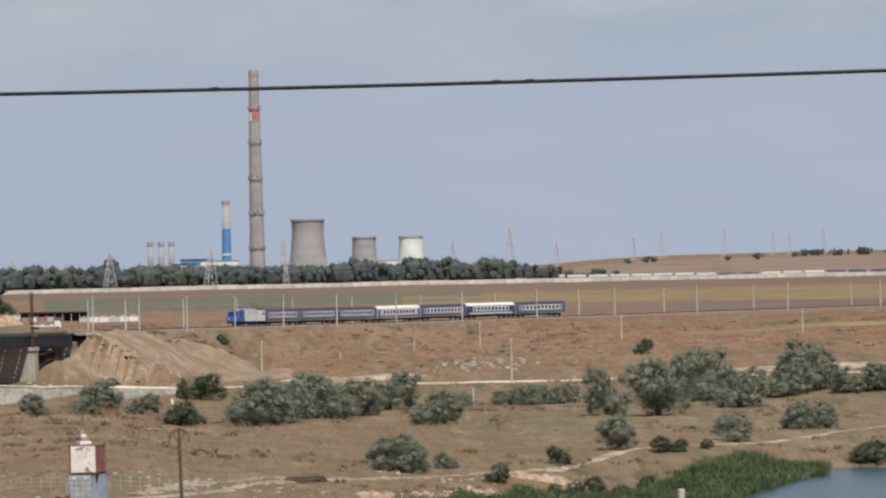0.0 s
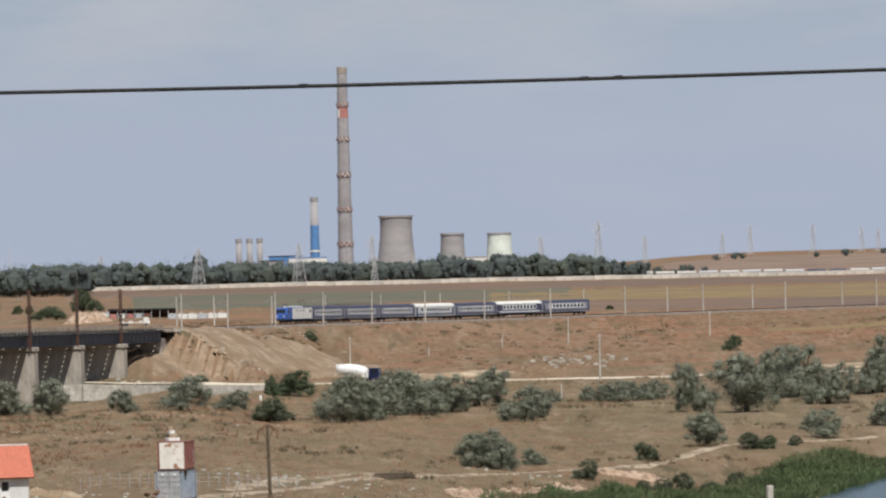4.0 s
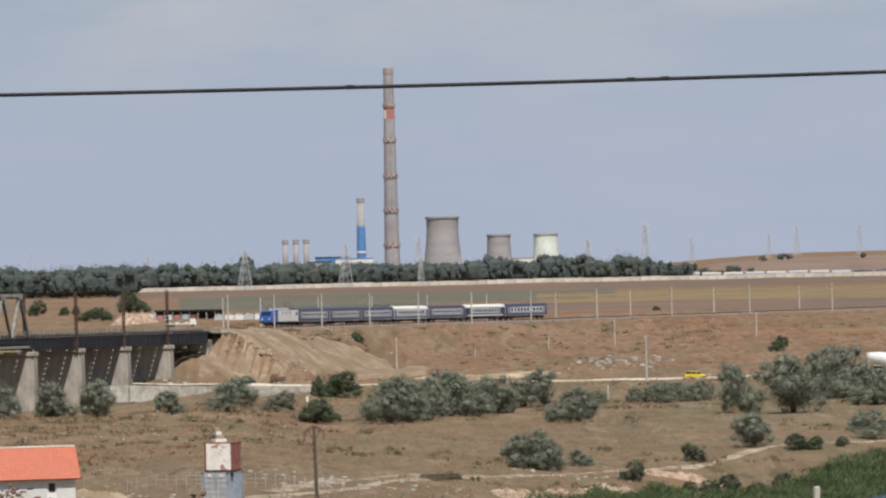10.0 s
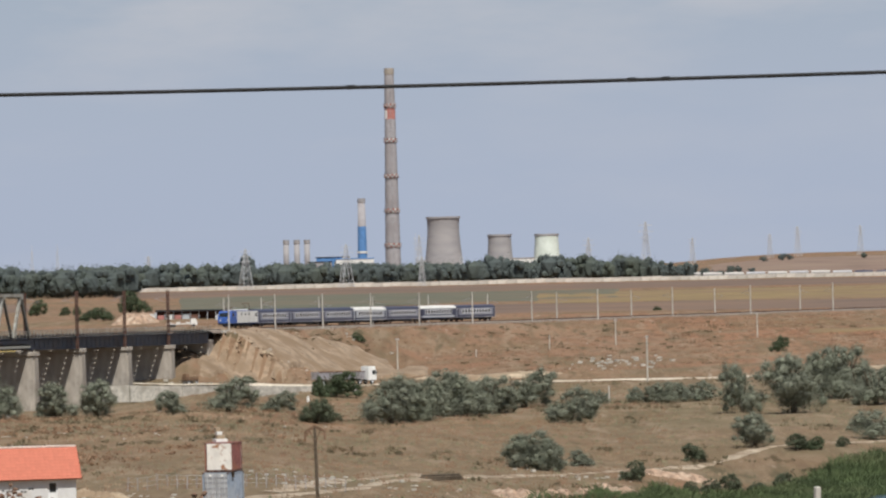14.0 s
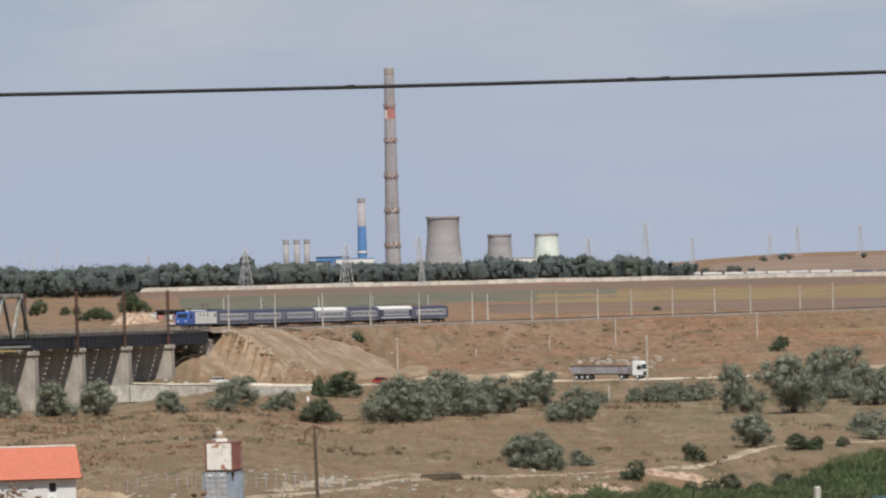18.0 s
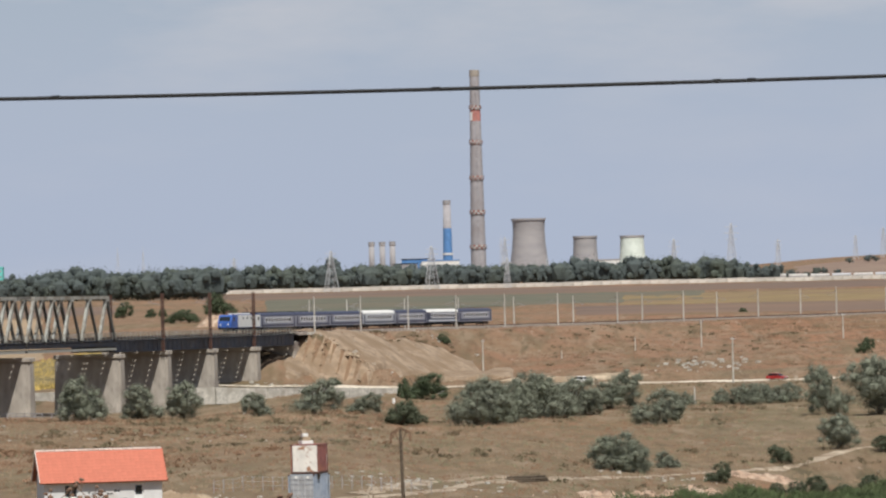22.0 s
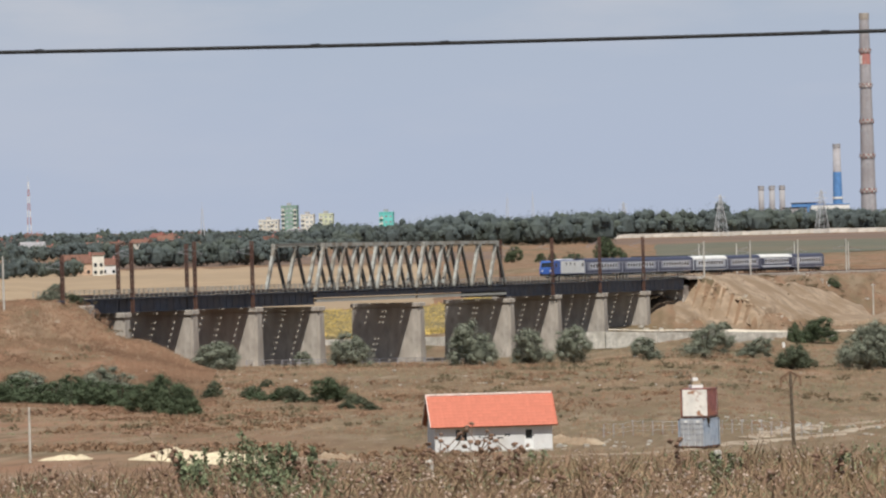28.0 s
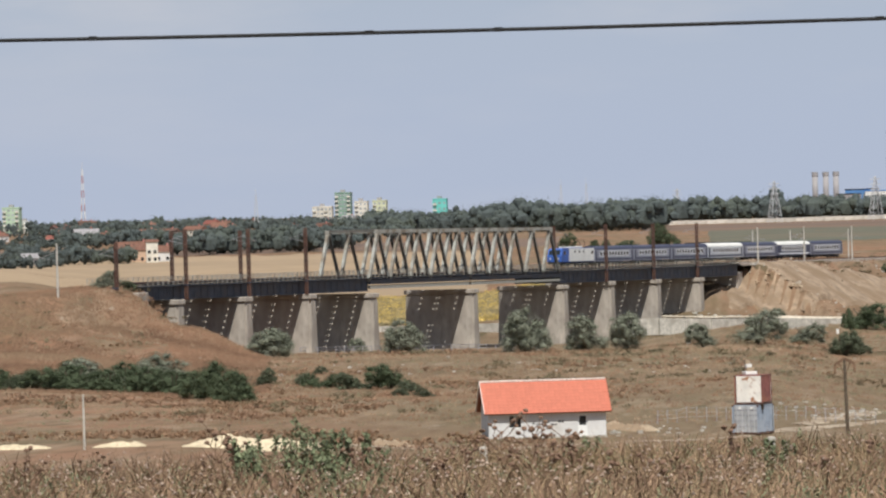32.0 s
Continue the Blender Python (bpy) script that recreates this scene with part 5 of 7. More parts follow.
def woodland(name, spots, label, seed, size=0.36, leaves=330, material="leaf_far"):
    """Many far trees in one object: (azimuth, distance, width, height) each; round leafy masses with loose clumps outside."""
    rng = np.random.default_rng(seed)
    vs, fs, base = [], [], 0
    for az, d, w, h in spots:
        x, y = polar(az, d)
        at = np.array([x, y, ground_z(x, y)])
        w, h = w * scale_at(az, d), h * scale_at(az, d)
        rr = 0.5 * min(w, h)
        blobs = [(0, 0, h - rr * 1.05, rr * 0.85, 1.1), (0, 0, 0.36 * h, rr * 0.85, 1.0)]
        for _ in range(7):
            a, q = rng.uniform(0, 6.28), rng.uniform(0.3, 0.75) * w * 0.5
            blobs.append((math.cos(a) * q, math.sin(a) * q, rng.uniform(0.25, 0.8) * h, rng.uniform(0.28, 0.5) * rr, rng.uniform(0.85, 1.2)))
        for bx, by, bz, br, sq in blobs:
            k = ICO_V * (br * 0.78 * np.array([1, 1, sq])) * rng.uniform(0.88, 1.08, (len(ICO_V), 1)) + np.array([bx, by, bz]) + at
            vs.append(k)
            fs += (ICO_F + base).tolist()
            base += len(k)
        v, f = leaf_cloud(rng, blobs, leaves, size, 0.66, 0.5, 1.25)
        vs.append(v + at)
        fs += (f + base).tolist()
        base += len(v)
        vs.append(np.array([(-0.25, -0.2, -0.3), (0.25, -0.2, -0.3), (0, 0.3, -0.3), (0, 0, h * 0.6)]) + at)
        fs += [(base, base + 1, base + 3), (base + 1, base + 2, base + 3), (base + 2, base, base + 3)]
        base += 4
    me = bpy.data.meshes.new(name)
    me.from_pydata(np.concatenate(vs).tolist(), [], fs)
    me.materials.append(M[material])
    return tagged(new(name, me), label, "trees", kind="stuff")


def belt(a0, a1, d0, d1, count, w, h, seed):
    r = random.Random(seed)
    out = []
    for _ in range(count):
        a = r.uniform(a0, a1)
        lift = 1 + 0.4 * noise.noise(Vector((a * 3.1, seed, 0))) + 0.22 * noise.noise(Vector((a * 9, seed, 2)))
        big = r.uniform(0.7, 1.25) ** 2
        out.append((a, r.uniform(d0, d1), w * big, h * lift * (0.7 + 0.3 * big) * r.uniform(0.85, 1.1)))
    return out


def clumped(spots):
    """Keeps the trees that stand in groups and leaves open ground between them."""
    return [p for p in spots if noise.noise(Vector((p[0] * 2.2, p[1] / 130, 7))) > -0.08]


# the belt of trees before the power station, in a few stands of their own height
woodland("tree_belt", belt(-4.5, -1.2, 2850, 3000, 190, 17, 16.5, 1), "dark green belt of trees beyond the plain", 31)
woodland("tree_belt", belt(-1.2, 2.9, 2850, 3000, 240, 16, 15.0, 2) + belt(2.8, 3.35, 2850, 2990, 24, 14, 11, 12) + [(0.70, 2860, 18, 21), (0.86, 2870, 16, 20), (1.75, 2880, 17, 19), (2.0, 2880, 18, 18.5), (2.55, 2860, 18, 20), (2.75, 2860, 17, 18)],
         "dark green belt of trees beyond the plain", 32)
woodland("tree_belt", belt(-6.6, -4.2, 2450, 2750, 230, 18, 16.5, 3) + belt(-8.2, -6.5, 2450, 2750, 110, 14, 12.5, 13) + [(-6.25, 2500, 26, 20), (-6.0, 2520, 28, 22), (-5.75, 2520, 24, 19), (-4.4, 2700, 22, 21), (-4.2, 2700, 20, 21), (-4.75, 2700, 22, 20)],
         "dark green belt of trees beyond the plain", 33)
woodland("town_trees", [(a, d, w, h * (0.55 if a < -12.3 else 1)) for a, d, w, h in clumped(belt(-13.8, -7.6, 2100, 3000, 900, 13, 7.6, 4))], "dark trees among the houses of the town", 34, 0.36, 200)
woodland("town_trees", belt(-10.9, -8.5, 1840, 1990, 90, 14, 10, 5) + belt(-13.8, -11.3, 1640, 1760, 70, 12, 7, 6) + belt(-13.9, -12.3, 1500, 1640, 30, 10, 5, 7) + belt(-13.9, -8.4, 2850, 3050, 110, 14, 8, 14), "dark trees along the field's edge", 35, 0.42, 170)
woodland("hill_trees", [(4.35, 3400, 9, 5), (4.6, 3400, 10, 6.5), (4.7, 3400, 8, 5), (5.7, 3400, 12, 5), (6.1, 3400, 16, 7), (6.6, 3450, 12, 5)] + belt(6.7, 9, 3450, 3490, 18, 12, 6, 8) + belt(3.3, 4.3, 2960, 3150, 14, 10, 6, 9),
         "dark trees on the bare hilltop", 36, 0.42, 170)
for az, d, w, h in ((-4.266, 1716, 9.5, 10.5), (-4.05, 1720, 5, 6), (-5.525, 1702, 7, 7.5), (-5.15, 1690, 4.5, 4.0), (-4.98, 1690, 3.4, 4.4), (-4.85, 1500, 7, 5), (-4.62, 1502, 8, 5.5)):
    bush(az, d, w, h, "green", "field_tree", "dark green tree standing alone in the fields", group="trees in the fields")
bush(2.9, 1480, 3.0, 1.8, "green")


def tufts(name, count, a0, a1, d0, d1, high, material, seed, label, wide=0.3):
    """Loose tufts of thin dry blades over the ground, one object."""
    rng = np.random.default_rng(seed)
    verts, faces = [], []
    made = 0
    while made < count:
        a = rng.uniform(a0, a1)
        d = math.sqrt(rng.uniform(d0 * d0, d1 * d1))
        x, y = polar(a, d)
        if noise.noise(Vector((x / 28, y / 40, seed))) + 0.6 * noise.noise(Vector((x / 7, y / 9, seed))) < rng.uniform(-0.6, 0.35):
            made += 0.2
            continue
        if -9 < a < 14 and abs(d - float(np.interp(a, *ROAD))) < 5:
            continue
        made += 1
        g = ground_z(x, y)
        h = high * rng.uniform(0.5, 1.2)
        for _ in range(6):
            ox, oy = rng.normal(0, wide, 2)
            w = wide * rng.uniform(0.12, 0.3)
            lx = rng.normal(0, 0.35) * h
            b = len(verts)
            k = h * rng.uniform(0.5, 1)
            verts += [(x + ox - w, y + oy, g - 0.05), (x + ox + w, y + oy, g - 0.05), (x + ox + lx, y + oy + k * rng.uniform(0.0, 0.7), g + k)]
            faces.append((b, b + 1, b + 2))
    return tagged(raw(name, verts, faces, material), label, "grass", kind="stuff")


tufts("dry_grass", 9000, -13.6, 8.4, 335, 620, 0.32, M["tuft"], 41, "tufts of dry brown grass", 0.2)
tufts("dry_grass", 9000, -13.6, 8.4, 560, 1000, 0.5, M["tuft"], 42, "tufts of dry brown grass", 0.32)
tufts("dry_grass", 5000, -3.5, 8.4, 950, 1350, 0.5, M["rust_tuft"], 43, "tufts of rust-brown grass", 0.45)
tufts("dry_grass", 17000, -13.9, -9.6, 540, 880, 0.6, M["rust_tuft"], 46, "tufts of rust-brown grass on the slope", 0.3)
tufts("dry_grass", 7000, -11, 3, 400, 900, 0.42, M["rust_tuft"], 47, "tufts of rust-brown grass", 0.28)
tufts("weeds", 1200, -3, 8, 430, 860, 0.5, M["weed"], 44, "patches of dull green weeds", 0.3)
tufts("weeds", 500, -13.6, -3, 335, 800, 0.4, M["weed"], 45, "patches of dull green weeds", 0.25)


def low_scrub(name, count, a0, a1, d0, d1, material, seed, label, wide=(1.2, 3.2), high=(0.35, 0.9)):
    """Low dense clumps of scrub in patches, one object."""
    rng = np.random.default_rng(seed)
    vs, fs, base, made = [], [], 0, 0
    while made < count:
        a, d = rng.uniform(a0, a1), math.sqrt(rng.uniform(d0 * d0, d1 * d1))
        x, y = polar(a, d)
        if noise.noise(Vector((x / 34, y / 60, seed))) < rng.uniform(-0.1, 0.3):
            continue
        if -9 < a < 14 and abs(d - float(np.interp(a, *ROAD))) < 8:
            continue
        made += 1
        w, h = rng.uniform(*wide), rng.uniform(*high)
        at = np.array([x, y, ground_z(x, y)])
        blobs = [(rng.normal(0, w * 0.4), rng.normal(0, w * 0.5), h * rng.uniform(0.2, 0.5), h * rng.uniform(0.35, 0.6), 0.9) for _ in range(6)]
        v, f = leaf_cloud(rng, blobs, 150, 0.11, 0.55, 0.5)
        vs.append(v + at)
        fs.append(f + base)
        base += len(v)
    return tagged(raw(name, np.concatenate(vs).tolist(), np.concatenate(fs).tolist(), material), label, "scrub", kind="stuff")


tufts("sunflowers", 6000, -9.2, -5.6, 1100, 1222, 1.5, M["sun_heads"], 48, "ripe yellow sunflowers seen under the bridge", 0.55)
low_scrub("low_scrub", 330, -3.5, 8.2, 440, 880, M["scrub"], 51, "low olive-brown scrub in dry grass")
low_scrub("low_scrub", 230, -13.4, -3, 430, 900, M["scrub"], 52, "low olive-brown scrub in dry grass")
low_scrub("low_scrub", 170, -3, 8.2, 940, 1300, M["scrub"], 53, "low olive-brown scrub below the railway", (1.0, 2.6), (0.3, 0.6))
low_scrub("low_scrub", 46, -3.0, -1.0, 995, 1045, M["scrub"], 57, "low olive-brown scrub on the cutting", (0.8, 2.0), (0.3, 0.6))
low_scrub("russet_scrub", 420, -13.6, -5.5, 338, 560, M["russet"], 58, "low russet scrub and dry grass", (0.8, 2.4), (0.25, 0.6))
low_scrub("russet_scrub", 260, -13.6, -2, 430, 900, M["russet"], 54, "low russet scrub in dry grass")


def reeds():
    rng = np.random.default_rng(9)
    verts, faces = [], []
    n = 0
    while n < 74000:
        a, d = rng.uniform(1.1, 6.98), rng.uniform(405, 606)
        shore = np.interp(a, [1.1, 2.0, 2.9, 3.6, 4.3, 5.0, 6.0, 6.98], [430, 455, 480, 504, 537, 578, 602, 608]) + 14 * noise.noise(Vector((a * 2.3, 5, 1))) + 6 * noise.noise(Vector((a * 9, 5, 2)))
        open_to = np.interp(a, [1.1, 2.9, 4.6, 5.4, 6.0, 6.6, 6.98], [412, 432, 470, 520, 548, 578, 592])
        if d > shore - rng.exponential(5) or d < open_to + noise.noise(Vector((a * 6, 2, 0))) * 5:
            n += 0.02
            continue
        n += 1
        x, y = polar(a, d)
        g = max(ground_z(x, y), -13.4)
        h = rng.uniform(0.7, 1.7) * (1 + 0.45 * noise.noise(Vector((x / 7, y / 16, 5))) + 0.2 * noise.noise(Vector((x / 2, y / 5, 6))))
        t = rng.uniform(0, 6.28)
        u, w = math.cos(t) * 0.026, math.sin(t) * 0.026
        lx, ly = rng.normal(0, 0.3, 2)
        b = len(verts)
        verts += [(x - u, y - w, g - 0.2), (x + u, y + w, g - 0.2), (x + u * 1.6 + lx, y + w * 1.6 + ly, g + h * 0.65), (x - u * 1.6 + lx, y - w * 1.6 + ly, g + h * 0.7), (x + lx * 2, y + ly * 2, g + h)]
        faces += [(b, b + 1, b + 2, b + 3), (b + 3, b + 2, b + 4)]
    tagged(raw("reeds", verts, faces, M["reed"]), "dense bed of bright green reeds at the water", "reeds", kind="stuff")


reeds()

# ---- the near bank with dry weeds ----


def near_grass():
    rng = np.random.default_rng(12)
    for name, material, count, hi, wide in (("near_grass", M["straw"], 52000, 0.46, 0.006), ("near_weeds", M["stalk"], 17000, 0.55, 0.007), ("near_green", M["leaf_weed"], 17000, 0.4, 0.010)):
        verts, faces = [], []
        k = 0
        while k < count:
            a = rng.uniform(-14.6, 2.0)
            d = rng.uniform(25, 55)
            if name == "near_grass" and a < -7.5 and rng.uniform() < 0.6:
                k += 0.6
                continue
            x, y = polar(a, d)
            q = noise.noise(Vector((x / 1.9, y / 3.5, len(name)))) + 0.5 * noise.noise(Vector((x / 0.5, y / 0.8, len(name))))
            if q < rng.uniform(-0.7, 0.35):
                continue
            k += 1
            h = hi * rng.uniform(0.45, 1.15) * (0.85 + 0.35 * q)
            w = wide * rng.uniform(0.6, 1.5)
            lx, ly = rng.normal(0, 0.24, 2)
            g = ground_z(x, y)
            b = len(verts)
            verts += [(x - w, y, g), (x + w, y, g), (x + w * 0.9 + lx * 0.35, y + ly * 0.3, g + h * 0.55), (x - w * 0.9 + lx * 0.35, y + ly * 0.3, g + h * 0.55), (x + lx, y + ly, g + h)]
            faces += [(b, b + 1, b + 2, b + 3), (b + 3, b + 2, b + 4)]
        tagged(raw(name, verts, faces, material), {"near_grass": "tall dry straw-coloured grass", "near_weeds": "brown dried weed stalks", "near_green": "low green weeds among dry grass"}[name], "grass", kind="stuff")
    # pale seed heads
    verts, faces = [], []
    for _ in range(8000):
        a, d = rng.uniform(-14.4, 1.5), rng.uniform(25, 54)
        x, y = polar(a, d)
        if noise.noise(Vector((x / 1.4, y / 2.5, 8))) < -0.1:
            continue
        z = ground_z(x, y) + rng.uniform(0.1, 0.55)
        s = rng.uniform(0.006, 0.019)
        b = len(verts)
        verts += [(x - s, y, z), (x + s, y, z), (x, y - s, z + s * 0.4), (x, y + s, z - s * 0.2), (x, y, z + s * 1.3)]
        faces += [(b, b + 2, b + 4), (b + 2, b + 1, b + 4), (b + 1, b + 3, b + 4), (b + 3, b, b + 4)]
    tagged(raw("seed_heads", verts, faces, M["fluff"]), "pale fluffy seed heads in the dry grass", "seed heads", kind="stuff")
    # bushy dried weeds, each a loose ball of small leaves
    for name, material, count, text in (("dry_weeds", M["straw"], 520, "bushy straw-coloured dried weeds"), ("brown_weeds", M["stalk"], 330, "bushy brown dried weeds"), ("green_weeds", M["leaf_weed"], 400, "small grey-green weeds in dry grass"), ("russet_weeds", M["head"], 300, "dense russet-brown dried weeds on the western bank")):
        vs, fs, base = [], [], 0
        while len(vs) < count:
            a, d = rng.uniform(-14.4, -8.0 if name == "russet_weeds" else 2.0), rng.uniform(25, 55)
            x, y = polar(a, d)
            if noise.noise(Vector((x / 1.6, y / 3, len(name) * 2.0))) < rng.uniform(-0.4, 0.3):
                continue
            w, h = rng.uniform(0.1, 0.26), rng.uniform(0.22, 0.52)
            blobs = [(rng.normal(0, w * 0.5), rng.normal(0, w * 0.5), h * rng.uniform(0.3, 0.95), w * rng.uniform(0.35, 0.6), 1.3) for _ in range(6)]
            v, f = leaf_cloud(rng, blobs, 120, 0.011, 0.1)
            vs.append(v + np.array([x, y, ground_z(x, y)]))
            fs.append(f + base)
            base += len(v)
        tagged(raw(name, np.concatenate(vs).tolist(), np.concatenate(fs).tolist(), material), text, "weeds", kind="stuff")


near_grass()


def thistle(az, d, high, seed, spread=0.5):
    rng = random.Random(seed)
    x, y = polar(az, d)
    root = thing("dry_thistle", pose(x, y, ground_z(x, y) - 0.02), "dried brown thistle with round seed heads", "thistle", "dried thistles on the bank")
    bm = bmesh.new()
    p, tips = Vector((0, 0, 0)), []
    lean = Vector((rng.uniform(-0.12, 0.12), rng.uniform(-0.1, 0.1), 1)).normalized()
    n = 7
    for k in range(n):
        q = p + lean * high / n + Vector((rng.uniform(-0.02, 0.02), rng.uniform(-0.02, 0.02), 0))
        w = 0.015 * (1 - k / n * 0.6)
        add_beam(bm, p, q, w, w, (0, 1, 0))
        if k >= 2:
            for _ in range(2):
                s = spread * rng.uniform(0.3, 0.75) * (1.15 - k / n * 0.6)
                a = rng.uniform(0, 6.28)
                e = q + Vector((math.cos(a) * s, math.sin(a) * s * 0.7, s * rng.uniform(0.5, 1.1)))
                part("branch", beam(q, e, 0.008, 0.008, (0, 1, 0)), M["stalk"], root)
                tips.append(e)
                if rng.random() < 0.7:
                    f = e + Vector((rng.uniform(-0.09, 0.09), rng.uniform(-0.06, 0.06), rng.uniform(0.03, 0.1)))
                    g = q.lerp(e, 0.6)
                    part("twig", beam(g, f, 0.0065, 0.0065, (0, 1, 0)), M["stalk"], root)
                    tips.append(f)
        p = q
    tips.append(p)
    part("stem", bm, M["stalk"], root)
    for e in tips:
        bm = bmesh.new()
        bmesh.ops.create_icosphere(bm, subdivisions=1, radius=rng.uniform(0.018, 0.029))
        for v in bm.verts:
            v.co *= rng.uniform(0.75, 1.45)
            v.co.z *= 0.8
        hd = part("seed_head", bm, M["head"], root)
        hd.location = e
    return root


for az, d, h, s, w in ((-5.95, 39, 1.2, 1, 0.55), (-6.15, 38, 1.15, 2, 0.5), (-6.4, 40, 1.1, 3, 0.45), (-5.62, 38, 1.12, 21, 0.5), (-7.0, 39, 0.95, 22, 0.4), (-0.2, 36, 0.8, 25, 0.4), (-5.45, 40, 0.95, 4, 0.4), (-10.35, 40, 1.15, 5, 0.35), (-12.0, 37, 0.85, 6, 0.4), (-10.0, 43, 1.0, 7, 0.3),
                        (-5.0, 36, 0.7, 8, 0.4), (-3.3, 40, 1.05, 9, 0.15), (-4.3, 34, 0.75, 10, 0.4), (-7.4, 36, 0.8, 11, 0.4), (-8.3, 40, 0.8, 12, 0.4), (-12.8, 41, 0.75, 13, 0.4), (-1.2, 37, 0.9, 14, 0.4), (-2.3, 35, 0.75, 15, 0.3)):
    thistle(az, d, h * 0.63, s, w * 0.72)


def near_shrub(az, d, wide, high, seed, label="leafy green weed clump on the bank"):
    rng = np.random.default_rng(seed)
    x, y = polar(az, d)
    root = thing("leafy_weed", pose(x, y, ground_z(x, y) - 0.02), label, "weed")
    blobs = []
    for k in range(9):
        a, q = rng.uniform(0, 6.28), rng.uniform(0.05, 0.5) * wide
        tip = Vector((math.cos(a) * q, math.sin(a) * q * 0.6, high * rng.uniform(0.65, 1.05)))
        part("stem", beam((tip.x * 0.3, tip.y * 0.3, 0), tip, 0.012, 0.012, (0, 1, 0)), M["stalk"], root)
        for f in (0.45, 0.65, 0.85, 1.0):
            blobs.append((tip.x * (0.3 + 0.7 * f), tip.y * (0.3 + 0.7 * f), tip.z * f, 0.11 * wide * (1.25 - 0.6 * f), 1.2))
    v, f = leaf_cloud(rng, blobs, 1500, 0.022, 0.2)
    me = cloud_mesh("leaves", v, f, M["leaf_weed"])
    ob = new("leaves", me)
    ob.parent = root


for az, d, w, h, s in ((-9.2, 42, 0.9, 1.15, 1), (-9.75, 43, 0.7, 1.0, 2), (-8.75, 41, 0.7, 1.1, 3), (-9.4, 36, 0.9, 0.9, 4), (-8.4, 42, 0.7, 0.95, 10), (-9.0, 37, 0.8, 0.95, 11), (-8.7, 35, 0.8, 0.8, 12), (-10.0, 40, 0.5, 0.8, 13), (-10.15, 37, 0.6, 0.6, 14), (-1.7, 50, 1.4, 0.95, 5), (-1.2, 50, 1.0, 0.9, 15), (-0.7, 51, 1.2, 0.95, 6), (-2.4, 50, 0.9, 0.6, 7), (-3.6, 50, 0.8, 0.5, 8), (-12.6, 40, 0.7, 0.55, 9)):
    near_shrub(az, d, w, h * 0.68, s)


rw = random.Random(77)
for k in range(18):
    near_shrub(rw.uniform(-3.4, 1.8) if k < 11 else rw.uniform(-13, -4), rw.uniform(34, 46), rw.uniform(0.4, 0.8), rw.uniform(0.32, 0.5), 40 + k, "small leafy green weed in dry grass")


def fence_post(az, d, high, w, lean):
    x, y = polar(az, d)
    bm = box(-w / 2, -w / 2, -0.3, w / 2, w / 2, high, w * 0.15)
    ob = part("fence_post", bm, M["pale_concrete"])
    ob.matrix_world = pose(x, y, ground_z(x, y), lean, lean * 0.6, 20)
    tagged(ob, "weathered pale concrete fence post in dry grass", "fence post", "fence posts on the bank")


for row in ((-2.83, 44, 0.50, 0.07, 2), (-6.7, 46, 0.45, 0.07, -2), (0.99, 44, 0.50, 0.07, 3), (4.98, 50, 0.6, 0.07, 2)):
    fence_post(*row)


def cable():
    """The dark cable across the view, from pole to pole on the bank."""
    n = 60
    pts = [(-15 + 28.5 * k / n) for k in range(n + 1)]
    at = [Vector((x, 27.315, 18.857 + 0.0016 * (x + 1) ** 2)) for x in pts]
    bm = bmesh.new()
    rings = []
    for p in at:
        rings.append([bm.verts.new(p + Vector((0, math.cos(a) * 0.0098, math.sin(a) * 0.0098))) for a in (2 * math.pi * k / 10 for k in range(10))])
    for a, b in zip(rings, rings[1:]):
        for k in range(10):
            bm.faces.new((a[k], b[k], b[(k + 1) % 10], a[(k + 1) % 10]))
    bm.faces.new(rings[0])
    bm.faces.new(rings[-1][::-1])
    ob = part("cable", bm, M["cable"], smooth=True)
    tagged(ob, "black overhead cable strung between wooden poles", "cable")
    for x in (-4.4, -3.0, -2.35, -0.45, 0.95, 1.12):
        z = 18.857 + 0.0016 * (x + 1) ** 2
        part("cable_tie", beam((x - 0.012, 27.315, z + 0.001), (x + 0.03, 27.315, z + 0.002), 0.021, 0.022), M["cable"], ob)
    for x in (-15.0, 13.5):
        z = 18.857 + 0.0016 * (x + 1) ** 2
        g = ground_z(x, 27.4)
        bm = tube([(0.13, g - 0.8), (0.10, z + 0.4)], 14)
        pole = part("utility_pole", bm, M["bark"])
        pole.location = (x, 27.45, 0)
        tagged(pole, "plain wooden pole that carries the cable", "pole")


cable()

# ---- the cottage ----


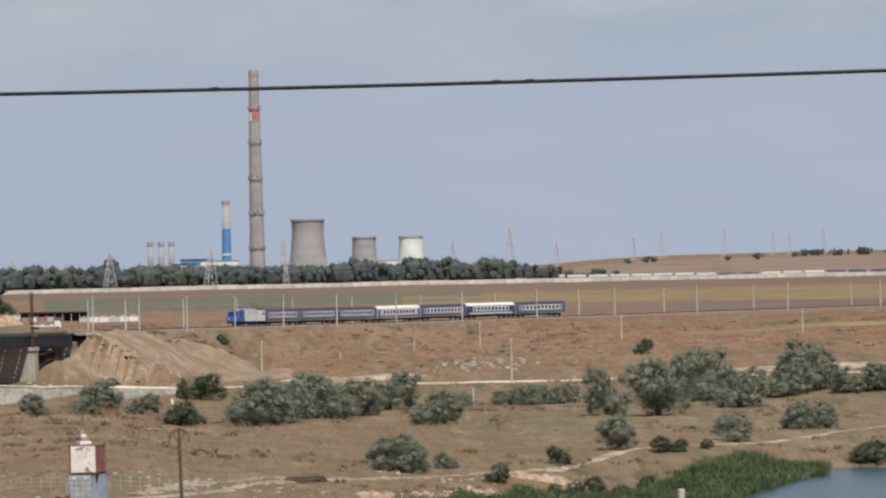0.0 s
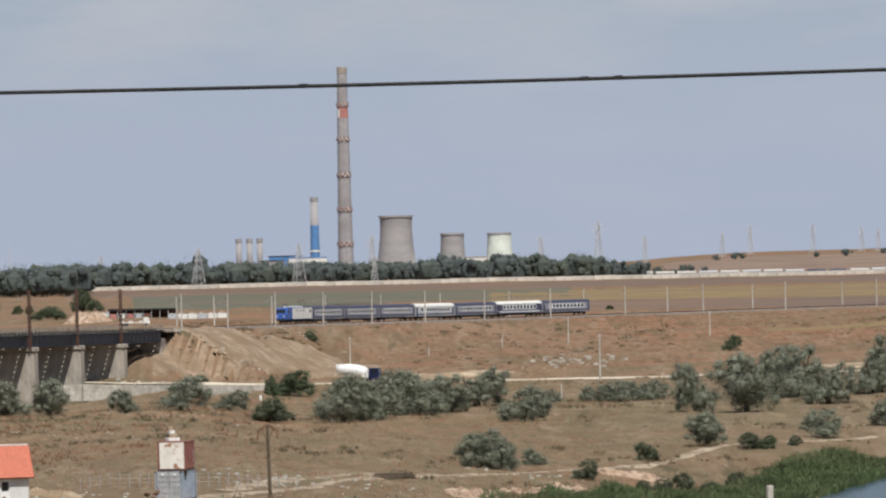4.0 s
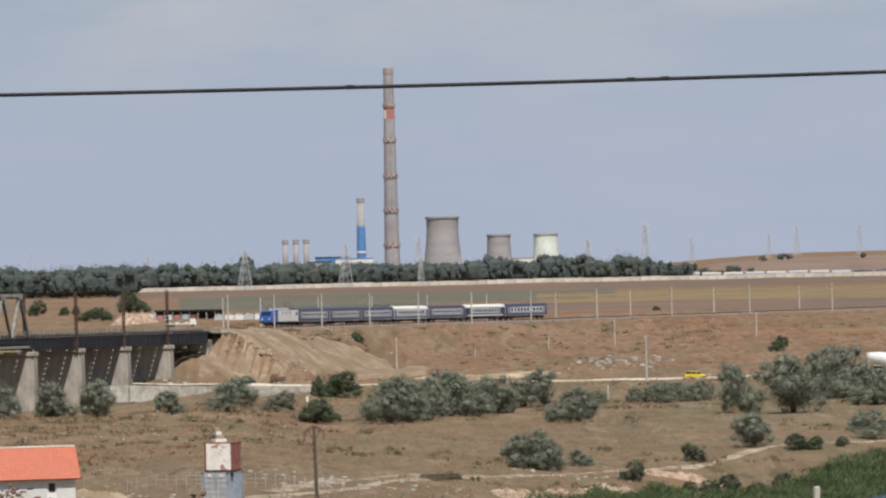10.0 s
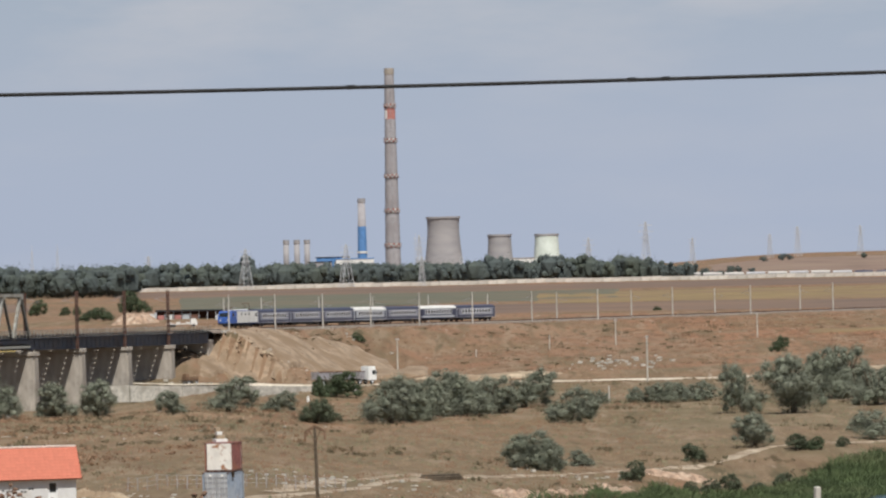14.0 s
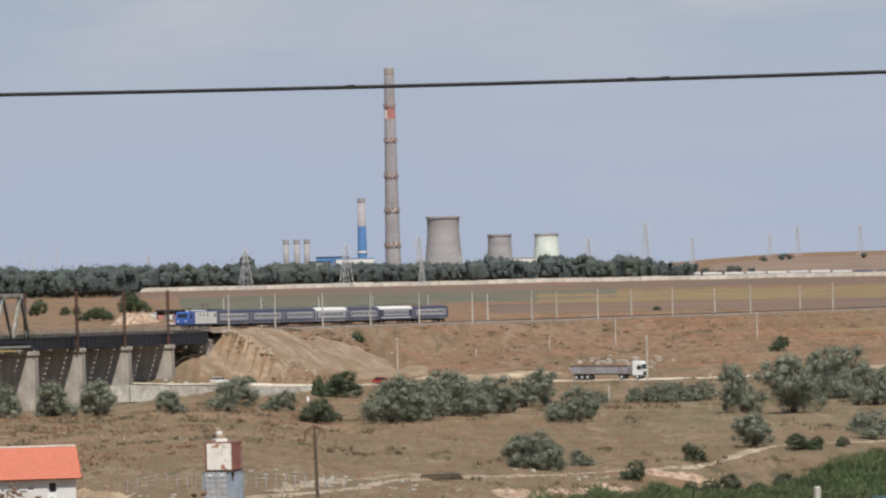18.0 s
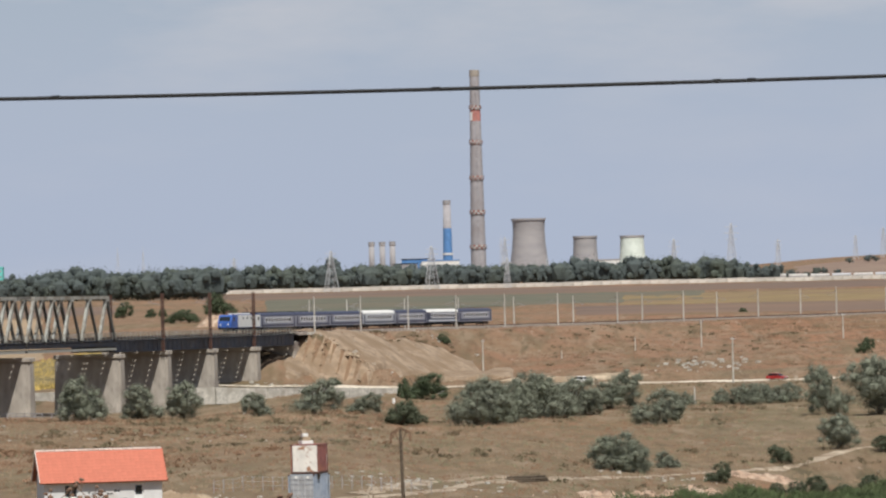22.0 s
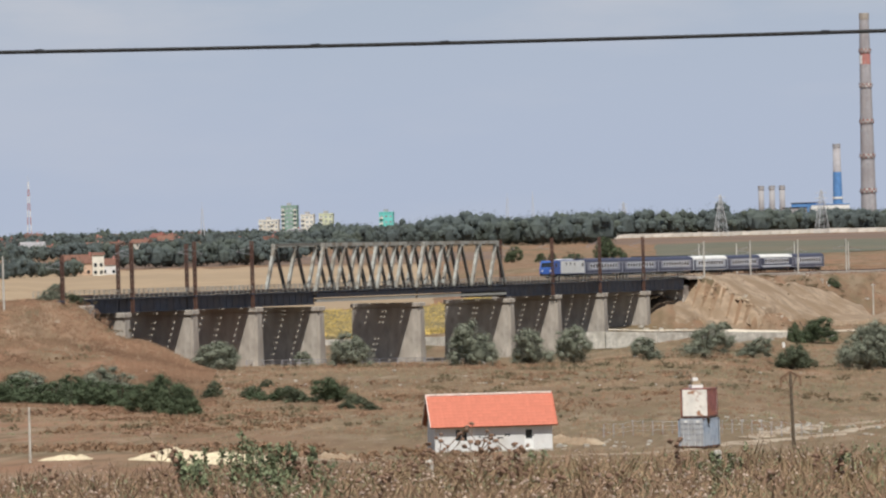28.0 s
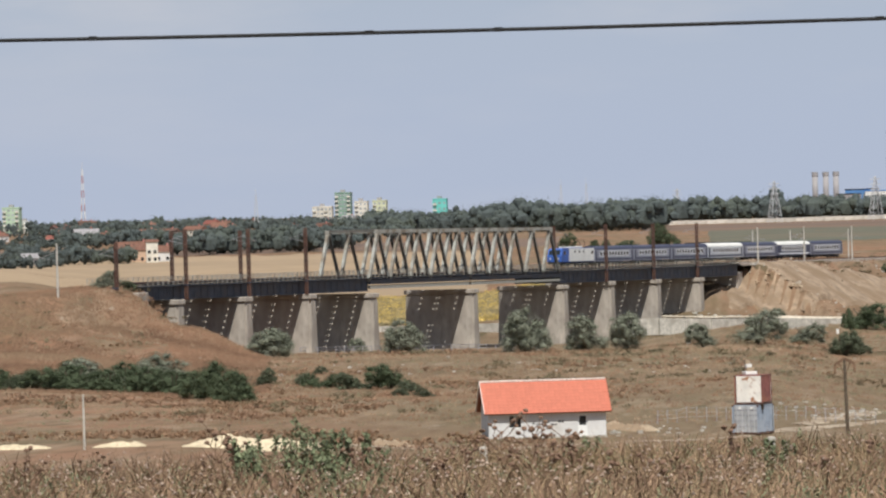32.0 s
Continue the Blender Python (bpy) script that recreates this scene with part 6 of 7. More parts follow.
def cottage():
    az, d = -5.895, 374.0
    x, y = polar(az, d)
    g = ground_z(x, y)
    root = thing("cottage", pose(x, y, g, 0, 0, 10.5), "small white cottage with an orange tiled gable roof", "house")
    L, D, H, R, T = 10.4, 7.0, 2.55, 2.35, 0.3
    part("foundation", box(-L / 2 - 0.06, -D / 2 - 0.06, -1.2, L / 2 + 0.06, D / 2 + 0.06, 0.15), M["pale_concrete"], root)
    # front wall with two openings
    win, door = (-3.45, -2.25, 0.95, 2.1), (2.72, 3.55, 0.15, 2.05)
    bm = bmesh.new()
    f = -D / 2
    cuts = [-L / 2, win[0], win[1], door[0], door[1], L / 2]
    add_box(bm, cuts[0], f, 0, cuts[1], f + T, H)
    add_box(bm, cuts[1], f, 0, cuts[2], f + T, win[2])
    add_box(bm, cuts[1], f, win[3], cuts[2], f + T, H)
    add_box(bm, cuts[2], f, 0, cuts[3], f + T, H)
    add_box(bm, cuts[3], f, door[3], cuts[4], f + T, H)
    add_box(bm, cuts[4], f, 0, cuts[5], f + T, H)
    part("front_wall", bm, M["plaster"], root)
    part("back_wall", box(-L / 2, D / 2 - T, 0, L / 2, D / 2, H), M["plaster"], root)
    for sx in (-1, 1):
        o = sx * L / 2
        bm = bmesh.new()
        ring = [(-D / 2 + T, 0), (D / 2 - T, 0), (D / 2 - T, H), (0, H + R - 0.12), (-D / 2 + T, H)]
        a = [bm.verts.new((o, q, z)) for q, z in ring]
        b = [bm.verts.new((o - sx * T, q, z)) for q, z in ring]
        bm.faces.new(a)
        bm.faces.new(b[::-1])
        for k in range(5):
            bm.faces.new((a[k], b[k], b[(k + 1) % 5], a[(k + 1) % 5]))
        bmesh.ops.recalc_face_normals(bm, faces=bm.faces[:])
        part("gable_wall", bm, M["plaster"], root, "grey-white gable wall")
    w = part("window", box(win[0], f + 0.12, win[2], win[1], f + 0.18, win[3]), M["glass"], root, "dark double window")
    for q in (win[0], (win[0] + win[1]) / 2 - 0.05, win[1] - 0.1):
        part("frame_post", box(q, f + 0.06, win[2], q + 0.1, f + 0.22, win[3]), M["white"], w)
    for z in (win[2], win[3] - 0.08):
        part("frame_rail", box(win[0], f + 0.07, z, win[1], f + 0.21, z + 0.08), M["white"], w)
    dr = part("door", box(door[0], f + 0.1, door[2], door[1], f + 0.16, door[3]), M["drum"], root, "white door with a dark upper pane")
    part("door_pane", box(door[0] + 0.12, f + 0.08, 1.1, door[1] - 0.12, f + 0.18, 1.9), M["glass"], dr)
    part("door_step", box(door[0] - 0.1, f - 0.5, -0.3, door[1] + 1.3, f - 0.07, 0.12), M["pale_concrete"], root)
    # roof: two slopes with rows of tiles, ridge and verge
    e, o = 0.5, 0.42
    slope = math.atan2(R, D / 2)
    run = math.hypot(R, D / 2) + e / math.cos(slope)
    for sy in (-1, 1):
        sl = part("roof_slope", box(-L / 2 - o, 0, -0.1, L / 2 + o, run, 0.0), M["roof_board"], root)
        m = pose(0, 0, H + R + 0.06) @ (Matrix.Rotation(0 if sy > 0 else math.pi, 4, "Z")) @ Matrix.Rotation(-slope, 4, "X")
        sl.matrix_local = m
        rows, cols = 10, 26
        tw, th = (L + 2 * o) / cols, run / rows
        bm = bmesh.new()
        v = [bm.verts.new(p) for p in ((0, 0, 0.012), (tw * 0.99, 0, 0.012), (tw * 0.99, th * 1.04, 0.03), (0, th * 1.04, 0.03), (tw * 0.48, 0, 0.024), (tw * 0.48, th * 1.04, 0.05))]
        bm.faces.new((v[0], v[4], v[5], v[3]))
        bm.faces.new((v[4], v[1], v[2], v[5]))
        bm.faces.new((v[3], v[5], v[2]))
        me = bpy.data.meshes.new("tile")
        bm.to_mesh(me)
        bm.free()
        me.materials.append(M["roof_tile"])
        for i in range(rows):
            for k in range(cols):
                t = new("tile", me)
                t.parent = sl
                t.location = (-L / 2 - o + k * tw, i * th, 0)
    for k in range(26):
        t = part("ridge_tile", box(-L / 2 - o + k * (L + 2 * o) / 26, -0.16, H + R + 0.02, -L / 2 - o + (k + 1) * (L + 2 * o) / 26 - 0.02, 0.16, H + R + 0.2, 0.03), M["white_ridge"], root)
    for sx in (-1, 1):
        for sy in (-1, 1):
            q = sx * (L / 2 + o)
            part("verge_board", beam((q, 0, H + R + 0.06), (q, sy * (D / 2 + e), H - e * math.tan(slope) + 0.06), 0.06, 0.24, (0, 0, 1)), M["white_ridge"] if sx < 0 else M["roof_tile"], root)
    # scrawled marks on the front wall, too worn to read
    rng = random.Random(3)
    for k in range(9):
        q = -1.3 + k * 0.32 + rng.uniform(-0.05, 0.05)
        z = 1.25 + rng.uniform(-0.12, 0.15)
        part("scrawl", box(q, f - 0.006, z, q + rng.uniform(0.12, 0.26), f + 0.01, z + rng.uniform(0.06, 0.2)), M["dark"], root)


cottage()


def container(az, d, turn, up, main, side_mat, label, length=2.99, rust=False):
    x, y = polar(az, d)
    g = ground_z(x, y)
    root = thing("shipping_container", pose(x, y, g + 0.12 + up, 0, 0, turn), label, "container")
    W, H = 2.44, 2.55
    hw, hl = W / 2, length / 2
    part("floor", box(-hw, -hl, 0, hw, hl, 0.16), M["rust"], root)
    part("roof", box(-hw, -hl, H - 0.08, hw, hl, H), side_mat, root)
    for sx in (-1, 1):
        n = 14
        edge = []
        for k in range(n):
            a, b = -hl + 0.1 + k * (length - 0.2) / n, -hl + 0.1 + (k + 1) * (length - 0.2) / n
            o = sx * (hw - (0.045 if k % 2 else 0.0))
            edge += [(o, a + 0.02), (o, b - 0.02)]
        bm = bmesh.new()
        lo = [bm.verts.new((q, v, 0.16)) for q, v in edge]
        hi = [bm.verts.new((q, v, H - 0.08)) for q, v in edge]
        for k in range(len(edge) - 1):
            bm.faces.new((lo[k], lo[k + 1], hi[k + 1], hi[k]))
        part("side_wall", bm, side_mat, root, "corrugated steel side")
    for sx in (-1, 1):
        for sy in (-1, 1):
            part("corner_post", box(sx * hw - 0.08, sy * hl - 0.08, 0, sx * hw + 0.02, sy * hl + 0.08, H), side_mat, root)
            for z in (0, H - 0.12):
                part("corner_casting", box(sx * hw - 0.1, sy * hl - 0.1, z, sx * hw + 0.035, sy * hl + 0.1, z + 0.125), M["rust"], root)
    part("back_wall", box(-hw, hl - 0.08, 0.16, hw, hl, H - 0.08), main, root)
    for sx in (-1, 1):
        a, b = sorted((sx * (0.003 if rust else 0.02), sx * (hw - 0.08)))
        leaf = part("door_leaf", box(a, -hl, 0.16, b, -hl + 0.06, H - 0.08, 0.01), main, root)
        if rust:
            continue
        for q in (a + 0.3, b - 0.3):
            part("lock_rod", beam((q, -hl - 0.04, 0.12), (q, -hl - 0.04, H - 0.05), 0.04, 0.04, (0, 1, 0)), M["galv"], leaf)
        for z in (0.62, 1.12, 1.62, 2.05):
            part("panel_rib", box(a + 0.06, -hl - 0.022, z, b - 0.06, -hl + 0.01, z + 0.1), M["shade_grey"], leaf)
        part("placard", box(a + 0.45, -hl - 0.03, 2.2, a + 0.7, -hl + 0.01, 2.4), M["white"], leaf)
    for k in range(3):
        part("skid", box(-hw, -hl + 0.2 + k * (length - 0.6) / 2, -0.5, hw, -hl + 0.45 + k * (length - 0.6) / 2, 0.0), M["bark"], root)
    return root


container(-3.05, 372, -24, 0.0, M["cont_grey"], M["cont_blue"], "grey-blue shipping container with ribbed doors, carrying another")
container(-3.04, 372.2, -13, 2.62, M["cont_white"], M["cont_red"], "rust-stained white shipping container stacked on a grey one", rust=True)


def junk_on_top():
    x, y = polar(-3.08, 372.3)
    z = ground_z(x, y) + 0.12 + 2.62 + 2.55
    root = thing("scrap_stack", pose(x, y, z, 0, 0, 20), "small leaning stack of pale scrap boards on a container", "scrap")
    for k, (a, b, c, d, t) in enumerate(((-0.55, -0.5, 0.5, 0.5, 0.3), (-0.42, -0.4, 0.3, 0.35, 0.34), (-0.4, -0.3, 0.1, 0.3, 0.3), (-0.5, -0.25, -0.05, 0.25, 0.36))):
        z0 = sum((0.3, 0.34, 0.3, 0.36)[:k])
        part("board", box(a, b, z0, c, d, z0 + t, 0.03), M["chalk"] if k % 2 else M["white"], root)


junk_on_top()


def telephone_pole():
    x, y = polar(-1.775, 352)
    root = thing("telephone_pole", pose(x, y, ground_z(x, y), 0, -1.2, 0), "old dark wooden pole with drooping iron arms", "utility pole")
    H = 7.0
    part("pole", tube([(0.17, -0.8), (0.15, 2), (0.12, H)], 14), M["bark"], root)
    for s in (-1, 1):
        part("arm", beam((0, 0, H + 0.05), (s * 0.85, 0, H - 0.45), 0.22, 0.22), M["stalk"], root)
        part("brace", beam((s * 0.06, 0, H - 1.35), (s * 0.45, 0, H - 0.28), 0.1, 0.1), M["stalk"], root)
        part("insulator", tube([(0.02, H - 1.15), (0.09, H - 1.05), (0.11, H - 0.75), (0.05, H - 0.48)], 10), M["stalk"], root).location = (s * 0.82, 0, 0)


telephone_pole()


def timber_pile(az, d, n, length, label):
    rng = random.Random(int(d))
    x, y = polar(az, d)
    root = thing("timber_pile", pose(x, y, ground_z(x, y) + 0.05, 0, 0, -70), label, "timber")
    for k in range(n):
        bm = tube([(0.13, -length / 2), (0.11, length / 2)], 8)
        ob = part("log", bm, M["bark"], root)
        ob.matrix_local = pose((k % 4 - 1.5) * 0.32, rng.uniform(-0.5, 0.5), 0.14 + 0.23 * (k // 4), 90, 0, rng.uniform(-8, 8))


timber_pile(1.85 - 1.95, 455, 10, 4.0, "low pile of dark weathered timber beside the track")


def post(az, d, high, w, label="plain pale concrete post in the grass", name="concrete_post", material="pale_concrete", lean=0.0, cap=False):
    root = thing(name, spot(az, d), label, "post", "concrete posts on the grassland")
    part("shaft", tube([(w * 0.62, -0.6), (w * 0.55, high * 0.5), (w * 0.42, high)], 8), M[material], root)
    if cap:
        part("bracket", beam((-0.5, 0, high - 0.3), (0.5, 0, high - 0.3), 0.1, 0.12), M["galv"], root)
        for s in (-0.42, 0.42):
            part("insulator", tube([(0.06, high - 0.25), (0.04, high)], 8), M["dark"], root).location = (s, 0, 0)


for az, d, h, w in ((2.739, 884, 9.6, 0.34), (-0.652, 995, 8.0, 0.32), (2.319, 1090, 6.8, 0.3), (4.239, 1105, 6.6, 0.32), (1.419, 1074, 3.6, 0.26), (0.418, 1039, 1.9, 0.26), (6.689, 1068, 5.8, 0.3), (2.209, 792, 3.2, 0.3), (-12.07, 318, 4.2, 0.17), (7.9, 1065, 6, 0.3)):
    post(az, d, h, w, cap=h > 6)
for az, d in ((-3.9, 850), (-1.88, 872), (-5.95, 905)):
    post(az, d, 1.1, 0.55, "short white marker stone in dry grass", "marker_stone", "white")

def wire_fence(a0, d0, a1, d1, n):
    root = thing("wire_fence", Matrix(), "sagging wire fence on thin grey posts", "fence")
    rng = random.Random(8)
    spots = [polar(a0 + (a1 - a0) * k / n, d0 + (d1 - d0) * k / n) for k in range(n + 1)]
    tops = []
    for x, y in spots:
        g, h = ground_z(x, y), rng.uniform(1.25, 1.5)
        top = Vector((x + rng.uniform(-0.06, 0.06), y, g + h))
        part("post", beam((x, y, g - 0.3), top, 0.07, 0.07, (0, 1, 0)), M["tipper"], root)
        tops.append((Vector((x, y, g)), top))
    for (g0, t0), (g1, t1) in zip(tops, tops[1:]):
        for f in (0.35, 0.65, 0.95):
            part("wire", beam(g0.lerp(t0, f), g1.lerp(t1, f), 0.012, 0.012), M["galv"], root)


wire_fence(-4.35, 398, -1.4, 408, 22)

# ---- the line's masts ----


def catenary_mast(s, side, high=8.6, rusty=False, arm=1):
    p, a = on_track(s, side)
    base = p.z - 0.8 if not rusty else p.z - 3.1
    label = "rust-brown steel catenary mast fixed to the bridge" if rusty else "pale concrete catenary mast beside the railway"
    root = thing("catenary_mast", Matrix.Translation((p.x, p.y, base)) @ Matrix.Rotation(-a, 4, "Z"), label, "mast", "masts of the railway")
    m = M["rust"] if rusty else M["mast"]
    if rusty:
        bm = bmesh.new()
        for ex in (-0.2, 0.2):
            add_beam(bm, (ex, 0, 0), (ex, 0, high), 0.18, 0.4, (0, 1, 0))
        for k in range(int(high / 0.9)):
            add_beam(bm, (-0.2, 0, k * 0.9), (0.2, 0, k * 0.9 + 0.9), 0.1, 0.25, (0, 1, 0))
        part("shaft", bm, m, root)
        part("bracket", box(-1.3, -0.25, 2.3, 0.3, 0.25, 2.5), M["girder"], root)
    else:
        part("shaft", tube([(0.21, -1.5), (0.18, 3), (0.12, high)], 10), m, root)
    sgn = -1 if side > 0 else 1
    z = high - 2.2 if not rusty else high - 1.8
    part("arm", beam((0, 0, z + 0.9), (sgn * 3.0, 0, z), 0.055, 0.055), M["tipper"], root)
    part("stay", beam((0, 0, z - 0.5), (sgn * 2.9, 0, z + 0.02), 0.05, 0.05), M["tipper"], root)
    part("insulator", tube([(0.09, z + 0.75), (0.09, z + 1.1)], 8), M["dark"], root).location = (sgn * 0.3, 0, 0)


for s in (33, 66, 101.4, 138.3, 174.7, 211.2, 247.9, 284.4, 322.1, 359, 396.6, 438, 481, 523.6, 567):
    catenary_mast(s, 6.0, 8.0)
for s in (62, 89, 132, 171.3, 208.4, 244.2, 281.5, 318.4, 357.2, 395.6, 436, 481, 526.6):
    catenary_mast(s, -4.5, 7.4)
for s in (-11, -39, -68, -223, -248, -274):
    catenary_mast(s, 6.9, 11.4, True)
for s in (-68, -226, -255):
    catenary_mast(s, -3.9, 11.2, True)
catenary_mast(-297, 5.0, 9.6, True)
catenary_mast(-319, 5.0, 8.0)


def ballast():
    """The track bed off the bridge: a low bank of stones with rails on sleepers."""
    for off in (0.0, 4.0):
        verts, faces = [], []
        ss = [v for v in np.arange(20, 640, 6)]
        for s in ss:
            p, a = on_track(s, off)
            for x, z in ((-2.6, -0.85), (-1.7, -0.28), (1.7, -0.28), (2.6, -0.85)):
                verts.append((p.x + math.cos(a) * x, p.y - math.sin(a) * x, p.z + z))
        for i in range(len(ss) - 1):
            for j in range(3):
                q = i * 4 + j
                faces.append((q, q + 1, q + 5, q + 4))
        bed = tagged(raw("track_bed", verts, faces, M["ballast"]), "stony ballast bed of the railway", "track bed", kind="structure")
        for x in (-0.75, 0.75):
            bm = bmesh.new()
            for s0, s1 in zip(ss, ss[1:]):
                a, b = on_track(s0, off + x)[0], on_track(s1, off + x)[0]
                add_beam(bm, a - Vector((0, 0, 0.09)), b - Vector((0, 0, 0.09)), 0.08, 0.18)
            part("rail", bm, M["rust"], bed)
        bm = bmesh.new()
        for s in np.arange(20, 420, 1.4):
            a, b = on_track(s, off - 1.25)[0], on_track(s, off + 1.25)[0]
            add_beam(bm, a - Vector((0, 0, 0.24)), b - Vector((0, 0, 0.24)), 0.28, 0.14)
        tagged(part("sleepers", bm, M["pale_concrete"], bed), kind="stuff")


ballast()


def bridge_fence():
    root = thing("pipe_railing", Matrix(), "low grey pipe railing along the valley floor", "railing")
    pts = [polar(-9.15 + 0.12 * k, 900 + 4 * math.sin(k)) for k in range(26)]
    for p, q in zip(pts, pts[1:]):
        gp, gq = ground_z(*p), ground_z(*q)
        part("post", beam((*p, gp - 0.2), (*p, gp + 1.1), 0.14, 0.14, (0, 1, 0)), M["tipper"], root)
        for z in (0.55, 1.05):
            part("bar", beam((*p, gp + z), (*q, gq + z), 0.1, 0.12), M["tipper"], root)


bridge_fence()

# ---- pylons and masts far off ----


def pylon(az, d, top, label="grey lattice power pylon on the plain", wide=None, arms=3):
    x, y = polar(az, d)
    g = ground_z(x, y)
    H = true_z(az, d, top) - g
    w = wide or H * 0.16
    root = thing("pylon", pose(x, y, g - 0.2, 0, 0, 25), label, "pylon", "pylons on the plain")
    t = H / 260 + 0.12
    zs = [0, 0.22, 0.4, 0.54, 0.66, 0.78, 0.9, 1.0]

    def r(f):
        return w / 2 * (1 - f) + 0.35
    legs = [(1, 1), (-1, 1), (-1, -1), (1, -1)]
    for sx, sy in legs:
        part("leg", beam((sx * r(0), sy * r(0), 0), (sx * r(1), sy * r(1), H), t, t), M["galv"], root)
    for k in range(4):
        p, q = legs[k], legs[(k + 1) % 4]
        for a, b in zip(zs, zs[1:]):
            part("brace", beam((p[0] * r(a), p[1] * r(a), a * H), (q[0] * r(b), q[1] * r(b), b * H), t * 0.6, t * 0.6), M["galv"], root)
            part("brace", beam((q[0] * r(a), q[1] * r(a), a * H), (p[0] * r(b), p[1] * r(b), b * H), t * 0.6, t * 0.6), M["galv"], root)
    for k in range(arms):
        f = 0.93 - 0.12 * k
        half = H * (0.15, 0.17, 0.13)[k % 3]
        for sg in (-1, 1):
            arm = part("crossarm", beam((0, 0, f * H + 0.6), (sg * half, 0, f * H), t * 0.8, t * 0.8), M["galv"], root)
            part("lower_chord", beam((0, 0, f * H - 0.5), (sg * half, 0, f * H), t * 0.8, t * 0.8), M["galv"], arm)


for az, d, el in ((-2.686, 2750, 0.00321), (-1.319, 2750, 0.00374), (2.756, 3300, 0.00748), (-0.296, 2760, 0.0005), (1.976, 3200, 0.00404), (3.386, 3500, 0.00348), (4.434, 3700, 0.00386), (4.811, 3700, 0.00558),
                  (5.659, 3750, 0.00549), (6.315, 3750, 0.00456), (6.535, 3800, 0.00394), (6.994, 3750, 0.0051), (-0.32, 3600, 0.0055), (-4.0, 3500, 0.002), (0.25, 3500, 0.0)):
    pylon(az, d, max(18 + el * d, 15), wide=6.5 if az in (-2.686, -1.319) else None)


def lattice_mast(az, d, top, banded, label):
    x, y = polar(az, d)
    g = ground_z(x, y)
    H = true_z(az, d, top) - g
    root = thing("radio_mast", pose(x, y, g), label, "mast")
    n = 9
    for k in range(n):
        z0, z1 = H * k / n, H * (k + 1) / n
        w0, w1 = 2.2 * (1 - z0 / H) + 0.5, 2.2 * (1 - z1 / H) + 0.5
        bm = bmesh.new()
        for sx, sy in ((1, 1), (-1, 1), (-1, -1), (1, -1)):
            add_beam(bm, (sx * w0 / 2, sy * w0 / 2, z0), (sx * w1 / 2, sy * w1 / 2, z1), 0.22, 0.22)
            add_beam(bm, (sx * w0 / 2, -sy * w0 / 2, z0), (sx * w1 / 2, sy * w1 / 2, z1), 0.14, 0.14)
        part("section", bm, M["red_band"] if banded and k % 2 else (M["white"] if banded else M["galv"]), root)
    part("aerial", beam((0, 0, H), (0, 0, H + 4), 0.2, 0.2, (0, 1, 0)), M["galv"], root)


lattice_mast(-12.0, 2850, 18 + 0.01177 * 2850 - 4, True, "tall red and white lattice radio mast")
lattice_mast(-9.69, 2850, 18 + 0.0045 * 2850 - 4, False, "grey lattice radio mast above the town")
lattice_mast(-5.572, 3100, 18 + 0.00487 * 3100 - 4, False, "grey lattice radio mast behind the trees")
lattice_mast(-5.229, 3100, 18 + 0.00501 * 3100 - 4, False, "grey lattice radio mast behind the trees")
lattice_mast(-1.72 + 1.35, 3700, 18 + 0.0047 * 3700, False, "grey lattice mast beside the power station")

# ---- power station buildings ----


def plant_hall(az, d, w, dep, h, wall, roof, label, windows=8):
    root = thing("industrial_hall", spot(az, d, -az, z=0), label, "industrial building")
    part("outer_wall", box(-w / 2, -dep / 2, -1, w / 2, dep / 2, h), wall, root)
    part("roof", box(-w / 2 - 0.4, -dep / 2 - 0.4, h, w / 2 + 0.4, dep / 2 + 0.4, h + 0.9, 0.1), roof, root)
    for k in range(windows):
        q = -w / 2 + (k + 0.5) * w / windows
        part("window", box(q - w / windows * 0.32, -dep / 2 - 0.06, h * 0.55, q + w / windows * 0.32, -dep / 2 + 0.05, h * 0.82), M["pane_far"], root)


plant_hall(-1.5, 3800, 30, 20, 20, M["blue_paint"], M["dark"], "blue power station boiler hall", 6)
plant_hall(-1.2, 3790, 34, 16, 18.3, M["white"], M["blue_paint"], "long white and blue turbine hall", 8)
plant_hall(-1.68, 3780, 22, 14, 16, M["tower"], M["dark"], "grey boiler house below the short chimneys", 5)
plant_hall(-0.28, 3800, 10, 10, 15, M["white"], M["tower"], "small white pump house", 3)
plant_hall(1.05, 3850, 26, 12, 15.5, M["white"], M["tower"], "low white hall between the cooling towers", 6)

# ---- parked freight wagons far off ----


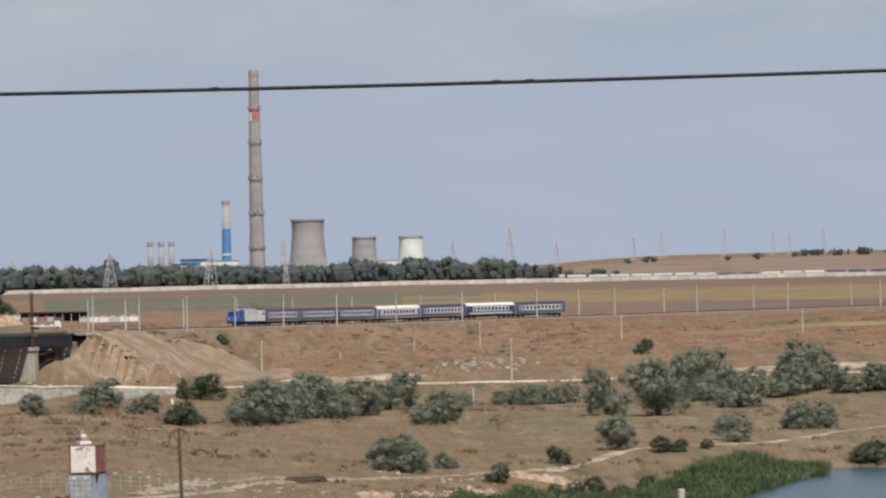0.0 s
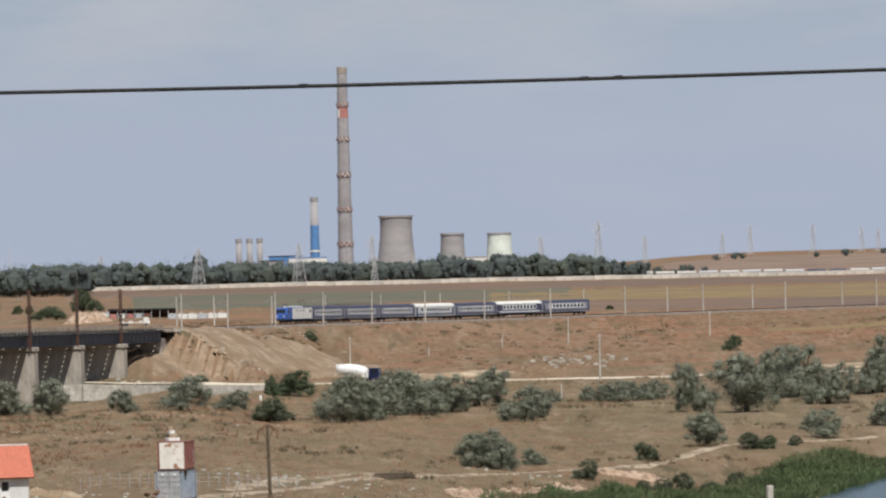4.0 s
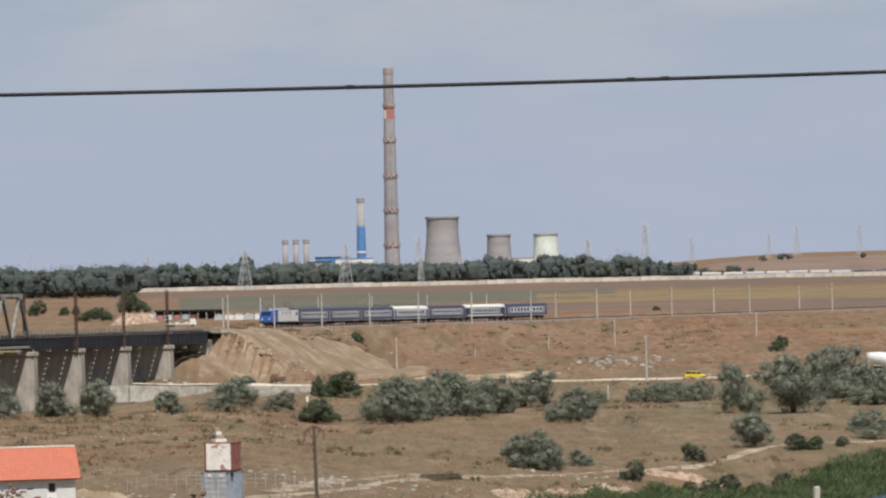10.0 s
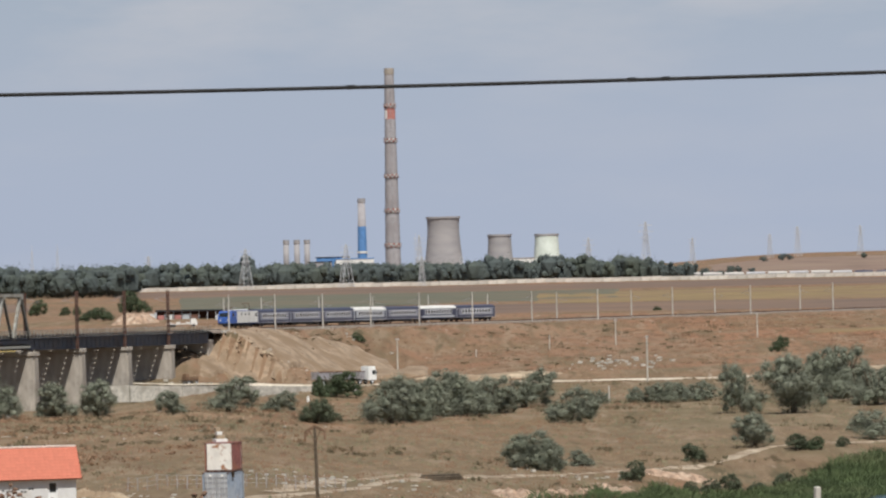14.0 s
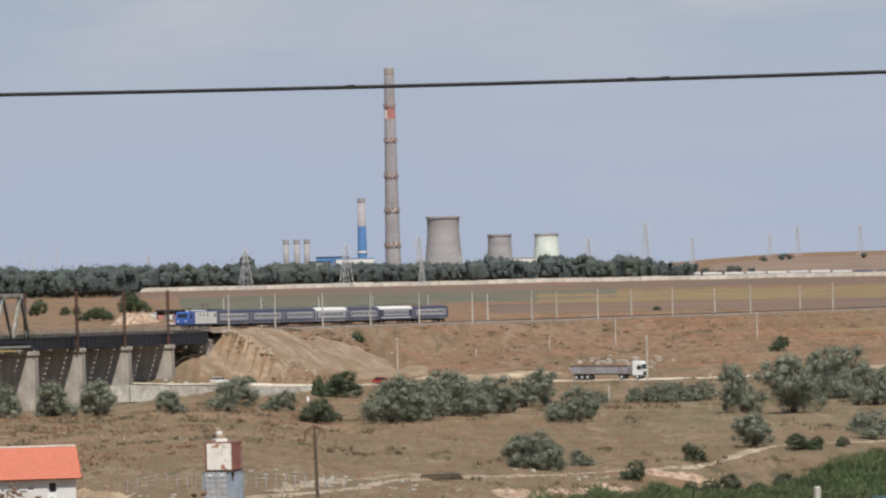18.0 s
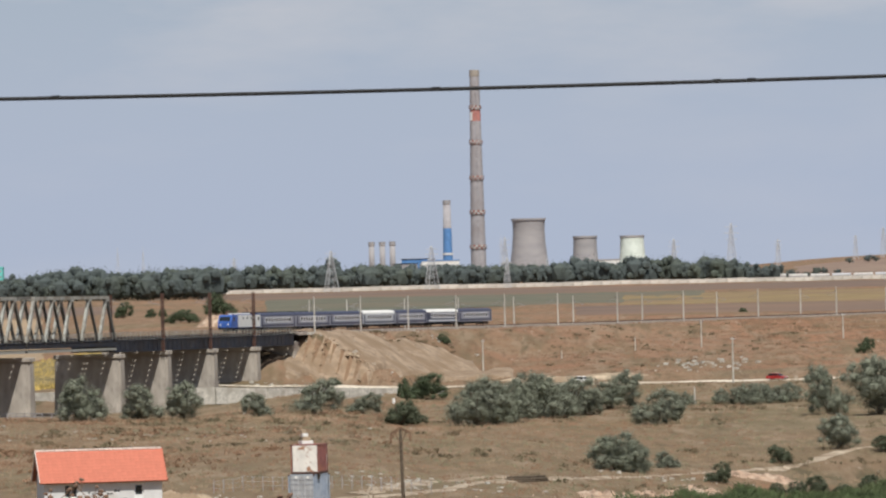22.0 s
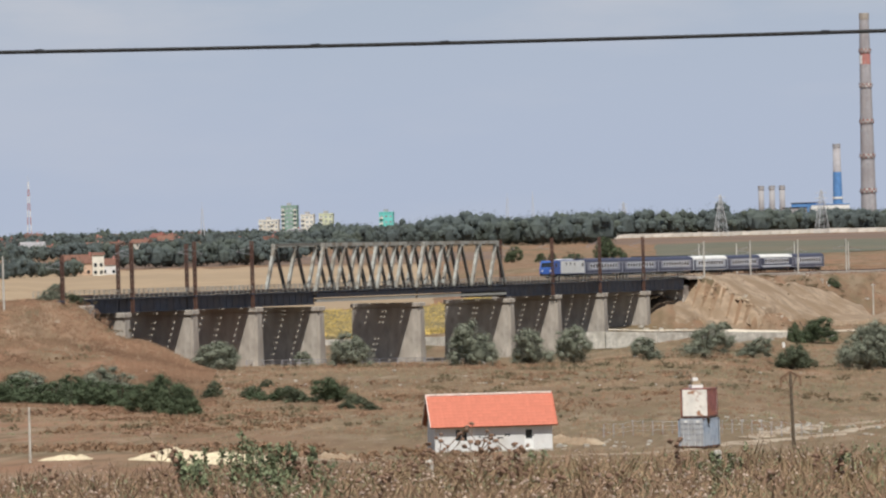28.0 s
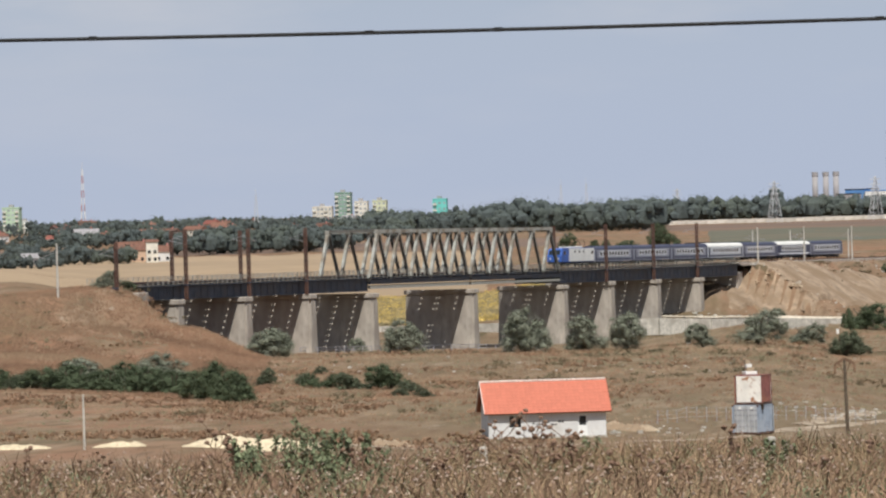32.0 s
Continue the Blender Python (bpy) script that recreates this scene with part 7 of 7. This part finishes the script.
def wagon(az, d, kind):
    text = {"white": "pale covered goods wagon parked on a siding", "grey": "grey goods wagon parked on a siding", "tank": "dark tank wagon parked on a siding"}[kind]
    root = thing("goods_wagon", spot(az, d, -az + 3, 0.3), text, "goods wagon", "wagons parked on the siding")
    part("chassis", box(-6.6, -1.2, 0.7, 6.6, 1.2, 1.1), M["dark"], root)
    for q in (-4.6, 4.6):
        bg = part("bogie", box(q - 1.3, -1.1, 0.3, q + 1.3, 1.1, 0.7), M["dark"], root)
        for o in (-0.9, 0.9):
            wh = part("wheel", tube([(0.45, -1.0), (0.45, 1.0)], 10), M["rust"], bg)
            wh.matrix_local = pose(q + o, 0, 0.45, 90, 0, 0)
    if kind == "tank":
        bm = tube([(0.5, -6.4), (1.3, -6.0), (1.45, 0), (1.3, 6.0), (0.5, 6.4)], 18)
        ob = part("tank", bm, M["coach_dark"], root, smooth=True)
        ob.matrix_local = pose(0, 0, 2.6, 0, 90, 0)
        part("dome", tube([(0.5, 3.8), (0.5, 4.4)], 12), M["dark"], root)
    else:
        m = M["white"] if kind == "white" else M["coach_band"]
        bm = prism([(-6.5, 1.1), (6.5, 1.1), (6.5, 3.4), (6.2, 4.1), (-6.2, 4.1), (-6.5, 3.4)], -1.4, 1.4)
        part("body", bm, M["tower"], root)
        part("cover", box(-6.4, -1.46, 2.9, 6.4, 1.46, 4.16, 0.15), m, root)


rng_w = random.Random(6)
order = ["white", "white", "white", "grey", "white", "grey", "white", "grey", "tank", "tank", "white", "grey", "white", "tank", "tank", "tank", "white", "tank", "grey", "tank"]
for k, kind in enumerate(order):
    wagon(3.36 + k * 0.292, 2880, kind)

# ---- the town ----


def house(az, d, w, dep, h, rise, turn, wall, roof, label, chimney=True):
    root = thing("house", spot(az, d, turn), label, "house", "houses of the town")
    part("outer_wall", box(-w / 2, -dep / 2, -1.5, w / 2, dep / 2, h), wall, root)
    bm = bmesh.new()
    a = [bm.verts.new((sx * (w / 2 + 0.4), q, z)) for sx in (-1, 1) for q, z in ((-dep / 2 - 0.4, h), (0, h + rise), (dep / 2 + 0.4, h))]
    bm.faces.new(a[:3])
    bm.faces.new(a[3:][::-1])
    for k in range(3):
        bm.faces.new((a[k], a[k + 3], a[(k + 1) % 3 + 3], a[(k + 1) % 3]))
    bmesh.ops.recalc_face_normals(bm, faces=bm.faces[:])
    rf = part("roof", bm, roof, root)
    if chimney:
        part("chimney", box(w * 0.2, -0.3, h + rise * 0.5, w * 0.2 + 0.7, 0.4, h + rise + 0.9), M["red_band"], rf)
    floors = max(1, int(h // 2.9))
    n = max(2, int(w // 3))
    for f in range(floors):
        for k in range(n):
            q = -w / 2 + (k + 0.5) * w / n
            wn_ = part("window", box(q - 0.55, -dep / 2 - 0.07, f * 2.9 + 0.9, q + 0.55, -dep / 2 + 0.05, f * 2.9 + 2.2), M["glass"], root)


TOWN_WALL = [M["plaster"], M["plaster"], M["cream"], M["white"], M["peach"]]
TOWN_ROOF = [M["roof_red"], M["roof_brown"], M["roof_brown"], M["roof_grey"], M["roof_red"]]
rt = random.Random(17)
WALL_WORD = ["white", "white", "cream", "bright white", "peach"]
ROOF_WORD = ["dull red", "brown", "brown", "grey", "dull red"]
for k in range(34):
    i, j = rt.randrange(5), rt.randrange(5)
    az = rt.uniform(-13.6, -7.2)
    d = rt.uniform(2250, 2950) if az < -8.3 else rt.uniform(2650, 2950)
    house(az, d, rt.uniform(8, 13), rt.uniform(7, 10), rt.choice((3.2, 3.4, 5.8)), rt.uniform(2.0, 3.2), rt.uniform(-50, 50), TOWN_WALL[i], TOWN_ROOF[j], f"{WALL_WORD[i]} town house with a {ROOF_WORD[j]} gable roof")
house(-11.1, 1675, 4.6, 7, 8.4, 1.0, 10, M["cream"], M["roof_brown"], "tall narrow cream house at the field's edge", False)
house(-11.32, 1690, 15, 9, 5.0, 3.6, 5, M["peach"], M["roof_brown"], "long house with a broad brown roof at the field's edge")
house(-10.95, 1690, 7, 8, 4.2, 2.6, 8, M["plaster"], M["roof_brown"], "low white annex with a brown roof")
house(-11.97, 2270, 13, 10, 5.2, 3.2, 20, M["white"], M["roof_grey"], "white house with a grey roof on the slope")
house(-11.75, 2290, 9, 9, 3.2, 3.0, -20, M["cream"], M["roof_brown"], "cream house with a brown roof on the slope")
house(-10.32, 2050, 8, 8, 4.4, 3.4, 35, M["white"], M["roof_red"], "white house with a bright red roof among trees")
house(-12.75, 1640, 9, 7, 3, 2, 10, M["tower"], M["roof_grey"], "grey shack with a low roof among trees", False)


def block(az, d, w, dep, base_up, top, wall, floors, cols, label, turn=0.0):
    x, y = polar(az, d)
    root = thing("apartment_block", spot(az, d, turn, -1), label, "apartment block", "apartment blocks of the town")
    h = (true_z(az, d, top) - ground_z(x, y) + 1) / scale_at(az, d)
    part("outer_wall", box(-w / 2, -dep / 2, 0, w / 2, dep / 2, h), wall, root)
    part("parapet", box(-w / 2 - 0.15, -dep / 2 - 0.15, h, w / 2 + 0.15, dep / 2 + 0.15, h + 0.8), wall, root)
    part("stair_head", box(-2, -1.5, h + 0.6, 1, 2, h + 2.6), M["tower"], root)
    fh = h / floors
    for f in range(floors):
        for k in range(cols):
            q = -w / 2 + (k + 0.5) * w / cols
            part("window", box(q - 0.75, -dep / 2 - 0.06, f * fh + 1.0, q + 0.75, -dep / 2 + 0.05, f * fh + 2.3), M["pane_far"], root)
    for k in range(0, cols, 3):
        q = -w / 2 + (k + 0.5) * w / cols
        for f in range(1, floors):
            part("balcony", box(q - 1.2, -dep / 2 - 1.1, f * fh + 0.1, q + 1.2, -dep / 2 - 0.06, f * fh + 1.1), M["cream"], root)


block(-12.943, 2900, 11.5, 12, 0, 18 + 0.00155 * 2900, M["pale_green"], 6, 4, "pale green apartment block above the trees")
block(-12.77, 2910, 5, 10, 0, 18 - 0.0018 * 2900, M["white"], 4, 2, "low white block beside a green one")
block(-8.511, 2950, 11, 12, 0, 18 + 0.00299 * 2950, M["green_block"], 8, 4, "grey-green apartment block above the town")
block(-8.792, 2900, 13.5, 10, 0, 18 - 0.00022 * 2900, M["cream"], 5, 5, "cream apartment block above the town")
block(-8.27, 2930, 9, 10, 0, 18 + 0.0008 * 2930, M["cream"], 6, 3, "cream apartment block above the town")
block(-8.02, 2930, 9.5, 10, 0, 18 + 0.0009 * 2930, M["cream_green"], 6, 3, "pale yellow-green apartment block above the town")
block(-7.208, 2900, 9.5, 10, 0, 18 + 0.00088 * 2900, M["teal"], 5, 3, "bright turquoise apartment block behind trees")

# ---- the yard beyond the railway ----


def yard():
    root = thing("market_shed", spot(-3.45, 1500, 3), "long low shed with a dark roof and red stalls", "shed")
    part("roof", prism([(-12.5, 2.9), (12.5, 2.9), (12.3, 3.3), (-12.3, 3.5)], -4, 4), M["dark"], root)
    part("back_wall", box(-12, 3.4, 0, 12, 3.7, 2.9), M["roof_brown"], root)
    for k in range(9):
        part("post", box(-12 + 3 * k - 0.1, -3.6, 0, -12 + 3 * k + 0.1, -3.4, 2.9), M["galv"], root)
    for k, c in enumerate(("red_band", "white", "red_band", "coach_grey", "roof_brown")):
        part("stall", box(-11.6 + 3 * k, -3.2, 0, -9.4 + 3 * k, -1.0, 1.7 + 0.2 * (k % 2)), M[c], root)
    r2 = thing("tarpaulin_shelter", spot(-2.72, 1460, 4), "long low shelter under white tarpaulins", "shelter")
    for k in range(6):
        part("tarpaulin", prism([(-10 + 3.4 * k, 1.5), (-8.4 + 3.4 * k, 2.3), (-6.7 + 3.4 * k, 1.6), (-6.7 + 3.4 * k, 1.45), (-8.4 + 3.4 * k, 2.15), (-10 + 3.4 * k, 1.35)], -2.5, 2.5), M["white"], r2)
        part("side_cloth", box(-10 + 3.4 * k, -2.4, 0, -9.9 + 3.4 * k, 2.4, 1.4), M["white"], r2)
        part("front_cloth", box(-9.8 + 3.4 * k, -2.6, 0.1, -6.8 + 3.4 * k, -2.5, 1.75), M["white"] if k % 3 else M["coach_grey"], r2)
    for az, d, c in ((-4.02, 1500, "white"), (-3.85, 1510, "coach_grey"), (-4.15, 1505, "red_band")):
        van = thing("parked_van", spot(az, d, 5), "light van parked by the market shed", "van", "vans by the shed")
        part("body", prism([(-2.4, 0.4), (2.4, 0.4), (2.4, 1.2), (1.5, 2.1), (-2.3, 2.2), (-2.4, 2.0)], -0.95, 0.95), M[c], van)
        part("windscreen", beam((2.38, 0, 1.25), (1.6, 0, 2.0), 1.7, 0.04), M["glass"], van)
        for q in (-1.5, 1.5):
            for o in (-0.85, 0.85):
                part("wheel", tube([(0.36, -0.12), (0.36, 0.12)], 12), M["dark"], van).matrix_local = pose(q, o, 0.36, 90, 0, 0)


yard()


def flatbed():
    root = thing("flatbed_truck", spot(-3.58, 1290, 8), "white flatbed truck parked beyond the bridge", "truck")
    part("cab", prism([(3, 0.6), (4.9, 0.6), (4.9, 1.6), (4.5, 2.6), (3, 2.6)], -1.1, 1.1), M["white"], root)
    part("window", beam((4.93, 0, 1.65), (4.55, 0, 2.5), 1.8, 0.04), M["glass"], root)
    part("bed", box(-4.5, -1.15, 0.9, 2.8, 1.15, 1.15), M["white"], root)
    for q in (-4.3, -1.5, 1.5):
        part("sideboard", box(q, -1.2, 1.15, q + 1.2, -1.1, 1.6), M["white"], root)
    for q in (-3.2, -2.1, 3.8):
        for o in (-0.95, 0.95):
            part("wheel", tube([(0.48, -0.15), (0.48, 0.15)], 14), M["dark"], root).matrix_local = pose(q, o, 0.48, 90, 0, 0)


flatbed()

# ---- vehicles on the road ----


def wheels(root, spots, r=0.5, w=0.3, half=1.0):
    for q in spots:
        for o in (-half, half):
            wh = part("wheel", tube([(r * 0.9, -w / 2), (r, -w / 2 + 0.04), (r, w / 2 - 0.04), (r * 0.9, w / 2)], 16), M["tyre"], root)
            wh.matrix_local = pose(q, o, r, 90, 0, 0)
            part("rim", tube([(r * 0.55, -w / 2 - 0.01), (r * 0.55, w / 2 + 0.01)], 12), M["galv"], wh)


def car(paint, label, name="car"):
    """A hatchback that faces along +x."""
    root = thing(name, Matrix(), label, "car")
    bm = prism([(-2.05, 0.35), (2.1, 0.35), (2.12, 0.72), (1.2, 0.92), (-1.95, 0.98), (-2.1, 0.8)], -0.86, 0.86)
    bmesh.ops.bevel(bm, geom=bm.edges[:], offset=0.06, segments=2, affect="EDGES")
    part("body", bm, paint, root)
    bm = prism([(-1.9, 0.94), (1.15, 0.9), (0.45, 1.42), (-1.25, 1.46)], -0.76, 0.76)
    part("cabin", bm, M["glass"], root, "dark window band")
    part("roof", prism([(-1.3, 1.43), (0.5, 1.4), (0.35, 1.48), (-1.2, 1.51)], -0.74, 0.74), paint, root)
    for q in (-0.45, 0.55):
        for o in (-0.77, 0.77):
            part("door_pillar", beam((q, o, 0.92), (q - 0.1, o, 1.42), 0.1, 0.05, (0, 1, 0)), paint, root)
    for o in (-0.62, 0.62):
        part("headlight", box(2.02, o - 0.16, 0.6, 2.14, o + 0.16, 0.75), M["white"], root)
        part("tail_light", box(-2.14, o - 0.14, 0.65, -2.02, o + 0.14, 0.82), M["red_band"], root)
    part("bumper", box(2.0, -0.8, 0.35, 2.18, 0.8, 0.52, 0.03), M["dark"], root)
    wheels(root, (-1.3, 1.3), 0.31, 0.2, 0.74)
    return root


def mixer():
    root = thing("concrete_mixer_truck", Matrix(), "white concrete mixer drum on a dark blue truck", "truck")
    part("chassis", box(-4.4, -0.5, 0.75, 3.6, 0.5, 1.05), M["dark"], root)
    bm = prism([(2.3, 0.7), (4.5, 0.7), (4.55, 1.7), (4.3, 3.0), (2.3, 3.05)], -1.2, 1.2)
    bmesh.ops.bevel(bm, geom=bm.edges[:], offset=0.08, segments=2, affect="EDGES")
    cab = part("cab", bm, M["truck_blue"], root, "dark blue cab")
    part("windscreen", beam((4.56, 0, 1.8), (4.34, 0, 2.8), 2.1, 0.05), M["glass"], cab)
    for o in (-1.2, 1.2):
        part("side_window", box(3.0, o - 0.03, 1.85, 4.0, o + 0.03, 2.7), M["glass"], cab)
    drum = part("drum", tube([(0.65, -3.7), (1.0, -3.0), (1.32, -1.2), (1.35, 0.6), (1.1, 2.4), (0.6, 3.3)], 26), M["drum"], root, "white mixing drum", True)
    drum.matrix_local = pose(-1.3, 0, 2.55, 0, 80 - 160 + 180 - 3, 0)
    part("pedestal", prism([(1.5, 1.05), (2.1, 1.05), (2.1, 2.8), (1.6, 2.8)], -0.7, 0.7), M["drum"], root)
    part("hopper", prism([(-5.0, 3.1), (-3.9, 3.1), (-4.2, 3.9), (-5.0, 3.9)], -0.6, 0.6), M["drum"], root)
    part("chute", beam((-4.6, 0, 2.9), (-5.3, 0, 1.7), 0.5, 0.12), M["drum"], root)
    part("rear_frame", beam((-4.1, 0, 1.0), (-4.4, 0, 3.1), 0.9, 0.15, (1, 0, 0)), M["drum"], root)
    for o in (-1.1, 1.1):
        part("mudguard", box(-4.2, o - 0.2, 1.08, -1.0, o + 0.2, 1.15), M["dark"], root)
        part("water_tank", box(0.9, o - 0.25, 1.1, 1.4, o + 0.25, 2.0), M["white"], root)
    wheels(root, (-3.5, -2.15, 1.6, 3.4), 0.52, 0.32, 1.02)
    return root


def semi():
    root = thing("tipper_lorry", Matrix(), "white lorry cab drawing a grey tipper trailer", "truck")
    bm = prism([(5.8, 0.8), (8.1, 0.8), (8.15, 2.0), (7.75, 3.75), (5.8, 3.8)], -1.24, 1.24)
    bmesh.ops.bevel(bm, geom=bm.edges[:], offset=0.1, segments=2, affect="EDGES")
    cab = part("cab", bm, M["drum"], root, "white high-roofed cab")
    part("windscreen", beam((8.14, 0, 2.05), (7.9, 0, 3.1), 2.2, 0.05), M["glass"], cab)
    for o in (-1.24, 1.24):
        part("side_window", box(6.9, o - 0.03, 2.0, 7.75, o + 0.03, 2.85), M["glass"], cab)
        part("mirror", box(7.9, o * 1.08 - 0.08, 2.1, 8.05, o * 1.08 + 0.08, 2.8), M["dark"], cab)
    part("grille", box(8.1, -0.9, 0.85, 8.2, 0.9, 1.6), M["dark"], cab)
    part("tractor_frame", box(2.4, -0.5, 0.7, 7.2, 0.5, 1.0), M["dark"], root)
    tip = part("tipper_body", prism([(-8.2, 1.35), (4.6, 1.15), (4.8, 2.75), (-8.2, 2.95)], -1.25, 1.25), M["tipper"], root, "grey steel tipper body")
    for k in range(9):
        for o in (-1.27, 1.27):
            part("rib", box(-7.9 + k * 1.45, o - 0.04, 1.35, -7.75 + k * 1.45, o + 0.04, 2.8), M["tipper"], tip)
    for o in (-1.27, 1.27):
        part("top_rail", beam((-8.2, o, 2.95), (4.8, o, 2.77), 0.12, 0.14), M["roof_brown"], tip)
    part("trailer_frame", box(-7.8, -0.6, 1.0, 4.2, 0.6, 1.2), M["dark"], root)
    wheels(root, (-6.9, -5.6, -4.3, 3.4, 6.9), 0.52, 0.34, 1.02)
    return root


def cart():
    root = thing("loaded_cart", Matrix(), "small brown cart loaded with pale sacks", "cart")
    part("bed", box(-1.6, -0.75, 0.7, 1.6, 0.75, 0.95), M["bark"], root)
    for o in (-0.78, 0.78):
        part("side_board", box(-1.6, o - 0.04, 0.95, 1.6, o + 0.04, 1.7), M["stalk"], root)
    part("seat_box", box(0.6, -0.7, 0.95, 1.5, 0.7, 2.3, 0.08), M["stalk"], root)
    for k in range(3):
        part("sack", box(-1.5 + 0.68 * k, -0.6, 0.95, -0.95 + 0.68 * k, 0.6, 1.75, 0.15), M["chalk"], root)
    part("shaft", beam((1.6, 0, 0.8), (3.4, 0, 0.9), 0.1, 0.1), M["bark"], root)
    wheels(root, (-1.0, 1.0), 0.42, 0.14, 0.85)
    return root


MIXER, SEMI, CART = mixer(), semi(), cart()
YELLOW = car(M["car_yellow"], "bright yellow hatchback driving on the gravel road")
WHITE_CAR = car(M["drum"], "white hatchback driving on the gravel road")
RED_CAR = car(M["car_red"], "dark red hatchback driving on the gravel road")


def key_on_road(ob, when, az, back=False, half=2.0):
    """Drives ob along the road by azimuths at seconds; past the ends it goes on at the same pace."""
    when, az = np.array(when, float), np.array(az, float)
    s0, s1 = (az[1] - az[0]) / (when[1] - when[0]), (az[-1] - az[-2]) / (when[-1] - when[-2])
    rows = []
    for t in np.arange(0, 32.5, 1.0):
        a = az[0] + (t - when[0]) * s0 if t < when[0] else az[-1] + (t - when[-1]) * s1 if t > when[-1] else float(np.interp(t, when, az))
        a = max(-8.9, min(13.9, a))
        p, e = on_road(a - 0.12), on_road(a + 0.12)
        m = on_road(a)
        m = (p + e) / 2 * 0.5 + m * 0.5
        d = e - p
        turn = math.degrees(math.atan2(d.y, d.x)) + (180 if back else 0)
        side = Vector((d.y, -d.x, 0)).normalized() * (1.6 if not back else -1.6)
        m = m + side
        rows.append((float(t), pose(m.x, m.y, m.z + 0.14, 0, 0, turn)))
    walk(ob, rows)


def motions():
    key_train()
    key_on_road(MIXER, [1, 2, 3, 4, 7, 8, 9], [-3.75, -2.63, -1.58, -0.5, 2.72, 3.78, 4.93])
    key_on_road(SEMI, [11.5, 13, 14, 17, 18, 19, 20.5], [-3.8, -2.37, -1.45, 1.33, 2.26, 3.23, 4.62])
    key_on_road(YELLOW, [9, 10], [2.12, 3.44])
    key_on_road(WHITE_CAR, [18.5, 19, 22, 23], [-2.66, -2.17, 0.74, 1.78])
    key_on_road(RED_CAR, [21, 22], [2.32, 3.37])
    key_on_road(CART, [0, 9, 14], [1.18, -1.89, -3.41], True)


motions()
